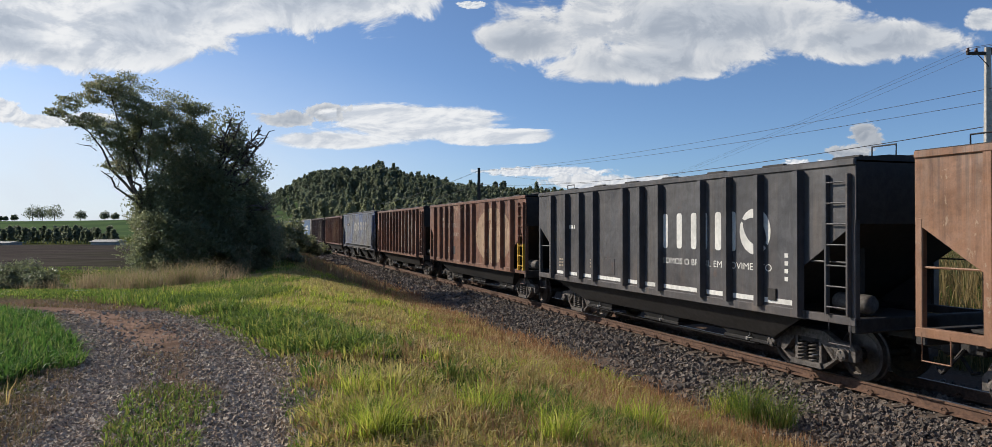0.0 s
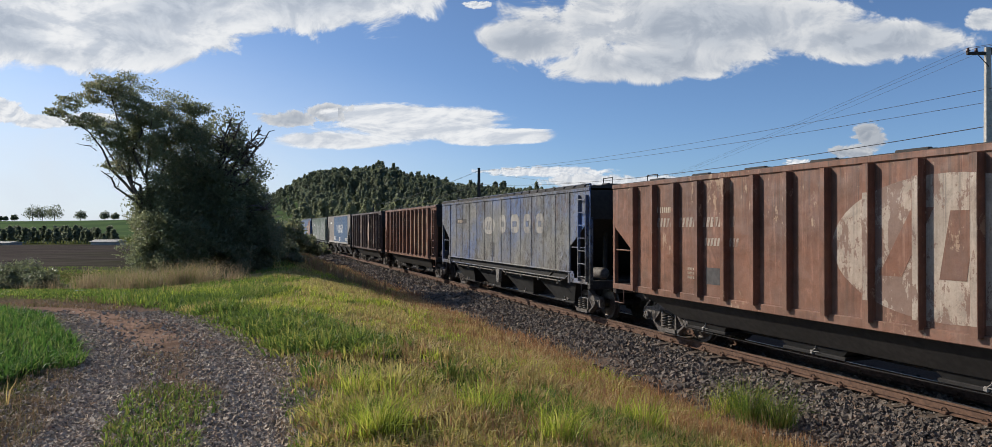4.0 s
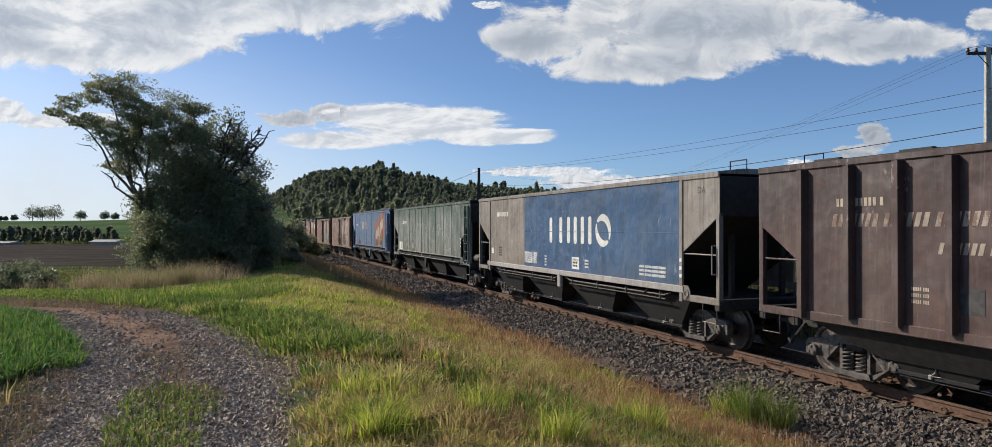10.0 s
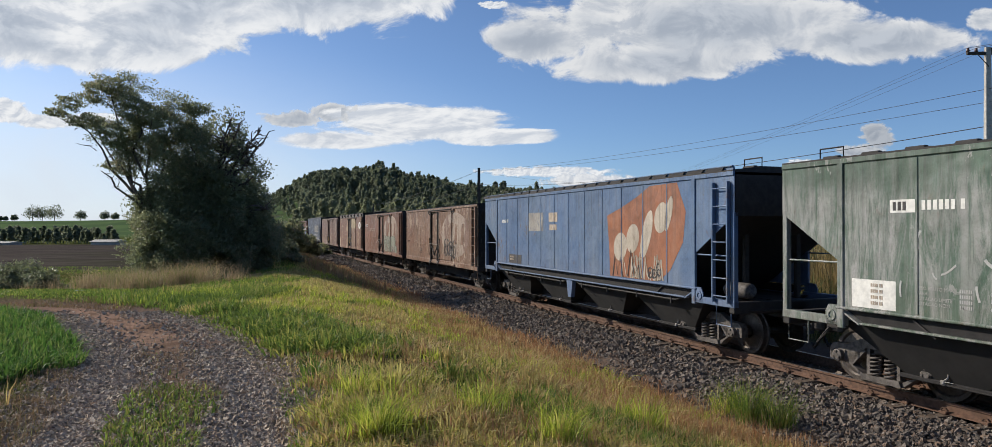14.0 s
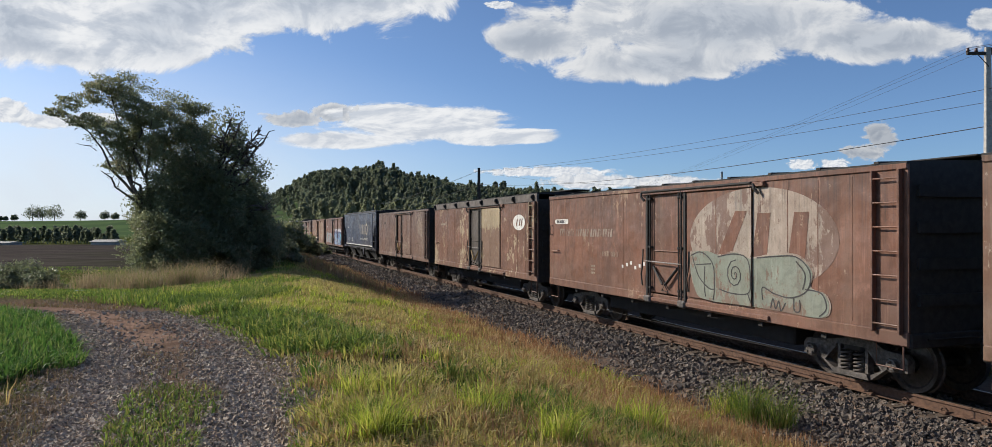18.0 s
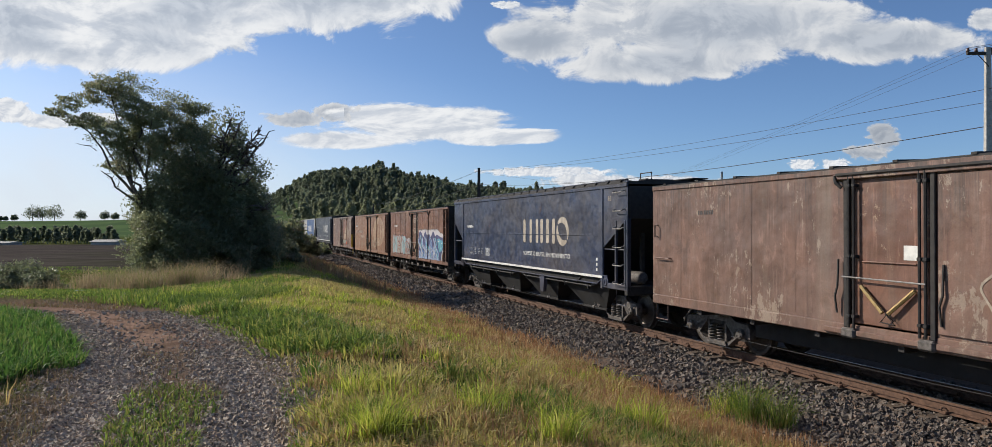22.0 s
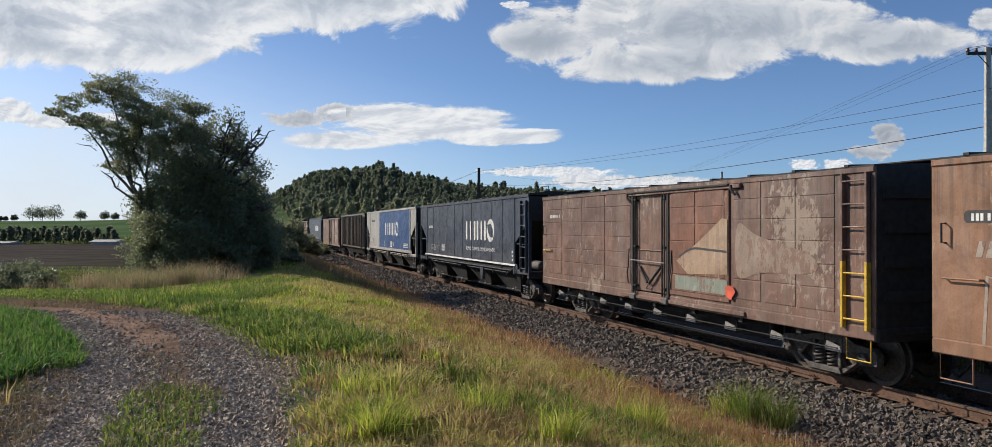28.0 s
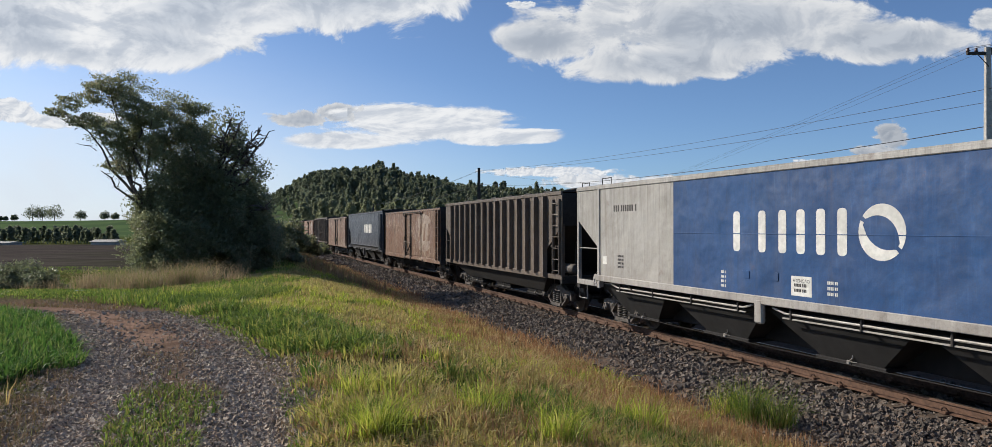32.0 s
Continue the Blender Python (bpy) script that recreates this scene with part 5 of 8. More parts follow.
    left = (side < -1.0) & (side > -2.4) & (y < 10.5) & (t + r.normal(0, .35, len(x)) > -.05)
    m = mid | edge
    tagged(blades("road_strip_grass", x[m], y[m], ground_z(x[m], y[m]), r.uniform(.03, .12, m.sum()), .0065 * (1 + .07 * y[m]), 1.0, VERGE, 7), "low grass strip between the wheel ruts", "grass", kind="stuff")
    dull &= ~((y > 10) & (r.uniform(0, 1, len(x)) < .9))
    m = left | dull | (mid & (r.uniform(0, 1, len(x)) < .35)) | ((side > .9) & (side < 1.5) & (t < .1) & (r.uniform(0, 1, len(x)) < .3))
    tagged(blades("withered_grass", x[m], y[m], ground_z(x[m], y[m]), r.uniform(.04, .15, m.sum()), .0026 * (1 + .09 * y[m]), 1.2, DRYBROWN, 8), "withered brown grass beside the farm road", "grass", kind="stuff")
    # low withered growth over the road's bend
    bx, by = r.uniform(-16, -8, 9000), r.uniform(13.5, 18.5, 9000)
    m = (np.abs(road_side(bx, by)) < 1.7) & ((road_side(bx, by) < -.5) | (by > 16)) & (fbm(bx * 1.5, by * 1.5, 57) + r.normal(0, .3, 9000) > .0)
    tagged(blades("withered_grass", bx[m], by[m], ground_z(bx[m], by[m]), r.uniform(.04, .14, m.sum()), np.full(m.sum(), .009), .8, DRYBROWN, 15), "withered low grass on the bend of the farm road", "grass", kind="stuff")
    # the crop to the left of the road
    x, y, r = scatter(95000, 5.5, 17.0, 1.5, -.98, -.30, 25)
    side = road_side(x, y)
    keep = (side < -1.0 - .8 * smooth(9.6, 7.2, y) + .25 * fbm(x, y, 52)) & (fbm(x * 2.5, y * 2.5, 53) + r.normal(0, .4, len(x)) > -.6)
    x, y = x[keep], y[keep]
    tagged(blades("green_crop", x, y, ground_z(x, y), r.uniform(.08, .25, len(x)), .0105 * (1 + .04 * y), .75, CROP, 9), "bright green young crop beside the road", "crop", kind="stuff")
    # verge and pasture on the far side of the road's bend
    x, y, r = scatter(70000, 14.5, 44, 1.4, -.80, -.12, 26)
    s, p = plan(x, y)
    side = road_side(x, y)
    keep = ((side > 1.15) | (y > 24)) & (p < 5)
    x, y, p = x[keep], y[keep], p[keep]
    t = fbm(x * .7, y * .7, 54) + r.normal(0, .25, len(x))
    lowl = x < -9.5 - .05 * (y - 16)
    h = np.where(lowl, .09, .22) * r.uniform(.5, 1.3, len(x))
    m = (t > -.2) & ((x < -6.5) & (y < 27) | (y > 30) & (p < 3))
    pale = (t > -.2) & ~m
    tagged(blades("meadow_grass", x[pale], y[pale], ground_z(x[pale], y[pale]), h[pale] * .7, .005 * (1 + .07 * y[pale]), .6, MEADOW, 20), "yellow-green meadow grass before the trees", "grass", kind="stuff")
    tagged(blades("verge_grass", x[m], y[m], ground_z(x[m], y[m]), h[m], .006 * (1 + .07 * y[m]), .55, VERGE, 10), "green verge grass before the trees", "grass", kind="stuff")
    # straw-coloured tall grass at the foot of the tree
    r = np.random.RandomState(27)
    cx, cy = r.normal(-13.2, 1.5, 150), r.normal(27.4, .9, 150)
    ca, per = r.uniform(0, 6.28, (150, 60)), 60
    d = np.abs(r.normal(0, .26, (150, per)))
    x, y = (cx[:, None] + d * np.cos(ca)).ravel(), (cy[:, None] + d * np.sin(ca)).ravel()
    tall = np.repeat(r.uniform(.25, .95, 150), per) * r.uniform(.5, 1.1, len(x))
    tagged(blades("straw_grass", x, y, ground_z(x, y), tall, np.full(len(x), .0075), .75, PALESTRAW, 11, ca.ravel()), "tall straw-coloured grass at the foot of the tree", "grass", kind="stuff")
    cx, cy = r.uniform(-12.4, -10.2, 16), r.normal(27.0, .5, 16)
    x, y = np.repeat(cx, 40) + r.normal(0, .16, 640), np.repeat(cy, 40) + r.normal(0, .16, 640)
    tagged(blades("plume_grass", x, y, ground_z(x, y), r.uniform(.6, 1.25, 640), np.full(640, .008), .7, PALESTRAW, 17, 0.2), "leaning pale plumes beside the thicket", "grass", kind="stuff")
    # shaggy brown growth between the thicket and the ballast
    s = r.uniform(30, 110, 9000)
    p = 6.4 - 2.2 * r.uniform(0, 1, 9000) ** 1.2 - .008 * s
    x, y = ALONG[0] * s + ACROSS[0] * p, ALONG[1] * s + ACROSS[1] * p
    keep = fbm(x * .5, y * .5, 56) + r.normal(0, .3, len(x)) > -.1
    x, y, s = x[keep], y[keep], s[keep]
    tagged(blades("trackside_brush", x, y, ground_z(x, y), r.uniform(.2, .7, len(x)), .014 + .0002 * s, .5, DRYBROWN, 12), "brown brush along the foot of the ballast", "brush", kind="stuff")
    # the bank beyond the track
    s = r.uniform(-14, 90, 46000)
    p = 13.3 + 9 * r.uniform(0, 1, 46000) ** 1.3
    x, y = ALONG[0] * s + ACROSS[0] * p, ALONG[1] * s + ACROSS[1] * p
    tagged(blades("bank_grass", x, y, ground_z(x, y), r.uniform(.5, 1.25, len(x)) * smooth(13, 14.5, p) + .15, .016, .3, BANKGRASS, 13), "tall yellow grass on the bank behind the track", "grass", kind="stuff")


make_grass()


def make_surroundings():
    """Thin grass and gravel round the camera stand and behind it."""
    r = np.random.RandomState(33)
    x, y = r.uniform(-16, 16, 60000), r.uniform(-14, 7, 60000)
    s, p = plan(x, y)
    side = road_side(x, y)
    keep = (np.abs(side) > 1.45) & (p < 6.9) & (np.hypot(x, y) > .8) & (fbm(x * 1.5, y * 1.5, 31) + r.normal(0, .4, len(x)) > -.4) & ~((y > 4.4) & (np.abs(x) < .62 * y))
    x, y = x[keep], y[keep]
    tagged(blades("meadow_grass", x, y, ground_z(x, y), r.uniform(.10, .38, len(x)), np.full(len(x), .008), .5, MEADOW, 34), "yellow-green meadow grass round the road", "grass", kind="stuff")
    y = r.uniform(-14, 4.6, 9000)
    x = road_middle(y) + r.choice([-1, 1], 9000) * .82 + r.normal(0, .27, 9000)
    size = r.uniform(.014, .03, 9000)
    tagged(stones("road_gravel", x, y, ground_z(x, y) + size * .1, size, ROADSTONE, .4, 35), "flat grey gravel pressed into the farm road ruts", "gravel", kind="stuff")


make_surroundings()


def tuft(x, y, count, height, width, material, seed, label):
    r = np.random.RandomState(seed)
    a, d = r.uniform(0, 6.28, count), np.abs(r.normal(0, .13, count))
    px, py = x + d * np.cos(a), y + d * np.sin(a)
    ob = blades("grass_tuft", px, py, ground_z(px, py), height * r.uniform(.55, 1.1, count), np.full(count, width), .78, material, seed, a)
    tagged(ob, label, "grass tuft", "tall tufts in the meadow")


def ray_ground(px, py, n=300):
    """The place on the ground that is seen in the direction of a sight line given by its two slopes."""
    for d in np.linspace(3, 140, 2000):
        x, y, z = d * px, d, EYE + d * (py + .0061)
        if z <= ground_z(x, y):
            return x, y
    return x, y


for k, (u, v, c, h) in enumerate(((.345, -.275, 150, .80), (.31, -.262, 60, .6), (.385, -.282, 90, .68), (.03, -.215, 16, .62), (-.02, -.265, 90, .42), (.09, -.30, 110, .45), (-.19, -.24, 110, .40), (-.16, -.29, 150, .42), (.20, -.285, 120, .5))):
    gx, gy = ray_ground(u, v)
    tuft(gx, gy, c * 2, h, .0048, VERGE if k in (0, 2) else MEADOW if k == 3 else LUSH, 60 + k, "tall fresh green grass tuft in the meadow")


# ---- trees ----
BARK = plain("grey bark", (0.11, 0.09, 0.075), .9, 0, 14, .4, .6)
FOLIAGE = leaf_material("dull dark foliage", (0.19, 0.215, 0.115), (0.28, 0.30, 0.165), (0.34, 0.31, 0.19), .16, .58, .4, .36, .7)
THICKET = leaf_material("dense shrub foliage", (0.155, 0.18, 0.10), (0.215, 0.24, 0.135), (0.26, 0.25, 0.15), .10, .56, .4, .36, .7)
WOODS = leaf_material("plantation foliage", (0.15, 0.18, 0.115), (0.20, 0.225, 0.145), (0.22, 0.24, 0.155), .2, .6, .02, .5, .5)
WOODS_LIGHT = leaf_material("light woodland foliage", (0.22, 0.245, 0.145), (0.28, 0.29, 0.175), (0.29, 0.295, 0.185), .2, .6, .03, .5, .5)


def leaf_cloud(blobs, count, size, seed, hollow=.55, gap=-1.1):
    """Leaves strewn in uneven blobs (x, y, z, rx, ry, rz); each leaf a bent quad. Returns verts, faces."""
    r = np.random.RandomState(seed)
    vol = np.array([(b[3] * b[4] * b[5]) ** .72 for b in blobs])
    pick = r.choice(len(blobs), count, p=vol / vol.sum())
    B = np.array(blobs)[pick]
    d = r.normal(size=(count, 3))
    d /= np.linalg.norm(d, axis=1)[:, None]
    rad = (hollow + (1 - hollow) * r.uniform(0, 1, count) ** .6)
    lump = 1 + .28 * np.sin(d[:, 0] * 5 + B[:, 0] * 3) * np.sin(d[:, 1] * 5 + B[:, 2]) + .22 * np.sin(d[:, 2] * 7 + B[:, 1] + d[:, 0] * 4) + r.normal(0, .07, count)
    c = B[:, :3] + d * (rad * lump)[:, None] * B[:, 3:6]
    # leaves gather into sprays, so that gaps open between them
    g = np.sin(c[:, 0] * 3.1 + 1.3 * np.sin(c[:, 2] * 2.3)) + np.sin(c[:, 1] * 2.7 + c[:, 2] * 1.1) + np.sin(c[:, 2] * 3.7 + c[:, 0] * 1.9)
    c = c[g > gap + r.normal(0, .3, count)]
    n = len(c)
    u = r.normal(size=(n, 3))
    u /= np.linalg.norm(u, axis=1)[:, None]
    w = np.cross(u, r.normal(size=(n, 3)))
    w /= np.linalg.norm(w, axis=1)[:, None]
    s = (size * r.uniform(.6, 1.4, n))[:, None]
    V = np.stack([c - u * s, c - w * s * .55 + u * s * .1, c + u * s, c + w * s * .55 + u * s * .1], 1)
    F = np.arange(n * 4).reshape(n, 4)
    return V.reshape(-1, 3), F


def branch(m, a, b, r0, r1, seed, bends=4, wob=.08):
    r = random.Random(seed)
    a, b = Vector(a), Vector(b)
    L = (b - a).length
    prev = a
    for i in range(1, bends + 1):
        k = i / bends
        p = a.lerp(b, k) + Vector((r.uniform(-1, 1), r.uniform(-1, 1), r.uniform(-.4, 1))) * wob * L * (1 if i < bends else 0)
        q0, q1 = r0 + (r1 - r0) * (k - 1 / bends), r0 + (r1 - r0) * k
        d = (p - prev).normalized()
        u = d.cross(Vector((0, 1, .3))).normalized()
        w = d.cross(u)
        ring = lambda c, rad: [c + rad * (math.cos(j * 1.0472) * u + math.sin(j * 1.0472) * w) for j in range(6)]
        m.add(ring(prev - d * q0 * .3, q0) + ring(p, q1), [(j, (j + 1) % 6, 6 + (j + 1) % 6, 6 + j) for j in range(6)] + [tuple(range(5, -1, -1)), tuple(range(6, 12))])
        prev = p
    return m


def tree(name, label, foot, trunk_to, limbs, blobs, count, leaf, material, seed, r0=.22, twigs=3, group="", gap=-1.1, tip_r=.016, reach=1.0):
    """A tapered trunk, limbs that end in the crown's blobs, twigs, and leaves."""
    ob = tagged(new(name), label, "tree" if name == "tree" else "shrub", group)
    ob.matrix_world = Matrix.Translation(foot)
    F = Vector(foot)
    top = Vector(trunk_to) - F
    part("trunk", branch(Solid(), (0, 0, -.3), top, r0, r0 * .55, seed, 5, .05), BARK, ob, "", smooth=True)
    rr = random.Random(seed)
    for i, (k, tip) in enumerate(limbs):
        tip = Vector(tip) - F
        start = top * k
        m = branch(Solid(), start, tip, r0 * .34, tip_r, seed + i, 5, .06)
        for q in range(twigs):
            a = start.lerp(tip, rr.uniform(.45, .98))
            b = a + Vector((rr.uniform(-1, 1), rr.uniform(-1, 1), rr.uniform(-.2, 1))) * rr.uniform(.4, 1.0) * reach
            branch(m, a, b, tip_r * 1.2, tip_r * .4, seed + i * 7 + q, 3, .15)
        part("limb", m, BARK, ob, "", smooth=True)
    if count:
        V, Q = leaf_cloud([(b[0] - foot[0], b[1] - foot[1], b[2] - foot[2], *b[3:]) for b in blobs], count, leaf, seed, .55, gap)
        crown = big_mesh("crown", V, Q, material, False)
        crown.parent = ob
    return ob


def at(u, v, depth):
    """A place by its sight line: u, v as seen in a picture 1568 wide, and the depth ahead."""
    return (depth * (u - 784) / 1162, depth, EYE + depth * (360 - v) / 1162)


def blob(u, v, depth, ru, rv, rd=None):
    k = depth / 1162
    return (*at(u, v, depth), ru * k, (rd or ru) * k, rv * k)


def foot_at(x, y):
    return (x, y, float(ground_z(x, y)))


def make_tree_group():
    D = 33.0
    f = foot_at(-15.0, D)
    tree("tree", "tall leaning tree with sparse airy crown and bare outer twigs", f, at(232, 330, D),
         [(1, at(190, 250, D)), (1, at(100, 178, D - .5)) , (1, at(150, 200, D + .6)), (1, at(205, 130, D)), (.9, at(275, 165, D + .5)), (1, at(240, 190, D - .8)), (.8, at(180, 235, D)), (.9, at(160, 270, D - .4)), (1, at(170, 130, D))],
         [blob(88, 177, D, 18, 7), blob(112, 162, D, 20, 12), blob(135, 192, D, 26, 12), blob(160, 148, D, 30, 20), blob(195, 135, D, 42, 16), blob(225, 172, D, 46, 30), blob(270, 200, D, 52, 42), blob(186, 212, D, 42, 28), blob(222, 232, D, 36, 30), blob(196, 258, D, 28, 20), blob(290, 250, D, 55, 50), blob(180, 260, D, 20, 10), blob(310, 172, D, 26, 9)],
         78000, .045, FOLIAGE, 71, .24, 6, '', -.75, .018)
    f = foot_at(-11.9, D + 1)
    tree("tree", "bushy dark tree with dead bare branches at its top", f, at(335, 300, D + 1),
         [(1, at(352, 215, D)), (1, at(380, 195, D)), (1, at(412, 205, D)), (1, at(405, 225, D)), (.95, at(365, 190, D + .6)), (.9, at(418, 222, D)), (.8, at(300, 230, D)), (.8, at(400, 280, D)), (.9, at(395, 250, D)), (.7, at(425, 330, D))],
         [blob(330, 250, D + 1, 62, 62), blob(375, 300, D + 1, 48, 58), blob(310, 320, D + 1, 72, 60), blob(365, 228, D + 1, 26, 26)],
         40000, .06, THICKET, 72, .2, 14, '', -.9, .03, .8)
    for i, (u, v, d, ru, rv, n) in enumerate(((274, 385, D - .6, 62, 60, 15000), (330, 375, D, 80, 75, 22000), (393, 370, D + .8, 46, 72, 15000), (236, 335, D + .3, 26, 40, 5000), (290, 310, D + .4, 60, 50, 12000), (262, 420, D - 1.2, 44, 26, 6000), (404, 405, D + 1, 24, 35, 6000))):
        x = d * (u - 784) / 1162
        fz = foot_at(x, d)
        tree("shrub", "dense dark leafy shrub in the thicket round the tree", fz, at(u, v, d), [(.6, at(u - ru * .5, v - rv * .4, d)), (.6, at(u + ru * .5, v - rv * .4, d))],
             [blob(u, v, d, ru, rv, ru * .8), blob(u - ru * .4, v + rv * .35, d, ru * .6, rv * .6), blob(u + ru * .4, v + rv * .35, d, ru * .6, rv * .6)], int(n * 2.2), .052, FOLIAGE if i in (0, 3, 5) else THICKET, 80 + i, .09, 2, "shrubs of the thicket")
    # the thicket goes on behind the tree: unseen shrubs, added for their shadow
    for i, (x, y, h) in enumerate(((-13.9, 38.5, 5.0), (-15.6, 42.5, 5.2), (-13.6, 40.5, 3.2), (-17.4, 47, 5.4), (-19.4, 52, 5.4), (-16.2, 49, 3.6))):
        f = foot_at(x, y)
        tree("shrub", "dense dark leafy shrub in the thicket round the tree", f, (x, y, f[2] + h * .5), [(.6, (x - h * .25, y, f[2] + h * .8)), (.6, (x + h * .25, y, f[2] + h * .8))],
             [(x, y, f[2] + h * .55, h * .36, h * .36, h * .44), (x + h * .2, y, f[2] + h * .3, h * .25, h * .25, h * .28)], 5000, .14, THICKET, 140 + i, .09, 1, "shrubs of the thicket")
    # shrubs between the thicket and the track, further off
    for i, (u, v, d, ru, rv, n) in enumerate(((455, 374, 56, 30, 22, 4500), (428, 385, 48, 26, 26, 4500), (478, 388, 62, 26, 14, 3500), (446, 402, 44, 30, 16, 4000), (500, 396, 72, 22, 9, 2200), (440, 366, 75, 20, 16, 3000))):
        x = d * (u - 784) / 1162
        tree("shrub", "grey-green shrub beside the railway", foot_at(x, d), at(u, v, d), [(.6, at(u - ru * .4, v - rv * .4, d)), (.6, at(u + ru * .4, v - rv * .5, d))],
             [blob(u, v, d, ru, rv), blob(u - ru * .5, v + rv * .4, d, ru * .6, rv * .6), blob(u + ru * .5, v + rv * .4, d, ru * .6, rv * .6)], n * 2, .10, FOLIAGE, 95 + i, .07, 2, "shrubs beside the track")
    # low dark bushes by the field
    for i, (u, v, d, ru, rv, n) in enumerate(((22, 444, 29, 46, 27, 9000), (66, 449, 28, 28, 19, 4600), (-40, 445, 29, 40, 24, 4000), (98, 459, 28, 16, 8, 1200))):
        x = d * (u - 784) / 1162
        tree("bush", "low dark bush at the edge of the ploughed field", foot_at(x, d), at(u, v, d), [(.5, at(u - ru * .4, v, d)), (.5, at(u + ru * .4, v, d))], [blob(u, v, d, ru, rv), blob(u, v + rv * .5, d, ru * .9, rv * .7)], n * 2, .045, THICKET, 110 + i, .05, 2, "bushes by the field")


make_tree_group()


def woods(name, label, places, heights, material, seed, leaf, per, pointed=.5):
    """Many far trees as one mesh: a stem and a ragged crown of leaf sprays each."""
    r = np.random.RandomState(seed)
    Vs, Fs, k = [], [], 0
    for (x, y), h in zip(places, heights):
        g = float(ground_z(x, y))
        n = per
        t = r.uniform(0, 1, n) ** .8
        rad = h * .245 * (1 - t) ** pointed * (.65 + .35 * np.sin(t * 9 + x)) * np.sqrt(r.uniform(.62, 1, n))
        a = r.uniform(0, 6.28, n)
        c = np.stack([x + rad * np.cos(a), y + rad * np.sin(a), g + h * (.22 + .78 * t)], -1)
        u = r.normal(size=(n, 3))
        u /= np.linalg.norm(u, axis=1)[:, None]
        w = np.cross(u, r.normal(size=(n, 3)))
        w /= np.linalg.norm(w, axis=1)[:, None]
        s = (leaf * h / 10 * r.uniform(.6, 1.4, n))[:, None]
        V = np.stack([c - u * s, c - w * s * .6, c + u * s, c + w * s * .6], 1).reshape(-1, 3)
        st = np.array([(x - .12, y, g - .5), (x + .12, y, g - .5), (x + .05, y, g + h * .8), (x - .05, y, g + h * .8)])
        V = np.vstack([V, st])
        Vs.append(V)
        Fs.append(np.arange(len(V)).reshape(-1, 4) + k)
        k += len(V)
    return tagged(big_mesh(name, np.vstack(Vs), np.vstack(Fs), material, False), label, "woods", kind="stuff")


def make_woods():
    r = np.random.RandomState(5)
    P, H = [], []
    while len(P) < 2500:
        x, y = r.uniform(-185, 95), r.uniform(300, 450)
        if x > -.35 * y and r.uniform() < .25 + .75 * smooth(330, 430, y):
            u = 784 + 1162 * x / y
            P.append((x, y)), H.append(r.uniform(6.5, 10.5) * (.35 + .65 * smooth(415, 500, u)) * (1.3 if r.uniform() < .08 and u > 590 else 1))
    for u, h in ((599, 14), (596, 12.5), (604, 12), (622, 13.5), (619, 11), (650, 11), (678, 12)):
        P.append((424 * (u - 784) / 1162, 424)), H.append(h)
    woods("plantation_woods", "dark tree plantation covering the hill", P, H, WOODS, 6, .78, 135, .42)
    P, H = [], []
    for i in range(105):
        y = r.uniform(150, 290)
        P.append((y * (r.uniform(465, 700) - 784) / 1162, y)), H.append(r.uniform(4.5, 8.5) * (1.0 + .3 * smooth(200, 290, y)))
    woods("mixed_woods", "lighter mixed trees at the foot of the hill", P, H, WOODS_LIGHT, 7, .55, 420, .30)
    # hedge below the hill field
    P = [(y * (u - 784) / 1162, y) for u, y in zip(np.linspace(-40, 185, 74) + r.uniform(-2, 2, 74), r.uniform(108, 122, 74))]
    woods("hedge", "dark hedge of low trees behind the ploughed field", P, r.uniform(1.5, 2.7, 74), WOODS, 8, 1.3, 170, .3)
    # lone trees on the skyline
    for i, (u, h, d) in enumerate(((52, 9.2, 410), (67, 8.6, 412), (86, 9.2, 405), (128, 6.2, 415), (166, 5.4, 410), (182, 4.4, 405), (23, 3.6, 410), (9, 2.6, 410), (1, 2.6, 410))):
        x = d * (u - 784) / 1162
        f = foot_at(x, d)
        tree("tree", "lone tree on the far hilltop", f, (x, d, f[2] + h * .5), [(.8, (x - h * .25, d, f[2] + h * .7)), (.8, (x + h * .25, d, f[2] + h * .75))],
             [(x, d, f[2] + h * .58, h * .40, h * .40, h * .36), (x - h * .22, d, f[2] + h * .42, h * .30, h * .30, h * .28), (x + h * .24, d, f[2] + h * .45, h * .28, h * .28, h * .28)], 1500, .32, WOODS, 120 + i, h * .03, 1, "lone trees on the hilltop")


make_woods()


# ---- clouds, far off, drifting ----
CLOUDS = []


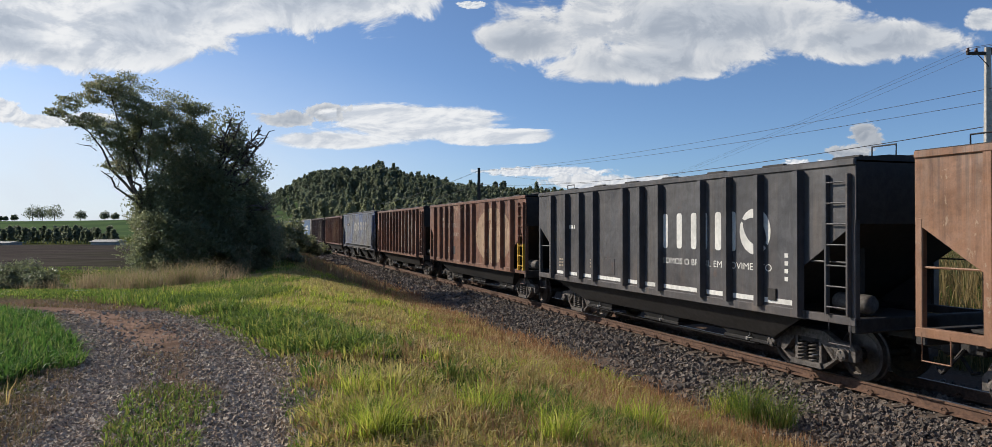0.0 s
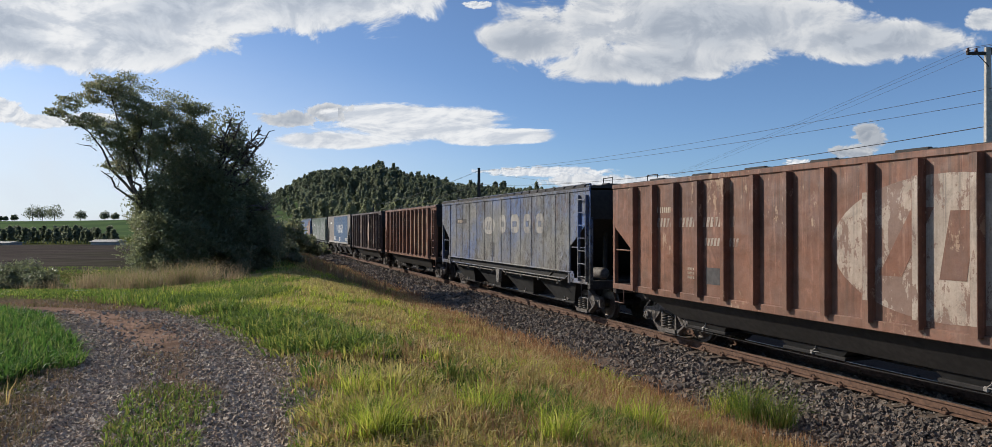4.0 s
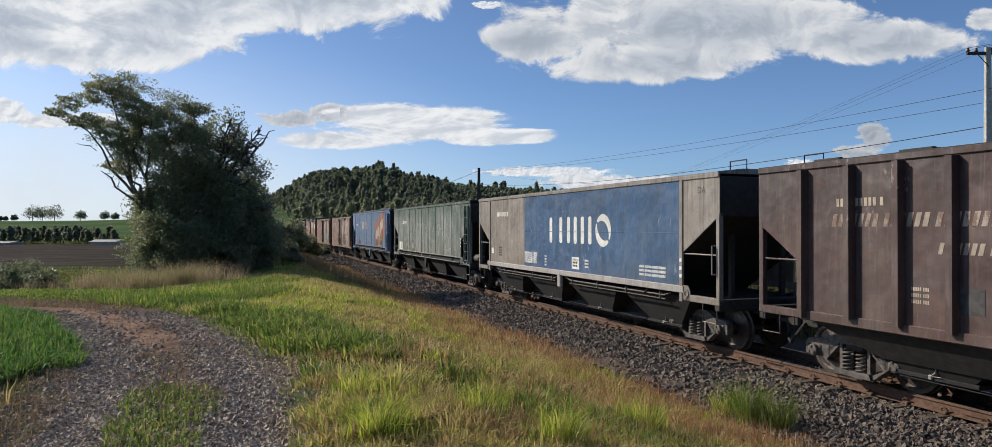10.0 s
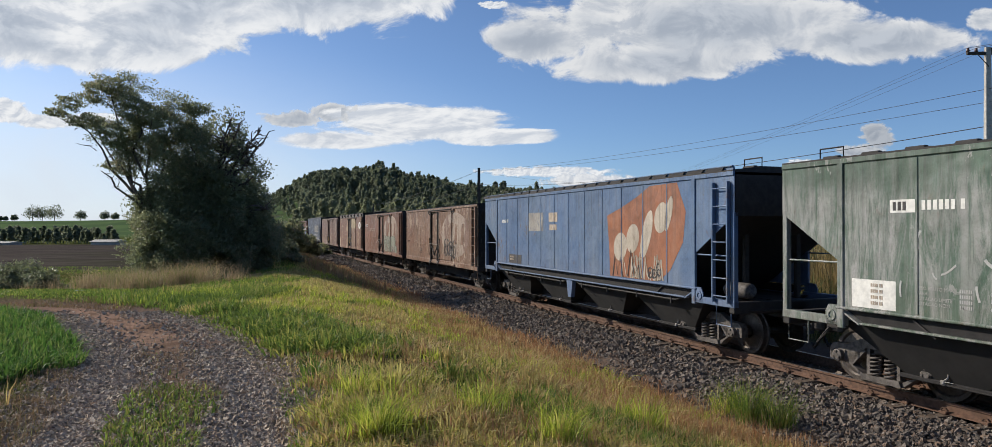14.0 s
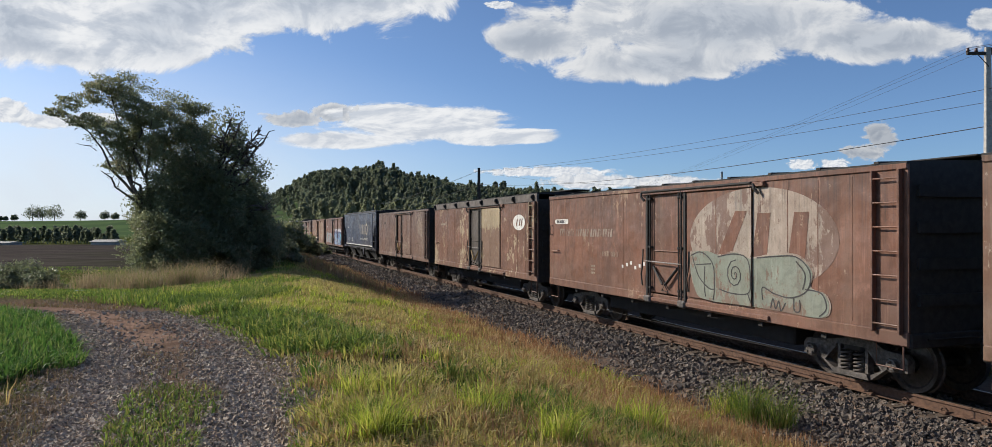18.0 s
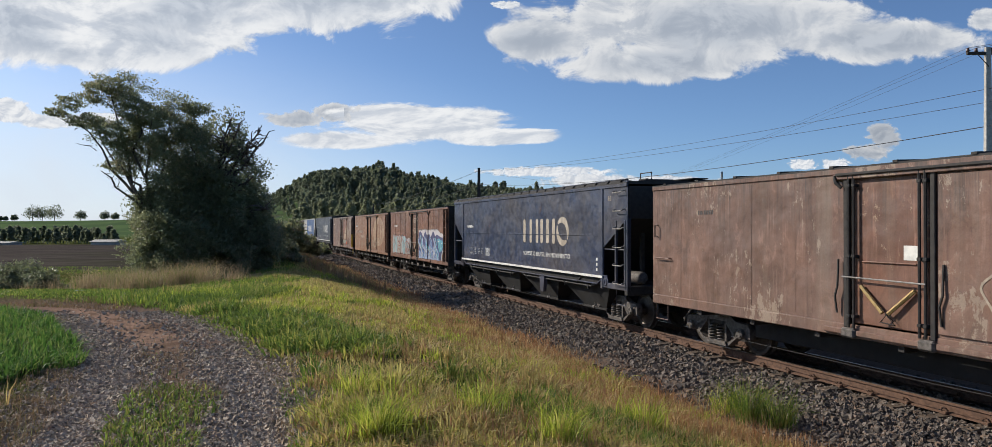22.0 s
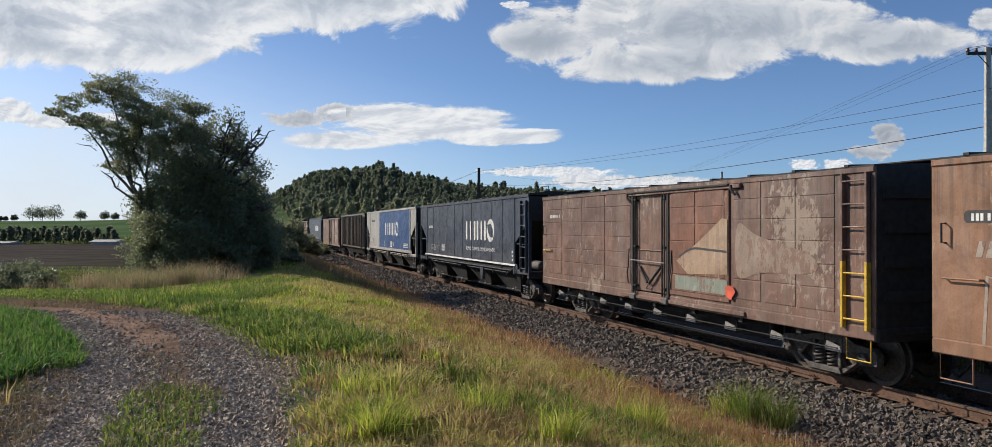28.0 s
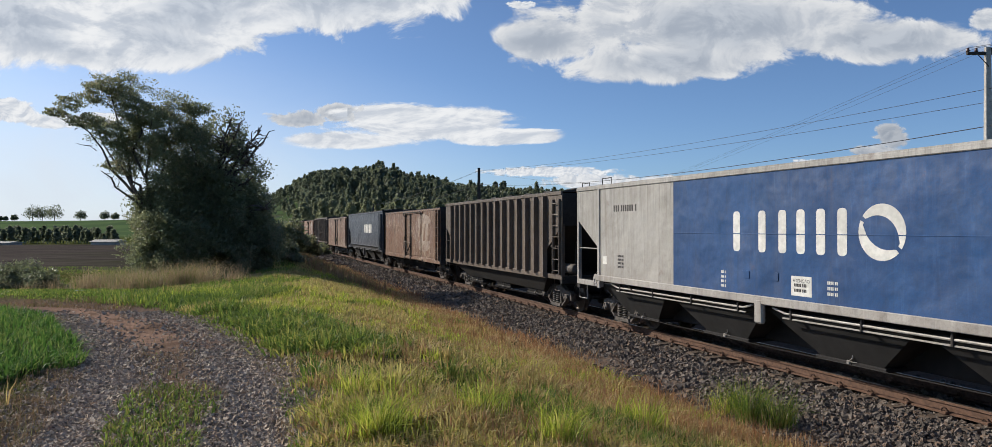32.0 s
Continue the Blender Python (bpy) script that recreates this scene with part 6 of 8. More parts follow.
def cloud(label, u, v, wide, high, lobes, drift, seed, scale=3.0, thin=0.0, grey=.35, rag=1.0, far=3900.0, glow=.95, stretch=1.0):
    """A far cloud sheet: lobes (x, z, rx, rz) in its own half-sizes shape it, noise frays it."""
    n = Nodes("cloud vapour")
    k = far / 1162
    W, H = wide * k / 2, high * k / 2
    v0 = n.coords((1 / W, 0, 1 / H))
    mask = None
    for cx, cz, rx, rz in lobes:
        mp = n.add("ShaderNodeMapping")
        n.put(v0, mp.inputs["Vector"])
        n.put((-cx / rx, 0.0, -cz / rz), mp.inputs["Location"])
        n.put((1 / rx, 0.0, 1 / rz), mp.inputs["Scale"])
        ln = n.add("ShaderNodeVectorMath", operation="LENGTH")
        n.put(mp.outputs[0], ln.inputs[0])
        one = n.math("SUBTRACT", 1.0, ln.outputs["Value"])
        mask = one if mask is None else n.math("SMOOTH_MAX", mask, one, .25)
    m = n.coords((stretch / H, 0, 1.5 / H), shift=(seed * 3.7, 0, seed * 1.9))
    a = n.noise(m, scale * .55, 12, .62, .5)
    m2 = n.coords((stretch / H, 0, 1.5 / H), shift=(seed * 3.7 - .10, 0, seed * 1.9 + .16))
    b = n.noise(m2, scale * .55, 12, .62, .5)
    fold = n.noise(n.coords((.6 * stretch / H, 0, 1.1 / H), shift=(seed * 1.3, 0, seed * 4.9)), scale * .4, 5, .55, .5)
    body = n.math("ADD", n.math("MULTIPLY", mask, 1.0), n.math("MULTIPLY", n.math("SUBTRACT", a, .5), 1.65 * rag))
    # fade before the sheet's own rim
    ex = n.math("ABSOLUTE", n.axis(v0, 0))
    ez = n.math("ABSOLUTE", n.axis(v0, 2))
    rim = n.math("MULTIPLY", n.ramp(ex, 1.0, .9), n.ramp(ez, 1.0, .86))
    alpha = n.math("MULTIPLY", n.ramp(body, .03 + thin, .24 + thin * 1.5), rim)
    # sunlit and shaded folds are painted into the sheet's glow colour
    lit = n.ramp(n.math("SUBTRACT", a, b), -.13, .11)
    deep = n.math("MULTIPLY", n.ramp(body, .22, .75), n.ramp(fold, .60 - .22 * grey, .74 - .22 * grey))
    col = n.mix(lit, (0.60, 0.65, 0.73), (0.90, 0.915, 0.935))
    col = n.mix(n.math("MULTIPLY", deep, .82), col, n.mix(lit, (0.42, 0.48, 0.575), (0.56, 0.62, 0.71)))
    em = n.add("ShaderNodeEmission")
    n.put(col, em.inputs[0])
    n.put(glow, em.inputs[1])
    tr = n.add("ShaderNodeBsdfTransparent")
    mx = n.add("ShaderNodeMixShader")
    n.put(alpha, mx.inputs[0])
    n.put(tr.outputs[0], mx.inputs[1])
    n.put(em.outputs[0], mx.inputs[2])
    n.put(mx.outputs[0], n.out.inputs[0])
    gx = np.linspace(-W, W, 9)
    V = [(x, 60 * (1 - (x / W) ** 2), z) for z in (-H, H) for x in gx]
    ob = big_mesh("cloud", np.array(V), np.array([(i, i + 1, i + 10, i + 9) for i in range(8)]), n.mat)
    tagged(ob, label, "cloud", "clouds in the sky", "structure")
    ob.visible_shadow = False
    x, y, z = at(u, v, far)
    CLOUDS.append((ob, Vector((x, y, z)), drift * k))
    ob.location = (x, y, z)


cloud("broad grey-folded cloud with bright white rims", 255, 22, 1060, 270, [(-.50, .02, .62, .74), (-.05, .18, .6, .60), (.42, .30, .48, .56), (-.30, -.30, .55, .36)], 45, 1.0, 2.4, .0, 1.15, .85)
cloud("long white cumulus cloud with a flat ragged base", 1150, 50, 860, 236, [(-.14, .15, .72, .66), (-.30, -.38, .42, .34), (-.72, -.12, .24, .36), (.52, -.10, .46, .34)], 28, 2.0, 2.3, .02, 1.25, .8, 3900.0, .84)
cloud("thin lens-shaped white cloud", 650, 196, 470, 108, [(.0, .1, .72, .62), (-.5, -.45, .45, .3), (.55, -.35, .5, .28)], 16, 3.3, 2.0, .0, .1, .75, 3900.0, .95, .45)
cloud("small grey cloud tuft", 480, 182, 190, 76, [(-.3, -.1, .6, .4), (.35, .2, .45, .5)], 18, 4.1, 1.8, .06, 1.6, 1.1, 3900.0, .78)
cloud("small puffy cloud at the sky's edge", 60, 180, 260, 80, [(-.6, .2, .4, .6), (.05, -.2, .6, .35), (.6, -.1, .35, .25)], 20, 5.2, 1.8, .03, .1, .9)
cloud("small faint puff of cloud", 1366, 222, 130, 84, [(.15, .2, .5, .7), (-.25, -.35, .7, .5)], 40, 6.4, 2.0, .20, .9, 1.5, 3900.0, .70)
cloud("low bank of small white clouds", 990, 285, 420, 62, [(-.3, .0, .5, .5), (.3, -.1, .5, .5)], 8, 7.7, 1.8, .08, .1, .8, 3900.0, .9)
cloud("low white puffs over the horizon", 1290, 258, 150, 36, [(-.3, .0, .4, .6), (.4, .0, .35, .6)], 12, 8.3, 1.8, .05, .1, .9)
cloud("wispy cloud fragment", 1550, 30, 100, 100, [(.3, .1, .7, .5)], 8, 9.1, 1.6, .08, .6, .9, 3900.0, .85)
cloud("thin veil of haze cloud low in the sky", 860, 270, 300, 44, [(0, 0, .9, .5)], 8, 10.5, 2.0, .14, .1, .8)
cloud("small cloud fragment high up", 745, 2, 80, 26, [(0, 0, .7, .6)], 80, 11.3, 1.8, .05, .2, .8)


def veil(label, u, v, wide, high, strength, color, far=4200.0):
    """A thin glowing sheet, even and soft, added to paint pale haze towards the sun."""
    n = Nodes("haze cloud vapour")
    k = far / 1162
    W, H = wide * k / 2, high * k / 2
    v0 = n.coords((1 / W, 0, 1 / H))
    ln = n.add("ShaderNodeVectorMath", operation="LENGTH")
    n.put(v0, ln.inputs[0])
    soft = n.ramp(ln.outputs["Value"], 1.0, .0, 0.0, strength)
    wisp = n.noise(n.coords((2 / W, 0, 5 / W)), 2.0, 6, .6, .6)
    alpha = n.math("MULTIPLY", soft, n.ramp(wisp, .25, .75, .8, 1.1))
    em, tr, mx = n.add("ShaderNodeEmission"), n.add("ShaderNodeBsdfTransparent"), n.add("ShaderNodeMixShader")
    n.put(color, em.inputs[0])
    n.put(alpha, mx.inputs[0])
    n.put(tr.outputs[0], mx.inputs[1])
    n.put(em.outputs[0], mx.inputs[2])
    n.put(mx.outputs[0], n.out.inputs[0])
    ob = big_mesh("cloud", np.array([(-W, 0, -H), (W, 0, -H), (W, 0, H), (-W, 0, H)]), np.array([(0, 1, 2, 3)]), n.mat)
    tagged(ob, label, "cloud", "clouds in the sky", "structure")
    ob.visible_shadow = False
    ob.location = at(u, v, far)


# added sheet, stands in for the sun's glow low in the left sky
veil("wide thin veil of pale haze cloud", 40, 330, 1900, 640, .92, (0.70, 0.765, 0.85))


# ---- power line ----
CONCRETE = plain("pale concrete", (0.46, 0.43, 0.39), .85, 0, 8, .2, .3)
POLE_WOOD = plain("dark treated pole", (0.055, 0.045, 0.04), .85, 0, 8, .3, .4)
WIRE = plain("dark cable sheath", (0.03, 0.03, 0.035), .6, 0, 10, .2, .1)
PORCELAIN = plain("brown porcelain", (0.10, 0.05, 0.035), .25, 0, 10, .2, .05)


def utility_pole(label, x, y, top, mat, arm=0.0, r0=.16, arm_z=.25):
    g = float(ground_z(x, y))
    ob = tagged(new("utility_pole"), label, "utility pole", "poles of the power line")
    ob.matrix_world = Matrix.Translation((x, y, g))
    h = top - g
    part("shaft", Solid().add([(a * r0 * k, b * r0 * k, z) for k, z in ((1, -.5), (.62, h)) for a, b in ((-1, -.7), (1, -.7), (1, .7), (-1, .7))],
                              [(3, 2, 1, 0), (4, 5, 6, 7), (0, 1, 5, 4), (1, 2, 6, 5), (2, 3, 7, 6), (3, 0, 4, 7)]), mat, ob)
    if arm:
        part("crossarm", Solid().soft(-arm, arm * .35, -.06, .06, h - arm_z - .06, h - arm_z + .06, .01), POLE_WOOD, ob, "timber crossarm")
        for q in (-.95, -.55, .2):
            part("insulator", Solid().lathe([(0, 0), (.05, 0), (.075, .05), (.05, .08), (.065, .12), (.035, .16), (0, .17)], 10, (arm * q, 0, h - arm_z + .06), 2), PORCELAIN, ob, "", smooth=True)
        part("arm_brace", Solid().rod([(0, -.08, h - arm_z - .55), (-arm * .55, -.08, h - arm_z - .05)], .02, 5), STEEL_CAST, ob)
    return ob


A = at(1562, 74, 30)
utility_pole("pale concrete utility pole with a timber crossarm", A[0], A[1], A[2], CONCRETE, .85)
B = at(757, 265, 93)
utility_pole("dark wooden utility pole beyond the railway", B[0], B[1], B[2], POLE_WOOD, 0, .26)
C = at(905, 318, 200)
utility_pole("distant wooden utility pole behind the train", C[0], C[1], C[2], POLE_WOOD, .9, .2)
Dp = at(590, 322, 158)
utility_pole("distant dark pole before the wooded hill", Dp[0], Dp[1], Dp[2], POLE_WOOD, 0, .2)
E = at(1141, 271, 45)
utility_pole("thin grey post behind the railway", E[0], E[1], E[2], CONCRETE, 0, .09)


def wire(a, b, sag, r):
    a, b = Vector(a), Vector(b)
    pts = [a.lerp(b, k) - Vector((0, 0, sag * 4 * k * (1 - k))) for k in np.linspace(0, 1, 17)]
    tagged(part("overhead_wire", Solid().rod(pts, r, 5), WIRE), "dark overhead wire strung between poles", "wire", "wires of the power line")


def beyond(p, q, k):
    return tuple(p[i] + (q[i] - p[i]) * k for i in range(3))


for v, vb, sag, r in ((140, 269, .55, .011), (161, 270, .55, .011), (199, 291, .9, .019)):
    wire(at(757, vb, 93), at(1562, v, 30), sag, r)
    wire(at(1562, v, 30), at(1900, v - 70, 22), .1, r)
    wire(at(757, vb, 93), at(590, 324 + (vb - 269) * .5, 158), .5, r * 1.3)
for q in (-.8, -.45, .15):
    wire((A[0] + q, A[1], A[2] - .02), (C[0] + q, C[1], C[2] - .1), 1.6, .006)
    wire((A[0] + q, A[1], A[2] - .02), at(1640 + q * 20, 55, 26), .05, .009)
wire(at(757, 271, 93), at(1040, 293, 60), .4, .011)


# ---- at the edge of the field ----
def shed(label, u, v, depth, wide, high):
    x, y, z = at(u, v, depth)
    g = float(ground_z(x, y))
    ob = tagged(new("shed"), label, "shed", "low sheds by the field")
    ob.matrix_world = Matrix.Translation((x, y, g))
    part("wall", Solid().box(-wide / 2, wide / 2, -1.5, 1.5, -.2, high * .6), CONCRETE, ob)
    part("roof", Solid().prism([(-1.8, high * .6), (1.8, high * .6), (0, high)], 0, -wide / 2 - .2, wide / 2 + .2), CONCRETE, ob, "pale roof")


shed("low white-roofed shed behind the ploughed field", 172, 386, 104, 3.4, .75)
shed("long low pale shed behind the ploughed field", 8, 388, 104, 3.0, .5)


def puddle():
    n = Nodes("still water")
    n.finish((0.03, 0.035, 0.04), .05, 0, n.bump(n.noise(n.coords(), 6, 2), .03, .01))
    x, y = ray_ground((123 - 784) / 1162, -(461 - 353) / 1162)
    z = float(ground_z(x, y)) + .03
    r = random.Random(3)
    pts = [((.17 + .05 * r.random()) * math.cos(a), (.30 + .12 * r.random()) * math.sin(a)) for a in np.linspace(0, 6.283, 26, endpoint=False)]
    tagged(part("water", Solid().prism(pts, 2, -.02, 0), n.mat, None, "", Matrix.Translation((x, y, z))), "small puddle reflecting the sky in the grass", "water", kind="structure")


puddle()


# ---- painted marks on the wagons; local +x runs to the train's tail ----
FACE = 1.4005
SPRAY_GREEN = paint("washed pale green spray paint", (0.29, 0.325, 0.26), (0.24, 0.26, 0.20), .2, .5, .62, (0.20, 0.12, 0.085), seed=25, chip_scale=4)
SCRAPE = paint("scraped chalky paint", (0.50, 0.49, 0.47), (0.42, 0.41, 0.39), .1, .3, .5, (0.20, 0.22, 0.19), seed=31, chip_scale=8, band=.3)
SPRAY_SILVER = plain("silver spray paint", (0.50, 0.50, 0.50), .6, 0, 6, .2, .05)
SPRAY_RED = plain("dull red spray paint", (0.32, 0.075, 0.055), .8, 0, 6, .25, .05)
SPRAY_VIOLET = plain("dark violet spray paint", (0.06, 0.05, 0.13), .7, 0, 6, .2, .05)
SPRAY_TEAL = plain("grey-teal spray paint", (0.24, 0.34, 0.36), .7, 0, 6, .25, .05)
SPRAY_ORANGE = plain("bright orange-red paint", (0.62, 0.10, 0.05), .8, 0, 6, .2, .05)
SHIELD = paint("weathered orange sign paint", (0.36, 0.13, 0.055), (0.28, 0.10, 0.05), .3, .3, .1, (0.12, 0.07, 0.05), seed=20)
SIGN_CREAM = paint("weathered cream sign paint", (0.58, 0.50, 0.40), (0.50, 0.42, 0.33), .2, .3, .2, (0.25, 0.12, 0.08), seed=21)
EMBLEM_FAINT = paint("almost worn-off pale paint", (0.33, 0.24, 0.175), (0.27, 0.18, 0.13), .2, .4, 1.1, (0.19, 0.10, 0.068), seed=24, chip_scale=5)
GHOST = paint("ghost cream lettering", (0.42, 0.385, 0.34), (0.33, 0.31, 0.285), .2, .4, .78, (0.13, 0.145, 0.18), seed=22, chip_scale=8, band=.3, mottle=.4)


def flat(w, name, outline, mat, y=FACE, thick=.003, label=""):
    """A painted patch: outline of (x, z) on the wagon's near side."""
    return part(name, Solid().prism(outline, 1, y, y + thick), mat, w, label)


def clip(outline, edge, keep_above):
    """The piece of an outline on one side of an upright line."""
    out = []
    for (xa, za), (xb, zb) in zip(outline, outline[1:] + outline[:1]):
        ina, inb = (xa > edge) == keep_above, (xb > edge) == keep_above
        if ina:
            out.append((xa, za))
        if ina != inb:
            k = (edge - xa) / (xb - xa)
            out.append((edge, za + k * (zb - za)))
    return out


LEAF = 1.4355


def over_door(w, name, outline, mat, lift=0.0, label="", leaf=LEAF, wall=FACE):
    """A painted patch that runs over the slid door leaf and on along the wall."""
    for above, y in ((True, leaf), (False, wall)):
        piece = clip(outline, EDGES[w], above)
        if len(piece) > 2:
            flat(w, name, piece, mat, y + lift, label=label)


def oval(cx, cz, rx, rz, n=36, tilt=0.0):
    c, s = math.cos(tilt), math.sin(tilt)
    pts = [(rx * math.cos(a), rz * math.sin(a)) for a in np.linspace(0, 2 * math.pi, n, endpoint=False)]
    return [(cx + x * c - z * s, cz + x * s + z * c) for x, z in pts]


def rect(x0, x1, z0, z1):
    return [(x0, z0), (x1, z0), (x1, z1), (x0, z1)]


def pill(x0, x1, z0, z1):
    r = min(abs(x1 - x0), abs(z1 - z0)) * .35
    a, b, c, d = min(x0, x1), max(x0, x1), min(z0, z1), max(z0, z1)
    out = []
    for cx, cz, q in ((b - r, d - r, 0), (a + r, d - r, 1), (a + r, c + r, 2), (b - r, c + r, 3)):
        out += [(cx + r * math.cos(t), cz + r * math.sin(t)) for t in np.linspace(q * math.pi / 2, (q + 1) * math.pi / 2, 4)]
    return out


def dashes(w, x, z, h, groups, mat, y=FACE, gap=.35, lean=0.0):
    """Unreadable writing: a row of small plain bars from x towards the train's head."""
    m = Solid()
    for g in groups:
        for k in range(g):
            m.prism([(x - h * .42, z), (x, z), (x - lean * h, z + h), (x - (.42 + lean) * h, z + h)], 1, y, y + .003)
            x -= h * .66
        x -= h * gap
    return tagged(part("marking", m, mat, w, "small stencilled marking"), kind="stuff")


def ring(w, cx, cz, r, mat, y=FACE):
    """A round emblem: two crescent blades round an open middle."""
    for a0, a1 in ((math.radians(35), math.radians(215)), (math.radians(225), math.radians(385))):
        ts = np.linspace(0, 1, 22)
        ang = a0 + (a1 - a0) * ts
        wid = .16 + .30 * np.sin(math.pi * np.clip(ts * 1.05, 0, 1)) ** .7
        out = [(cx + r * math.cos(a), cz + r * math.sin(a)) for a in ang]
        inn = [(cx + r * (1 - q) * math.cos(a), cz + r * (1 - q) * math.sin(a)) for a, q in zip(ang, wid)]
        m = Solid().prism(out + inn[::-1], 1, y, y + .003)
        part("emblem_blade", m, mat, w, "curved emblem blade")


def big_sign(w, x, z, mat, tight=False):
    """The large painted sign, as plain upright bars and a round emblem."""
    h = .72
    o = (0, .52, 1.37, 2.93) if tight else (0, .68, 1.60, 3.265)
    for x0, n, pitch in ((x - o[0], 1, 0), (x - o[1], 2, .50), (x - o[2], 3, .43)):
        for k in range(n):
            part("sign_bar", Solid().prism(pill(x0 - k * pitch, x0 - k * pitch - .185, z, z + h), 1, FACE, FACE + .003), mat, w, "thick painted bar")
    ring(w, x - o[3], z + h / 2, .405, mat)


def words(w, text, x, z, h, length, mat, y=FACE):
    cu = bpy.data.curves.new("words", "FONT")
    cu.body, cu.size = text, h / .69
    tmp = bpy.data.objects.new("words", cu)
    scene.collection.objects.link(tmp)
    me = bpy.data.meshes.new_from_object(tmp)
    bpy.data.objects.remove(tmp)
    me.materials.clear()
    me.materials.append(None)
    xs = [v.co.x for v in me.vertices]
    k = length / (max(xs) - min(xs)) if length else 1
    for v in me.vertices:
        v.co.x *= k
    return tagged(part("lettering", me, mat, w, "small white stencilled words", pose(x, y + .002, z, 90, 0, 180)), kind="stuff")


def oval_emblem(w, cx, cz, rx, rz, mat, bar_mat, ribs=(), door=False, rib_y=1.5305, cut=None):
    """A big faded oval with three leaning bars."""
    out = oval(cx, cz, rx, rz, 48)
    if cut:
        out = [(max(px, cut), pz) for px, pz in out]
    lay = over_door if door else (lambda w_, name, o, m, lift=0.0, label="": flat(w_, name, o, m, FACE + lift, label=label))
    lay(w, "emblem", out, mat, 0.0, "large faded oval emblem")
    for a, lean, top in ((.45, -.55, .55), (-.05, -.12, .5), (-.52, -.12, .5)):
        x0 = cx + a * rx
        lay(w, "emblem_bar", [(x0 + .19, cz - .42 * rz), (x0 - .19, cz - .42 * rz), (x0 - .19 + lean * .9, cz + top * rz), (x0 + .14 + lean * .9, cz + top * rz)], bar_mat, .004, "leaning dark bar")
    for x in ribs:
        k = (x - cx) / rx
        if abs(k) < .93:
            d = rz * math.sqrt(1 - k * k)
            flat(w, "emblem", rect(x - .043, x + .043, cz - d, cz + d), mat, rib_y)


def squiggle(w, pts, r, mat, y=FACE):
    """A sprayed or chalked line."""
    edge = EDGES.get(w, -99.0)
    if 1.43 < y < 1.48 and sum(p[0] for p in pts) / len(pts) < edge:
        y -= .035
        pts = [(min(px, edge - r), pz) for px, pz in pts]
    left, right = [], []
    for i, (x, z) in enumerate(pts):
        (xa, za), (xb, zb) = pts[max(i - 1, 0)], pts[min(i + 1, len(pts) - 1)]
        d = Vector((xb - xa, zb - za))
        n = Vector((-d.y, d.x)).normalized() * r if d.length > 1e-6 else Vector((r, 0))
        left.append((x + n.x, z + n.y)), right.append((x - n.x, z - n.y))
    k = len(pts)
    verts = [(x, y, z) for x, z in left + right] + [(x, y + .003, z) for x, z in left + right]
    faces = []
    for i in range(k - 1):
        a, b = i, i + 1
        faces += [(a, b, k + b, k + a), (2 * k + a, 3 * k + a, 3 * k + b, 2 * k + b), (a, 2 * k + a, 2 * k + b, b), (k + a, k + b, 3 * k + b, 3 * k + a)]
    faces += [(0, k, 3 * k, 2 * k), (k - 1, 3 * k - 1, 4 * k - 1, 2 * k - 1)]
    m = Solid().add(verts, faces)
    return part("sprayed_line", m, mat, w, "sprayed line")


def squiggle_at(w, pts, r, mat, y):
    """A sprayed line exactly at the depth y."""
    return squiggle(w, pts, r, mat, y if not 1.43 < y < 1.48 or sum(p[0] for p in pts) / len(pts) > EDGES[w] else y + .035)


def loop(cx, cz, rx, rz, a0=0, a1=360, n=22, wob=.08, seed=0):
    r = random.Random(seed)
    ph = r.uniform(0, 6)
    return [(cx + rx * (1 + wob * math.sin(3 * a + ph)) * math.cos(a), cz + rz * (1 + wob * math.sin(2 * a + ph)) * math.sin(a)) for a in np.linspace(radians(a0), radians(a1), n)]


def scrawl(w, x0, x1, z0, z1, n, r, mat, seed, y=FACE):
    """A row of loose outlined shapes, like a tag."""
    rr = random.Random(seed)
    step = (x1 - x0) / n
    for k in range(n):
        cx, cz = x0 + step * (k + .5), (z0 + z1) / 2 + rr.uniform(-.05, .05)
        squiggle(w, loop(cx, cz, step * .55, (z1 - z0) * .5 * rr.uniform(.8, 1.05), rr.uniform(0, 90), rr.uniform(330, 440), 24, .16, seed + k), r, mat, y)
        squiggle(w, loop(cx, cz - .05, step * .25, (z1 - z0) * .24, 30, rr.uniform(230, 330), 14, .2, seed + k + 50), r * .8, mat, y)


def rounded(pts, closed=True, n=5):
    """A smooth line through a few points."""
    out, k = [], len(pts)
    for i in range(k if closed else k - 1):
        p0, p1, p2, p3 = (pts[(i + q) % k] if closed else pts[min(max(i + q, 0), k - 1)] for q in (-1, 0, 1, 2))
        for t in np.linspace(0, 1, n, endpoint=False):
            out.append(tuple(.5 * (2 * b + (c - a) * t + (2 * a - 5 * b + 4 * c - d) * t * t + (3 * b - a - 3 * c + d) * t ** 3) for a, b, c, d in zip(p0, p1, p2, p3)))
    return out + ([] if closed else [tuple(pts[-1])])


def split_line(w, pts, r, mat, leaf, wall):
    """A sprayed line that runs over the slid door leaf and on along the wall."""
    run, on = [], None
    for p in pts + [None]:
        side = None if p is None else p[0] > EDGES[w]
        if run and side != on:
            if len(run) > 1:
                m = [(max(q[0], EDGES[w] + r), q[1]) for q in run] if on else [(min(q[0], EDGES[w] - r), q[1]) for q in run]
                squiggle_at(w, m, r, mat, leaf if on else wall)
            run = []
        on = side
        run.append(p)


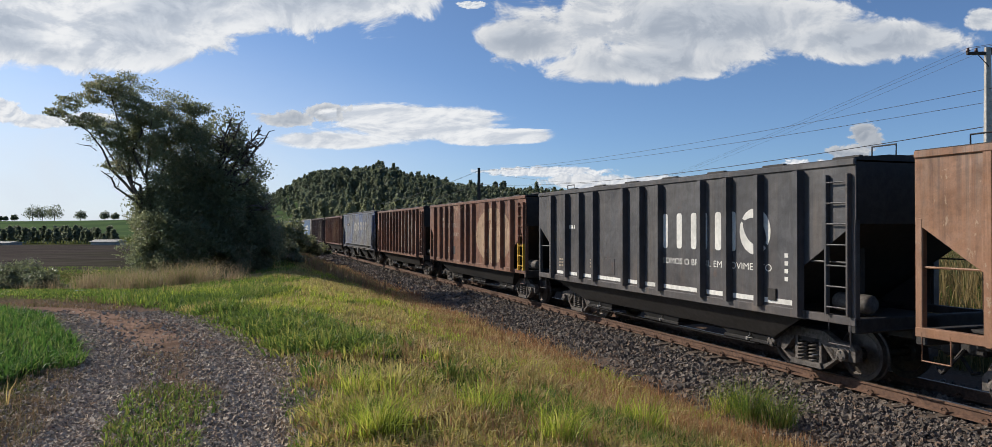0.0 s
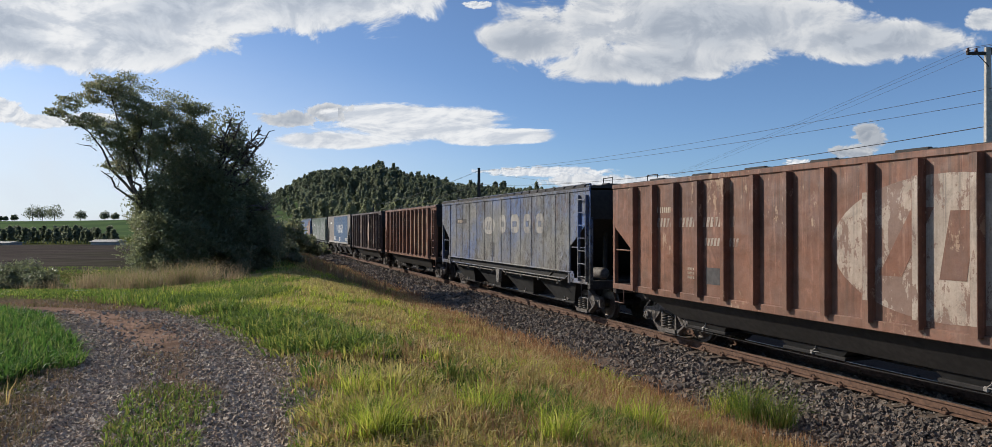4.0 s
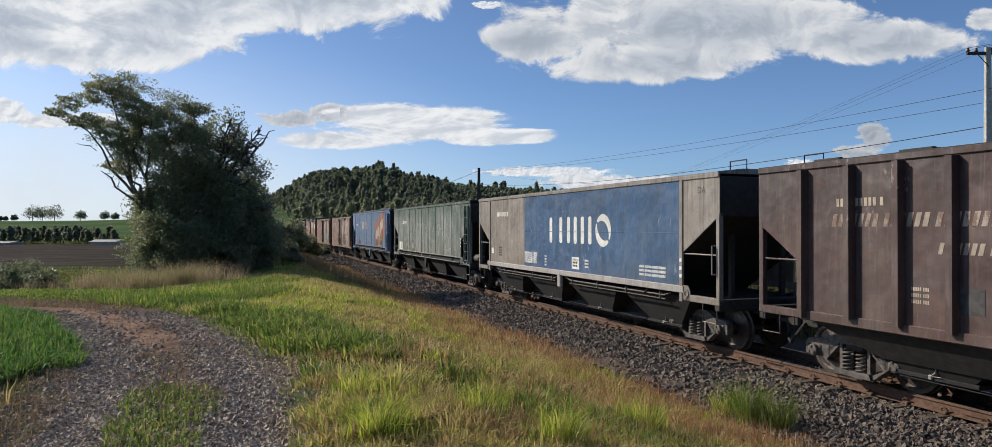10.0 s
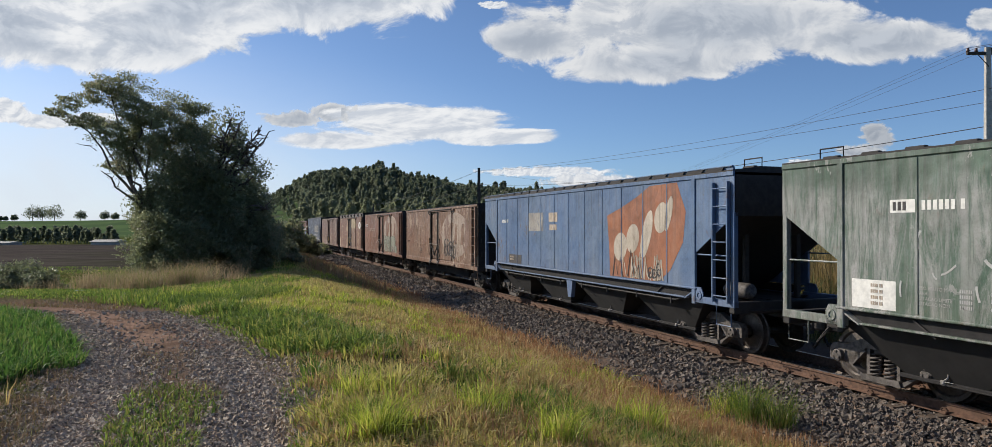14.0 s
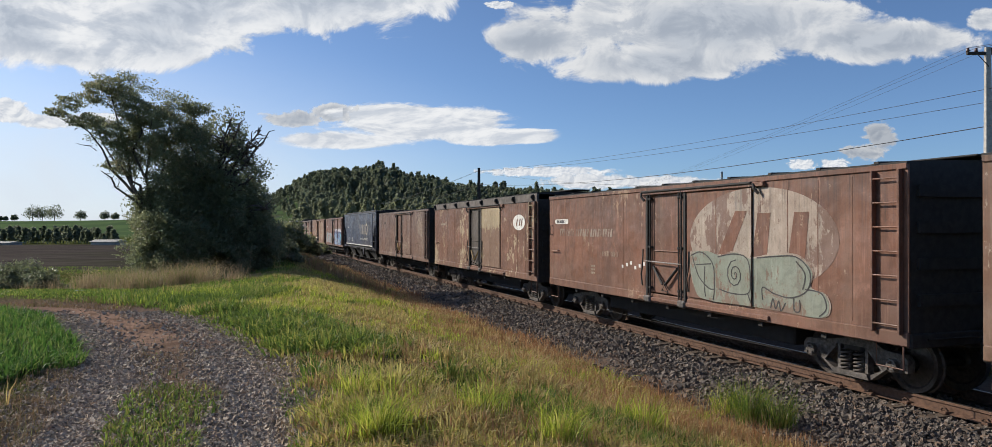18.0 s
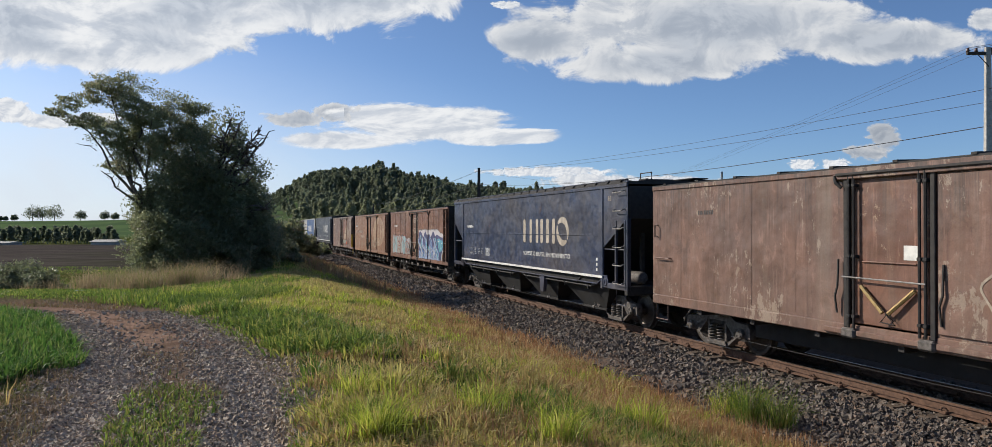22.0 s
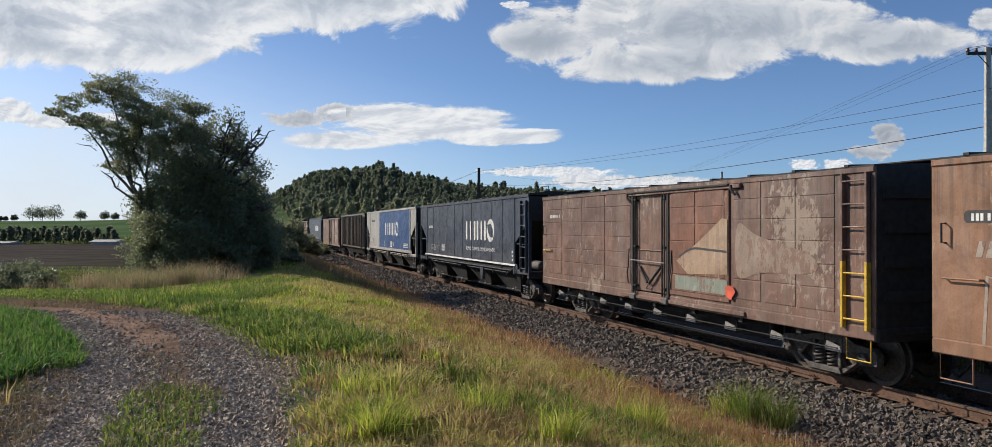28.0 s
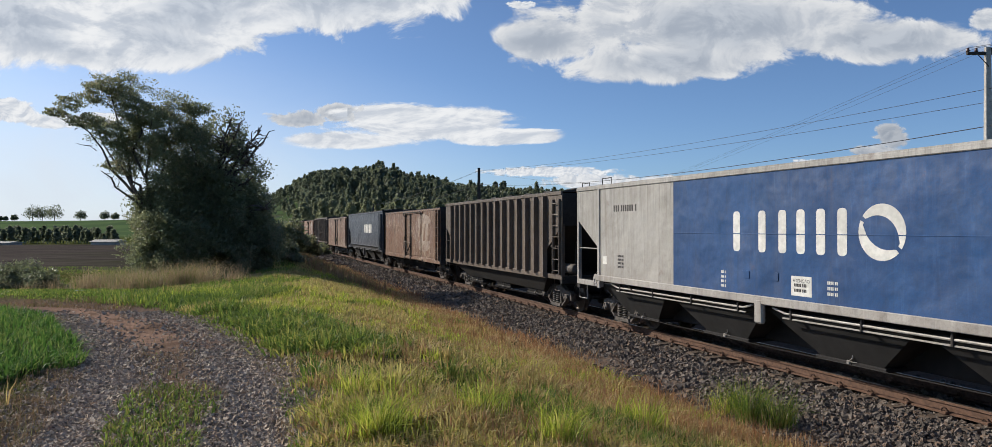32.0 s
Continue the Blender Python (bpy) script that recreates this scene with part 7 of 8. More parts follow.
def swirl(w, pts, r, fill, rim, shine, leaf, wall, lift):
    """A curved sprayed shape, thick in the middle: dark rim, fill and a pale edge."""
    line = rounded(pts, False, 6)
    n = len(line)

    def ribbon(width, off):
        left, right = [], []
        for i, (x, z) in enumerate(line):
            (xa, za), (xb, zb) = line[max(i - 1, 0)], line[min(i + 1, n - 1)]
            d = Vector((xb - xa, zb - za)).normalized()
            k = width * (.25 + .75 * math.sin(math.pi * min(1.0, (i + .6) / n)))
            left.append((x - d.y * (k + off), z + d.x * (k + off)))
            right.append((x + d.y * (k - off), z - d.x * (k - off)))
        return left + right[::-1]
    for band, mat, up, lab in ((ribbon(r + .016, 0), rim, 0.0, "dark rim of a sprayed shape"), (ribbon(r, 0), fill, .0005, "blue sprayed shape"), (ribbon(r * .22, r * .6), shine, .0010, "pale edge of a sprayed shape")):
        over_door(w, "sprayed_piece", band, mat, lift + up, lab, leaf, wall)


def data_block(w, x, z, mat, lines=3, n=6, y=FACE):
    for k in range(lines):
        dashes(w, x, z - k * .085, .05, (n, n - 2), mat, y)


def table(w, x0, x1, z0, z1, rows, mat, y=FACE):
    """A stencilled table: a thin frame with rows of bars in it."""
    m = Solid()
    for k in range(rows + 1):
        z = z0 + (z1 - z0) * k / rows
        m.prism(rect(x1, x0, z - .006, z + .006), 1, y, y + .003)
        if k < rows:
            h = (z1 - z0) / rows
            m.prism(rect(x0 - (x0 - x1) * .62, x0 - .05, z + h * .3, z + h * .7), 1, y, y + .003)
            m.prism(rect(x1 + .04, x0 - (x0 - x1) * .74, z + h * .3, z + h * .7), 1, y, y + .003)
    for x in (x0, x1, x0 - (x0 - x1) * .68):
        m.prism(rect(x - .006, x + .006, z0, z1), 1, y, y + .004)
    return tagged(part("data_table", m, mat, w, "stencilled data table"), kind="stuff")


def loads(w, x, mat, z=1.66):
    """The painted weights and measures of a hopper."""
    for k, line in enumerate(("PESO BRUTO MAX.", "TARA", "LOTACAO LIMITE", "LOTACAO NOM.")):
        words(w, line, x, z - k * .068, .045, 0, mat)
        dashes(w, x - .62, z - k * .068, .045, (6,), mat)
    for k, line in enumerate(("COMP.    16.00 m", "LARG      2.87 m", "ALT         3.59 m")):
        words(w, line, x - 1.02, z - .01 - k * .085, .05, .52, mat)
    table(w, x - 1.86, x - 2.35, z - .21, z + .06, 5, mat)


def spray_haze(name, color, low, high):
    """Overspray: paint that thins out into specks from the height low to high."""
    n = Nodes(name)
    v = n.coords()
    thick = n.ramp(n.axis(v, 2), high, low)
    speck = n.math("ADD", n.noise(v, 55, 3, .7), n.math("MULTIPLY", n.noise(v, 4, 3), .5))
    fac = n.ramp(n.math("ADD", speck, n.math("MULTIPLY", thick, .9)), .95, 1.35)
    b = n.add("ShaderNodeBsdfPrincipled")
    n.put(color, b.inputs["Base Color"])
    n.put(.7, b.inputs["Roughness"])
    tr = n.add("ShaderNodeBsdfTransparent")
    mx = n.add("ShaderNodeMixShader")
    n.put(fac, mx.inputs[0])
    n.put(tr.outputs[0], mx.inputs[1])
    n.put(b.outputs[0], mx.inputs[2])
    n.put(mx.outputs[0], n.out.inputs[0])
    return n.mat


def soft_edge(x0, x1, zb, zt, jag, seed, n=26):
    """Outline with a jagged upper edge."""
    r = random.Random(seed)
    top = [(x0 + (x1 - x0) * k / n, zt(k / n) + r.uniform(-jag, jag)) for k in range(n + 1)]
    return [(x0, zb)] + top + [(x1, zb)]


def make_marks():
    T = TRAIN
    # 1: charcoal ribbed hopper
    w = T[1]
    big_sign(w, -.80, 2.02, MARK_WHITE, True)
    words(w, "SOMOS O BRASIL EM MOVIMENTO", -.80, 1.70, .12, 3.35, MARK_WHITE)
    edges = [-4.72, *RIBS_A, 4.72]
    for a, b in zip(edges, edges[1:]):
        flat(w, "stripe", rect(a + .08, b - .08, 1.17, 1.255), MARK_WHITE, label="white stripe")
    dashes(w, 4.2, 2.42, .10, (3, 6, 1), MARK_WHITE)
    data_block(w, 4.5, 1.55, MARK_FADED, 3, 5)
    data_block(w, 2.6, 1.60, MARK_FADED, 3, 5)
    flat(w, "data_panel", rect(1.3, 1.75, 1.32, 1.70), DARK_RIBBED, FACE, .01)
    for k in range(4):
        flat(w, "sticker", rect(-4.55, -4.47, 1.95 - k * .13, 2.02 - k * .13), MARK_WHITE, label="small white plate")
    flat(w, "card_holder", rect(-4.1, -3.9 - .38, 1.22, 1.42), STEEL_DARK, FACE, .03)
    # brown ribbed hoppers with ovals
    for k, ribs, em in ((2, RIBS_A, EMBLEM), (3, even(12, 1.1, 11), EMBLEM_PALE), (5, RIBS_B, EMBLEM), (6, RIBS_A, EMBLEM_PALE)):
        w = T[k]
        bm = {2: BROWN, 3: BROWN, 5: BROWN, 6: BROWN_DARK}[k]
        oval_emblem(w, -2.80 if k != 5 else -3.0, 2.18, 1.9 if k != 5 else 2.0, .97, em, bm, ribs, cut=-L_END(w))
        dashes(w, 4.2, 2.76, .12, (3, 6, 1), MARK_FADED)
        dashes(w, 4.3, 2.46, .19, (7, 6, 9), EMBLEM_PALE, lean=.25)
        dashes(w, 2.5, 2.10, .15, (1, 5, 5), EMBLEM_PALE, lean=.25)
        flat(w, "data_panel", rect(2.30, 1.86, 1.36, 1.68), MARK_DARK)
        data_block(w, 2.9, 1.6, MARK_FADED, 3, 5)
        for q in range(4):
            flat(w, "sticker", rect(-4.62, -4.52, 1.95 - q * .13, 2.02 - q * .13), MARK_WHITE, label="small white plate")
    # 4: pale blue, peeling
    w = T[4]
    flat(w, "ghost_sign", oval(.86, 2.53, .66, .31), GHOST, label="ghost of a painted oval")
    for x0 in (1.15, .86, .62):
        flat(w, "ghost_bar", [(x0, 2.38), (x0 - .12, 2.38), (x0 - .20, 2.68), (x0 - .10, 2.68)], PALE_BLUE, FACE + .004)
    for x0, x1 in ((-.30, -.87), (-1.35, -2.09), (-2.5, -3.1), (-3.5, -4.1)):
        flat(w, "ghost_sign", pill(x0, x1, 2.28, 2.88), GHOST, label="ghost of a painted sign")
        flat(w, "ghost_bar", rect(x0 - .18, x1 + .18, 2.48, 2.66), PALE_BLUE, FACE + .004)
    flat(w, "number_board", rect(4.85, 3.55, 2.62, 2.80), MARK_DARK, label="dark number board")
    dashes(w, 4.7, 2.655, .10, (3, 6, 1), MARK_FADED, FACE + .004)
    table(w, .66, .22, 1.43, 1.93, 6, MARK_DARK)
    # 7 and 19: blue and grey
    for k in (7, 19):
        w = T[k]
        big_sign(w, .70, 2.02, MARK_WHITE)
        dashes(w, 5.2, 2.83, .15, (3, 6, 1), MARK_DARK if k == 19 else MARK_WHITE)
        flat(w, "data_panel", rect(-.78, -1.23, 1.34, 1.66), MARK_WHITE, label="white warning board")
        words(w, "ATENÇÃO", -.82, 1.56, .055, .37, MARK_DARK, FACE + .003)
        data_block(w, -.85, 1.49, MARK_DARK, 2, 5, FACE + .004)
        data_block(w, 1.06, 1.60, MARK_WHITE, 4, 3)
        data_block(w, -1.56, 1.57, MARK_WHITE, 3, 4)
        flat(w, "socket_plate", rect(.45, .25, 1.55, 1.68), BLUE if k == 7 else BLUE_NEW, FACE, .012)
        flat(w, "socket_plate", rect(-.30, -.48, 1.55, 1.68), BLUE if k == 7 else BLUE_NEW, FACE, .012)
        for q in range(3):
            dashes(w, -4.3, 1.56 - q * .09, .055, (6, 7, 8, 7), MARK_WHITE)
        data_block(w, 5.0, 1.75, MARK_DARK, 4, 5)
        words(w, "DA", -6.5, 3.12, .13, 0, MARK_DARK)
        flat(w, "card", rect(5.75, 5.55, 1.55, 1.75), MARK_WHITE, label="white card")
        table(w, 2.62, 1.64, 1.38, 1.70, 5, MARK_WHITE) if k == 7 else None
        for q in range(3):
            flat(w, "sticker", rect(-5.99, -5.91, 1.75 - q * .16, 1.82 - q * .16), MARK_WHITE, 1.4255, label="small white plate")
    # 8: green
    w = T[8]
    flat(w, "number_board", rect(5.02, 4.62, 2.65, 2.83), MARK_WHITE, label="white number board")
    dashes(w, 4.97, 2.68, .12, (3,), MARK_DARK, FACE + .004)
    dashes(w, 4.52, 2.68, .13, (6, 1), MARK_WHITE)
    flat(w, "card", rect(5.69, 4.93, 1.29, 1.70), MARK_WHITE, label="white card")
    data_block(w, 5.35, 1.60, MARK_FADED, 4, 4, FACE + .004)
    loads(w, 4.6, SCRAPE, 1.62)
    rr = random.Random(77)
    for q in range(46):
        sx, sz = rr.uniform(-5.2, 4.6), rr.uniform(1.4, 2.5)
        a0 = rr.uniform(0, 360)
        squiggle(w, loop(sx, sz, rr.uniform(.08, .42), rr.uniform(.15, .5), a0, a0 + rr.uniform(30, 110), 9), rr.uniform(.006, .022), SCRAPE)
    for q in range(3):
        flat(w, "sticker", rect(-5.99, -5.91, 1.95 - q * .14, 2.03 - q * .14), MARK_WHITE, 1.4255, label="small white plate")
    # 9: blue with orange shield
    w = T[9]
    edge = [(-2.2, 2.74), (-2.9, 2.92), (-3.6, 3.14), (-4.15, 3.36), (-5.2, 3.38), (-5.52, 2.78), (-5.42, 2.15), (-4.95, 1.55), (-4.5, 1.29), (-2.35, 1.29), (-2.3, 2.0)]
    flat(w, "sign_shield", edge, SHIELD, label="weathered orange shield")
    for cx, cz, rx, rz, lean in ((-2.85, 2.0, .30, .34, .5), (-3.42, 2.2, .27, .34, .4), (-4.02, 2.30, .19, .56, .35), (-4.62, 2.66, .26, .34, .4), (-4.90, 2.74, .12, .38, .3)):
        flat(w, "sign_shape", oval(cx, cz, rx, rz, 28, lean), SIGN_CREAM, FACE + .004, label="cream sign shape")
    for q in range(16):
        rq = random.Random(q + 200)
        sx = rq.uniform(-4.5, -2.45)
        squiggle(w, [(sx, 1.30), (sx - .05, rq.uniform(1.5, 1.9)), (sx - .12, rq.uniform(1.4, 1.9)), (sx - .2, 1.32)], rq.uniform(.012, .03), SIGN_CREAM, FACE + .006)
    squiggle(w, [(-2.5, 1.3), (-2.6, 1.8), (-2.72, 1.35), (-2.85, 1.75), (-2.98, 1.3)], .018, MARK_DARK, FACE + .011)
    squiggle(w, [(-3.2, 1.32), (-3.35, 1.95), (-3.5, 1.35), (-3.7, 1.6), (-3.75, 1.3)], .018, MARK_DARK, FACE + .011)
    scrawl(w, -4.1, -4.6, 1.36, 1.62, 3, .014, MARK_DARK, 3, FACE + .011)
    flat(w, "ghost_sign", rect(2.9, 1.75, 2.35, 2.9), GHOST)
    flat(w, "ghost_sign", rect(1.35, .75, 2.62, 2.88), MARK_FADED)
    flat(w, "ghost_sign", rect(1.3, .8, 2.38, 2.54), MARK_FADED)
    dashes(w, 5.3, 2.62, .10, (3, 6), MARK_WHITE)
    flat(w, "data_panel", rect(4.6, 3.5, 1.30, 1.58), MARK_DARK)
    data_block(w, 4.5, 1.48, MARK_FADED, 2, 6, FACE + .004)
    # 10: bleached box wagon
    w = T[10]
    oval_emblem(w, -3.0, 2.15, 1.95, .92, EMBLEM_PALE, TAN, (), True, cut=-5.0)
    scrawl(w, -1.55, -3.15, 1.22, 2.0, 4, .026, MARK_DARK, 11, 1.447)
    scrawl(w, 4.3, 2.2, 1.3, 1.9, 3, .011, EMBLEM_FAINT, 14)
    data_block(w, 2.9, 1.4, MARK_DARK, 3, 4)
    # 11: pale green piece
    w = T[11]
    oval_emblem(w, -2.9, 2.25, 1.9, .90, EMBLEM_PALE, BROWN, (), True, cut=-5.0)
    body = [(-1.0, 1.88), (-1.5, 2.0), (-2.0, 1.92), (-2.4, 2.0), (-2.8, 1.9), (-3.3, 1.97), (-3.9, 1.98), (-4.25, 1.75), (-4.2, 1.5), (-4.5, 1.42), (-4.6, 1.2), (-4.4, 1.04), (-3.5, 1.05), (-2.6, 1.06), (-1.6, 1.06), (-1.2, 1.2)]
    over_door(w, "sprayed_piece", rounded([(-2.8 + (px + 2.8) * 1.02, pz + (.03 if pz > 1.5 else 0)) for px, pz in body]), EMBLEM_PALE, .006, "pale outer spray edge")
    over_door(w, "sprayed_piece", rounded(body), SPRAY_GREEN, .010, "washed pale green sprayed piece")
    lines = [[(-1.05, 1.90), (-1.4, 1.97), (-1.75, 1.75), (-1.8, 1.3), (-1.75, 1.08)], [(-1.1, 1.86), (-1.3, 1.5), (-1.6, 1.3), (-1.78, 1.28)], [(-1.2, 1.72), (-1.7, 1.76)], [(-1.5, 1.7), (-1.48, 1.35), (-1.52, 1.12)],
             [(-1.9, 1.9), (-2.4, 1.97), (-2.75, 1.88), (-2.82, 1.5), (-2.75, 1.28), (-2.3, 1.25), (-1.95, 1.3)], [(-2.75, 1.28), (-2.85, 1.1)],
             [(-2.95, 1.92), (-3.4, 1.96), (-3.9, 1.97), (-4.2, 1.75), (-4.15, 1.45), (-3.8, 1.3), (-3.4, 1.33), (-3.1, 1.42), (-3.1, 1.2)], [(-3.9, 1.9), (-4.1, 1.7), (-4.05, 1.45)],
             [(-4.1, 1.46), (-4.45, 1.42), (-4.55, 1.2), (-4.4, 1.06)], [(-3.85, 1.3), (-3.86, 1.1), (-3.98, 1.1), (-3.98, 1.28)], [(-3.3, 1.08), (-3.36, 1.25), (-3.42, 1.08), (-3.5, 1.22), (-3.55, 1.06), (-3.66, 1.2)]]
    for ln in lines:
        split_line(w, rounded(ln, False), .011, MARK_DARK, LEAF + .0145, FACE + .0145)
    split_line(w, [(-2.4 + q * .0105 * math.cos(q * .62), 1.6 + q * .0115 * math.sin(q * .62)) for q in range(24)], .010, MARK_DARK, LEAF + .0145, FACE + .0145)
    flat(w, "number_board", pill(5.6, 4.75, 2.55, 2.68), MARK_WHITE)
    dashes(w, 5.5, 2.575, .08, (3, 6, 1), MARK_DARK, FACE + .004)
    dashes(w, 5.3, 2.22, .20, (7, 6, 9), EMBLEM_PALE, lean=.25)
    dashes(w, 2.9, 1.75, .12, (1, 5, 5), EMBLEM_FAINT)
    data_block(w, 3.4, 1.45, MARK_FADED, 3, 4)
    for k in range(6):
        flat(w, "sticker", rect(1.8 - k * .19, 1.72 - k * .19, 1.5 + .05 * (k % 3), 1.58 + .05 * (k % 3)), MARK_WHITE)
    # 12: small oval
    w = T[12]
    flat(w, "emblem", oval(-4.45, 2.62, .52, .25), MARK_WHITE, label="white oval emblem")
    for x0 in (-4.2, -4.45, -4.62):
        flat(w, "emblem_bar", [(x0, 2.5), (x0 - .08, 2.5), (x0 - .17, 2.74), (x0 - .09, 2.74)], TAN_PATCHED, FACE + .004)
    dashes(w, 4.9, 2.55, .10, (3, 6, 1), MARK_FADED)
    # 13: chalk
    w = T[13]
    scrawl(w, -3.3, -4.9, 1.3, 1.95, 2, .010, EMBLEM_FAINT, 21)
    scrawl(w, -1.3, -2.3, 1.35, 1.9, 2, .016, MARK_FADED, 23, 1.437)
    squiggle(w, loop(-4.7, 2.62, .35, .14, 0, 360), .014, EMBLEM_FAINT)
    flat(w, "card", rect(-.1, -.32, 2.0, 2.2), MARK_WHITE, 1.386, label="white card")
    dashes(w, 4.6, 2.7, .08, (3, 6), MARK_DARK)
    # 14 and 18: navy and slate hoppers
    for k, x in ((14, -.58), (18, -.44)):
        w = T[k]
        big_sign(w, x, 1.99, SIGN_CREAM if k == 14 else MARK_WHITE, True)
        words(w, "SOMOS O BRASIL EM MOVIMENTO", x, 1.60, .125, 3.4, MARK_WHITE)
        dashes(w, 5.3, 2.45, .10, (3, 6, 1), MARK_WHITE)
        loads(w, 5.0, MARK_GREY)
        flat(w, "stripe", rect(-5.9, 5.9, 1.203, 1.262), MARK_WHITE, 1.4355, label="thin white stripe")
        part("panel_seam", Solid().soft(-5.8, 5.8, 1.398, 1.414, 2.24, 2.26, .004), NAVY, w) if k == 14 else None
        words(w, "EB", -6.15, 3.10, .11, 0, MARK_FADED) if k == 14 else None
        for q in range(3):
            flat(w, "sticker", rect(-5.60, -5.52, 1.62 - q * .13, 1.69 - q * .13), MARK_WHITE, label="small white plate")
    # 15: the graffiti wagon
    w = T[15]
    leaf, wall = 1.4465, 1.4115
    halo = soft_edge(-1.0, -5.42, .98, lambda k: 2.52 - .09 * math.cos(k * 14) - .28 * k * k, .03, 5)
    halo = halo[:-1] + [(-5.42, 1.75), (-5.0, 1.3), (-4.8, .98)]
    over_door(w, "sprayed_halo", halo, spray_haze("silver spray haze", (0.50, 0.47, 0.48), 2.15, 2.52), 0.0, "soft silver spray halo", leaf, wall)
    ink = plain("dark violet-blue spray paint", (0.055, 0.06, 0.155), .7, 0, 5, .3, .05)
    pale = plain("lavender-blue spray paint", (0.25, 0.32, 0.47), .7, 0, 5, .3, .05)
    sea = plain("sea-blue spray paint", (0.10, 0.30, 0.38), .7, 0, 5, .35, .05)
    sky_ink = plain("mid-blue spray paint", (0.10, 0.19, 0.40), .7, 0, 5, .3, .05)
    top = [(-1.02, 2.18), (-1.35, 2.28), (-1.7, 2.12), (-1.95, 2.02), (-2.3, 2.28), (-2.6, 2.12), (-2.95, 2.15), (-3.2, 2.02), (-3.6, 2.28), (-4.0, 2.08), (-4.3, 2.14), (-4.8, 2.06), (-5.36, 2.0)]
    over_door(w, "sprayed_piece", [(-1.02, .985)] + rounded(top, False) + [(-5.36, 1.55), (-5.0, 1.2), (-4.85, .985)], ink, .004, "dark blue sprayed piece", leaf, wall)
    over_door(w, "sprayed_piece", [(-1.02, .99), (-1.02, 1.35), (-1.6, 1.25), (-2.3, 1.38), (-3.1, 1.25), (-3.9, 1.32), (-4.5, 1.12), (-4.8, .99)], pale, .008, "pale sprayed ground", leaf, wall)
    rr = random.Random(61)
    swirls = []
    for q in range(13):
        x0 = -1.12 - q * .262
        bow = rr.uniform(.10, .24) * (1 if q % 3 else -1)
        zt, zb = 2.02 + .08 * math.sin(q * 1.9) - .006 * q, 1.04 + .05 * rr.random()
        drift = rr.uniform(.25, .55)
        swirls.append(([(x0, zt), (x0 - bow - .05, zt - .28), (x0 - drift * .5 + bow * .5, zt - .52), (x0 - drift, zb + .16), (x0 - drift - .12, zb)], rr.uniform(.075, .125), (pale, sea, sky_ink, pale, sky_ink)[q % 5]))
    for q, (ln, r, m) in enumerate(swirls):
        swirl(w, ln, r, m, ink, SPRAY_SILVER, leaf, wall, .0085 + .0007 * q)
    for q in range(9):
        cx = -1.25 - q * .36
        ln = rounded([(cx, 1.06), (cx + .02, 1.24), (cx - .10, 1.36), (cx - .20, 1.22)], False)
        split_line(w, ln, .020, SPRAY_SILVER if q % 2 else sky_ink, leaf + .0195, wall + .0195)
    flat(w, "sprayed_letter", rounded([(-4.42, 1.93), (-4.9, 1.92), (-5.3, 1.84), (-5.32, 1.62), (-4.95, 1.38), (-4.68, 1.42)]), sea, wall + .012, label="sea-blue sprayed shape")
    for cx, cz, rx, rz in ((-4.6, 1.84, .14, .03), (-5.15, 1.76, .08, .03), (-5.0, 1.55, .035, .03)):
        flat(w, "sprayed_letter", oval(cx, cz, rx, rz, 14), SPRAY_SILVER, wall + .016, label="white highlight")
    flat(w, "sprayed_arrow", [(-5.0, 1.2), (-5.36, 1.56), (-5.42, 1.5), (-5.12, 1.22), (-5.2, .99), (-5.12, .985)], SPRAY_SILVER, wall + .008)
    y = 1.4115
    flat(w, "sprayed_halo", soft_edge(5.42, .85, 1.08, lambda k: 2.22 + .10 * math.cos(k * 12) - .35 * k * k, .03, 8), spray_haze("pale spray haze", (0.36, 0.33, 0.335), 1.75, 2.25), y, label="soft silver spray halo")
    shapes = ([(5.25, 1.1), (5.2, 1.75), (4.95, 2.02), (4.7, 1.9), (4.45, 2.02), (4.15, 1.8), (4.2, 1.12), (4.45, 1.1), (4.55, 1.5), (4.75, 1.5), (4.85, 1.1)],
              [(4.05, 1.85), (3.7, 2.03), (3.2, 1.95), (3.05, 1.7), (3.3, 1.6), (3.2, 1.35), (3.35, 1.1), (3.85, 1.08), (4.1, 1.4)],
              [(2.9, 1.5), (2.65, 1.95), (2.2, 2.02), (1.9, 1.8), (2.1, 1.65), (2.3, 1.7), (2.2, 1.3), (2.3, 1.08), (2.7, 1.06)],
              [(2.1, 1.6), (1.6, 1.72), (1.1, 1.5), (.95, 1.15), (1.3, 1.08), (1.9, 1.08)])
    for k, sh in enumerate(shapes):
        cx, cz = (sum(q[0] for q in sh) / len(sh), sum(q[1] for q in sh) / len(sh))
        flat(w, "sprayed_letter", rounded([(cx + (px - cx) * 1.07, cz + (pz - cz) * 1.06) for px, pz in sh]), SPRAY_RED, y + .004 + k * .006, label="dark red edge of a sprayed shape")
        flat(w, "sprayed_letter", rounded(sh), SPRAY_TEAL if k % 2 == 0 else GHOST, y + .007 + k * .006, label="pale grey-teal sprayed shape")
    for ln in (((3.85, 1.7), (3.5, 1.72), (3.5, 1.55)), ((3.8, 1.5), (3.45, 1.48)), ((3.8, 1.3), (3.5, 1.28)), ((4.85, 1.8), (4.75, 1.6)), ((1.75, 1.4), (1.75, 1.15)), ((1.5, 1.4), (1.3, 1.3), (1.45, 1.2)), ((2.5, 1.8), (2.6, 1.4))):
        squiggle_at(w, rounded(list(ln), False), .022, SPRAY_RED, y + .031)
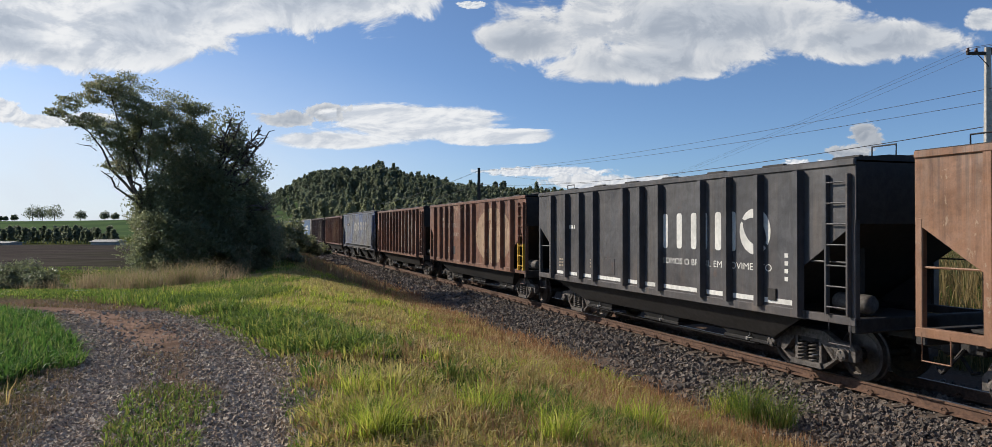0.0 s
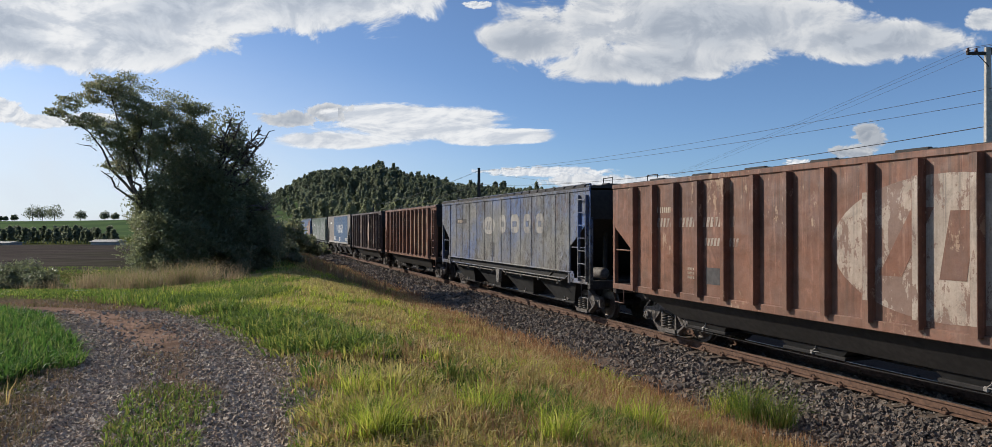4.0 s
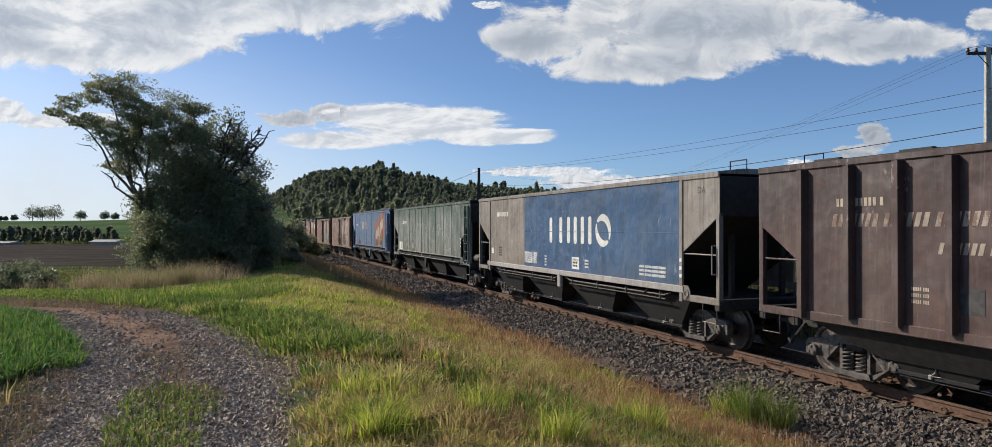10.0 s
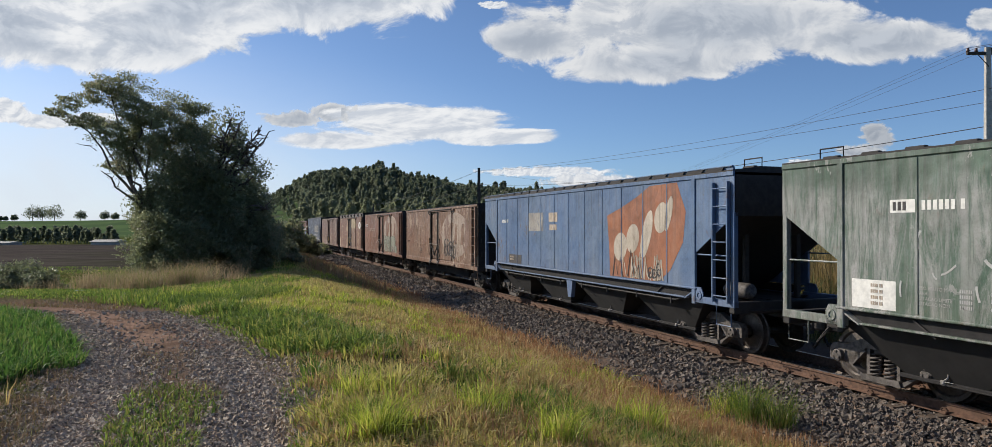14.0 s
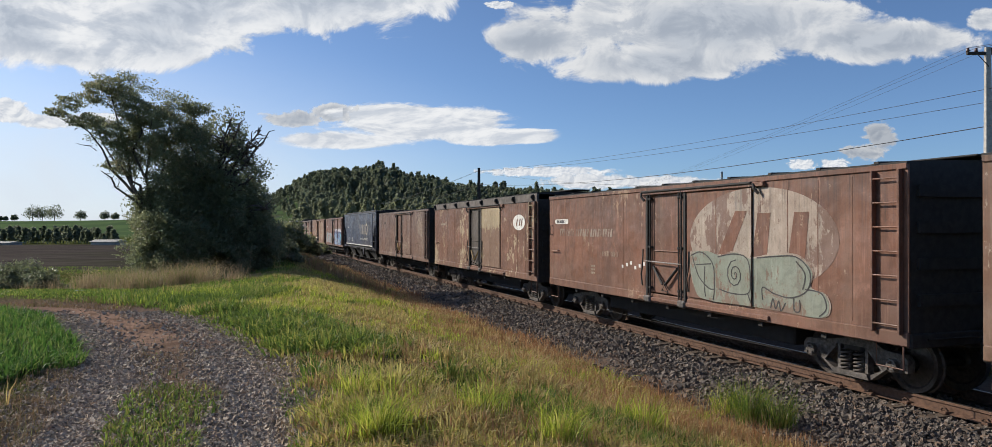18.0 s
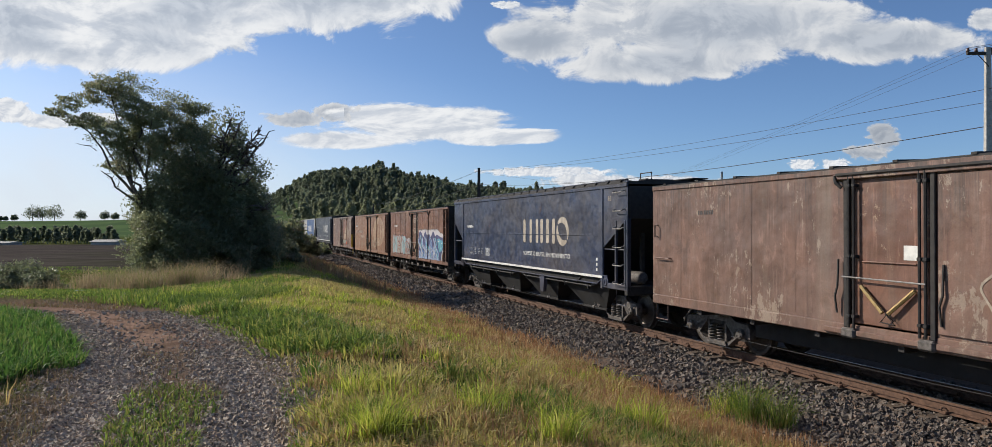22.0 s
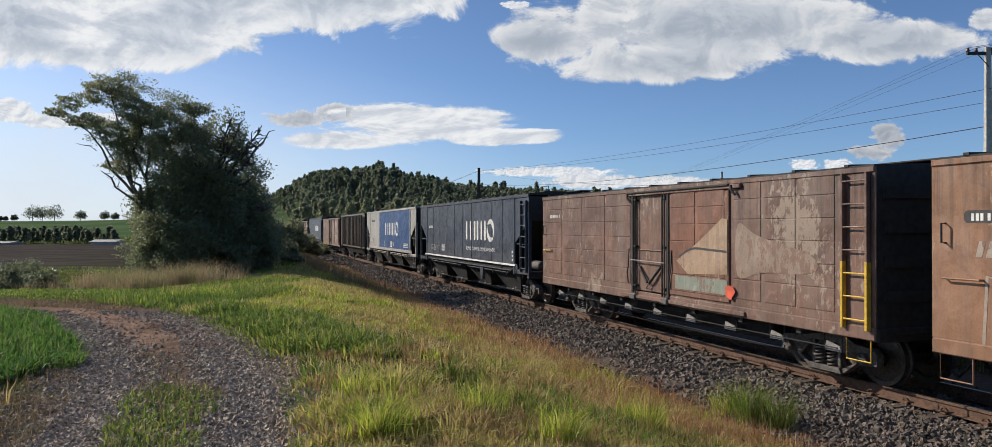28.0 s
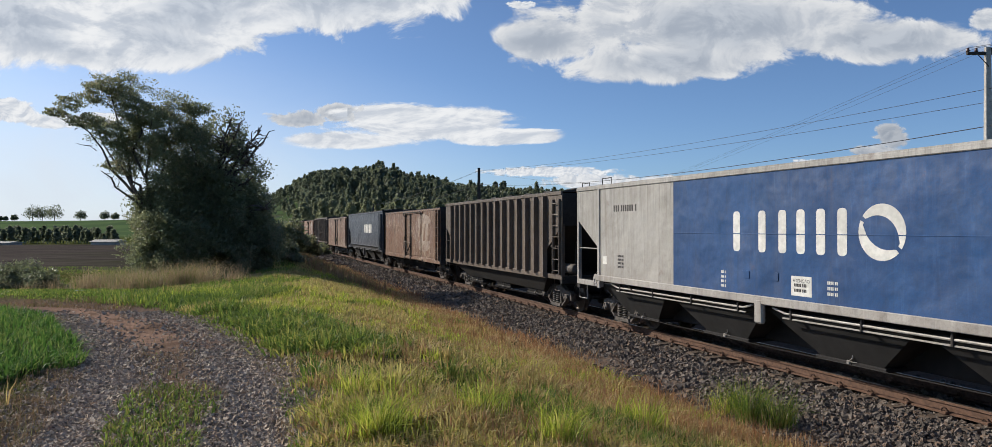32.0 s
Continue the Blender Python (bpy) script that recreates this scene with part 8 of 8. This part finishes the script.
    scrawl(w, .35, -.75, 2.75, 3.0, 3, .02, MARK_FADED, 31, 1.387)
    scrawl(w, .35, -.75, 2.18, 2.4, 3, .02, MARK_FADED, 33, 1.387)
    scrawl(w, .2, -.6, 1.2, 1.7, 1, .022, MARK_FADED, 35, 1.387)
    dashes(w, 4.9, 2.5, .10, (3, 6, 1), MARK_WHITE, 1.42)
    # 16: outlined letters
    w = T[16]
    oval_emblem(w, -3.3, 2.2, 1.75, .9, EMBLEM, ORANGE, (), True, cut=-5.05)
    flat(w, "number_board", pill(5.85, 5.0, 2.50, 2.66), MARK_DARK, label="dark number board")
    dashes(w, 5.75, 2.53, .09, (3, 6, 1), MARK_WHITE, FACE + .004)
    dashes(w, 5.7, 2.08, .20, (7, 6, 9), EMBLEM_PALE, lean=.25)
    dashes(w, 3.6, 1.78, .15, (1, 5, 5), MARK_FADED)
    for k, x0 in enumerate((5.6, 4.5, 3.3, 2.3, 1.4)):
        squiggle(w, [(x0, .98), (x0 - .05, 1.85), (x0 - .45, 1.75), (x0 - .55, 1.0), (x0 - .38, 1.02), (x0 - .32, 1.45), (x0 - .18, 1.45), (x0 - .16, .98)], .022, EMBLEM_PALE)
    scrawl(w, -1.2, -2.8, 1.2, 1.7, 3, .02, MARK_FADED, 41, 1.445)
    # 17: sail and red blot
    w = T[17]
    y = 1.4465
    flat(w, "sail_sign", [(-1.05, 1.77), (-1.45, 1.52), (-2.70, 1.58), (-2.70, 2.60), (-2.54, 2.62), (-1.74, 2.13)], EMBLEM, y, label="pale sail-shaped sign")
    squiggle_at(w, rounded([(-1.15, 1.86), (-1.6, 2.03), (-2.2, 2.02), (-2.68, 2.0)], False), .022, MARK_DARK, y + .004)
    flat(w, "sail_sign", rect(-1.0, -2.70, 1.2, 1.47), SPRAY_GREEN, y, label="dull green band")
    flat(w, "sail_sign", rounded([(-2.95, 2.5), (-3.5, 2.3), (-4.75, 2.0), (-4.75, 1.72), (-3.6, 1.66), (-2.95, 1.58)]), EMBLEM_FAINT, 1.4115, label="almost worn-off pale sign")
    rr = random.Random(5)
    flat(w, "red_blot", [(-2.78 + (.09 + .07 * rr.random()) * math.cos(a), 1.28 + (.09 + .07 * rr.random()) * math.sin(a)) for a in np.linspace(0, 6.2, 22)], SPRAY_ORANGE, 1.4505, label="bright red paint blot")
    dashes(w, 5.4, 2.72, .09, (3, 6, 1), MARK_WHITE, 1.42)
    # far wagons
    oval_emblem(T[21], -3.2, 2.2, 1.75, .9, EMBLEM_PALE, TAN, (), True, cut=-5.0)
    for q in range(5):
        flat(T[22], "sign_bar", pill(-.4 - q * .6, -.85 - q * .6, 2.1, 2.7), MARK_WHITE, label="thick painted bar")
    oval_emblem(T[25], -3.2, 2.2, 1.75, .9, EMBLEM_PALE, ORANGE, (), True, cut=-5.0)


def L_END(w):
    """Where a ribbed hopper's side ends before the cut corner."""
    return 4.95


make_marks()


# ---- what moves ----
def run(t):
    """Metres that the train has gone after t seconds."""
    return 7.653 * t + 0.00908 * t * t


def motions():
    for w, mid, sets in ROLLING:
        walk(w, [(t, track_pose(mid - run(t))) for t in np.arange(0.0, SECONDS + .5, 1.0)])
    for ob, place, drift in CLOUDS:
        walk(ob, [(0.0, Matrix.Translation(place)), (SECONDS, Matrix.Translation(place + Vector((drift, 0, 0))))])
    every = 2 / FPS
    turns = [(k * every, pose(0, 0, 0, 0, -math.degrees(run(k * every) / WHEEL_R), 0).to_quaternion()) for k in range(int(SECONDS / every) + 1)]
    for w, mid, sets in ROLLING:
        for wheel, x in sets:
            walk(wheel, [(t, Matrix.Translation((x, 0, WHEEL_R)) @ q.to_matrix().to_4x4()) for t, q in turns])


motions()
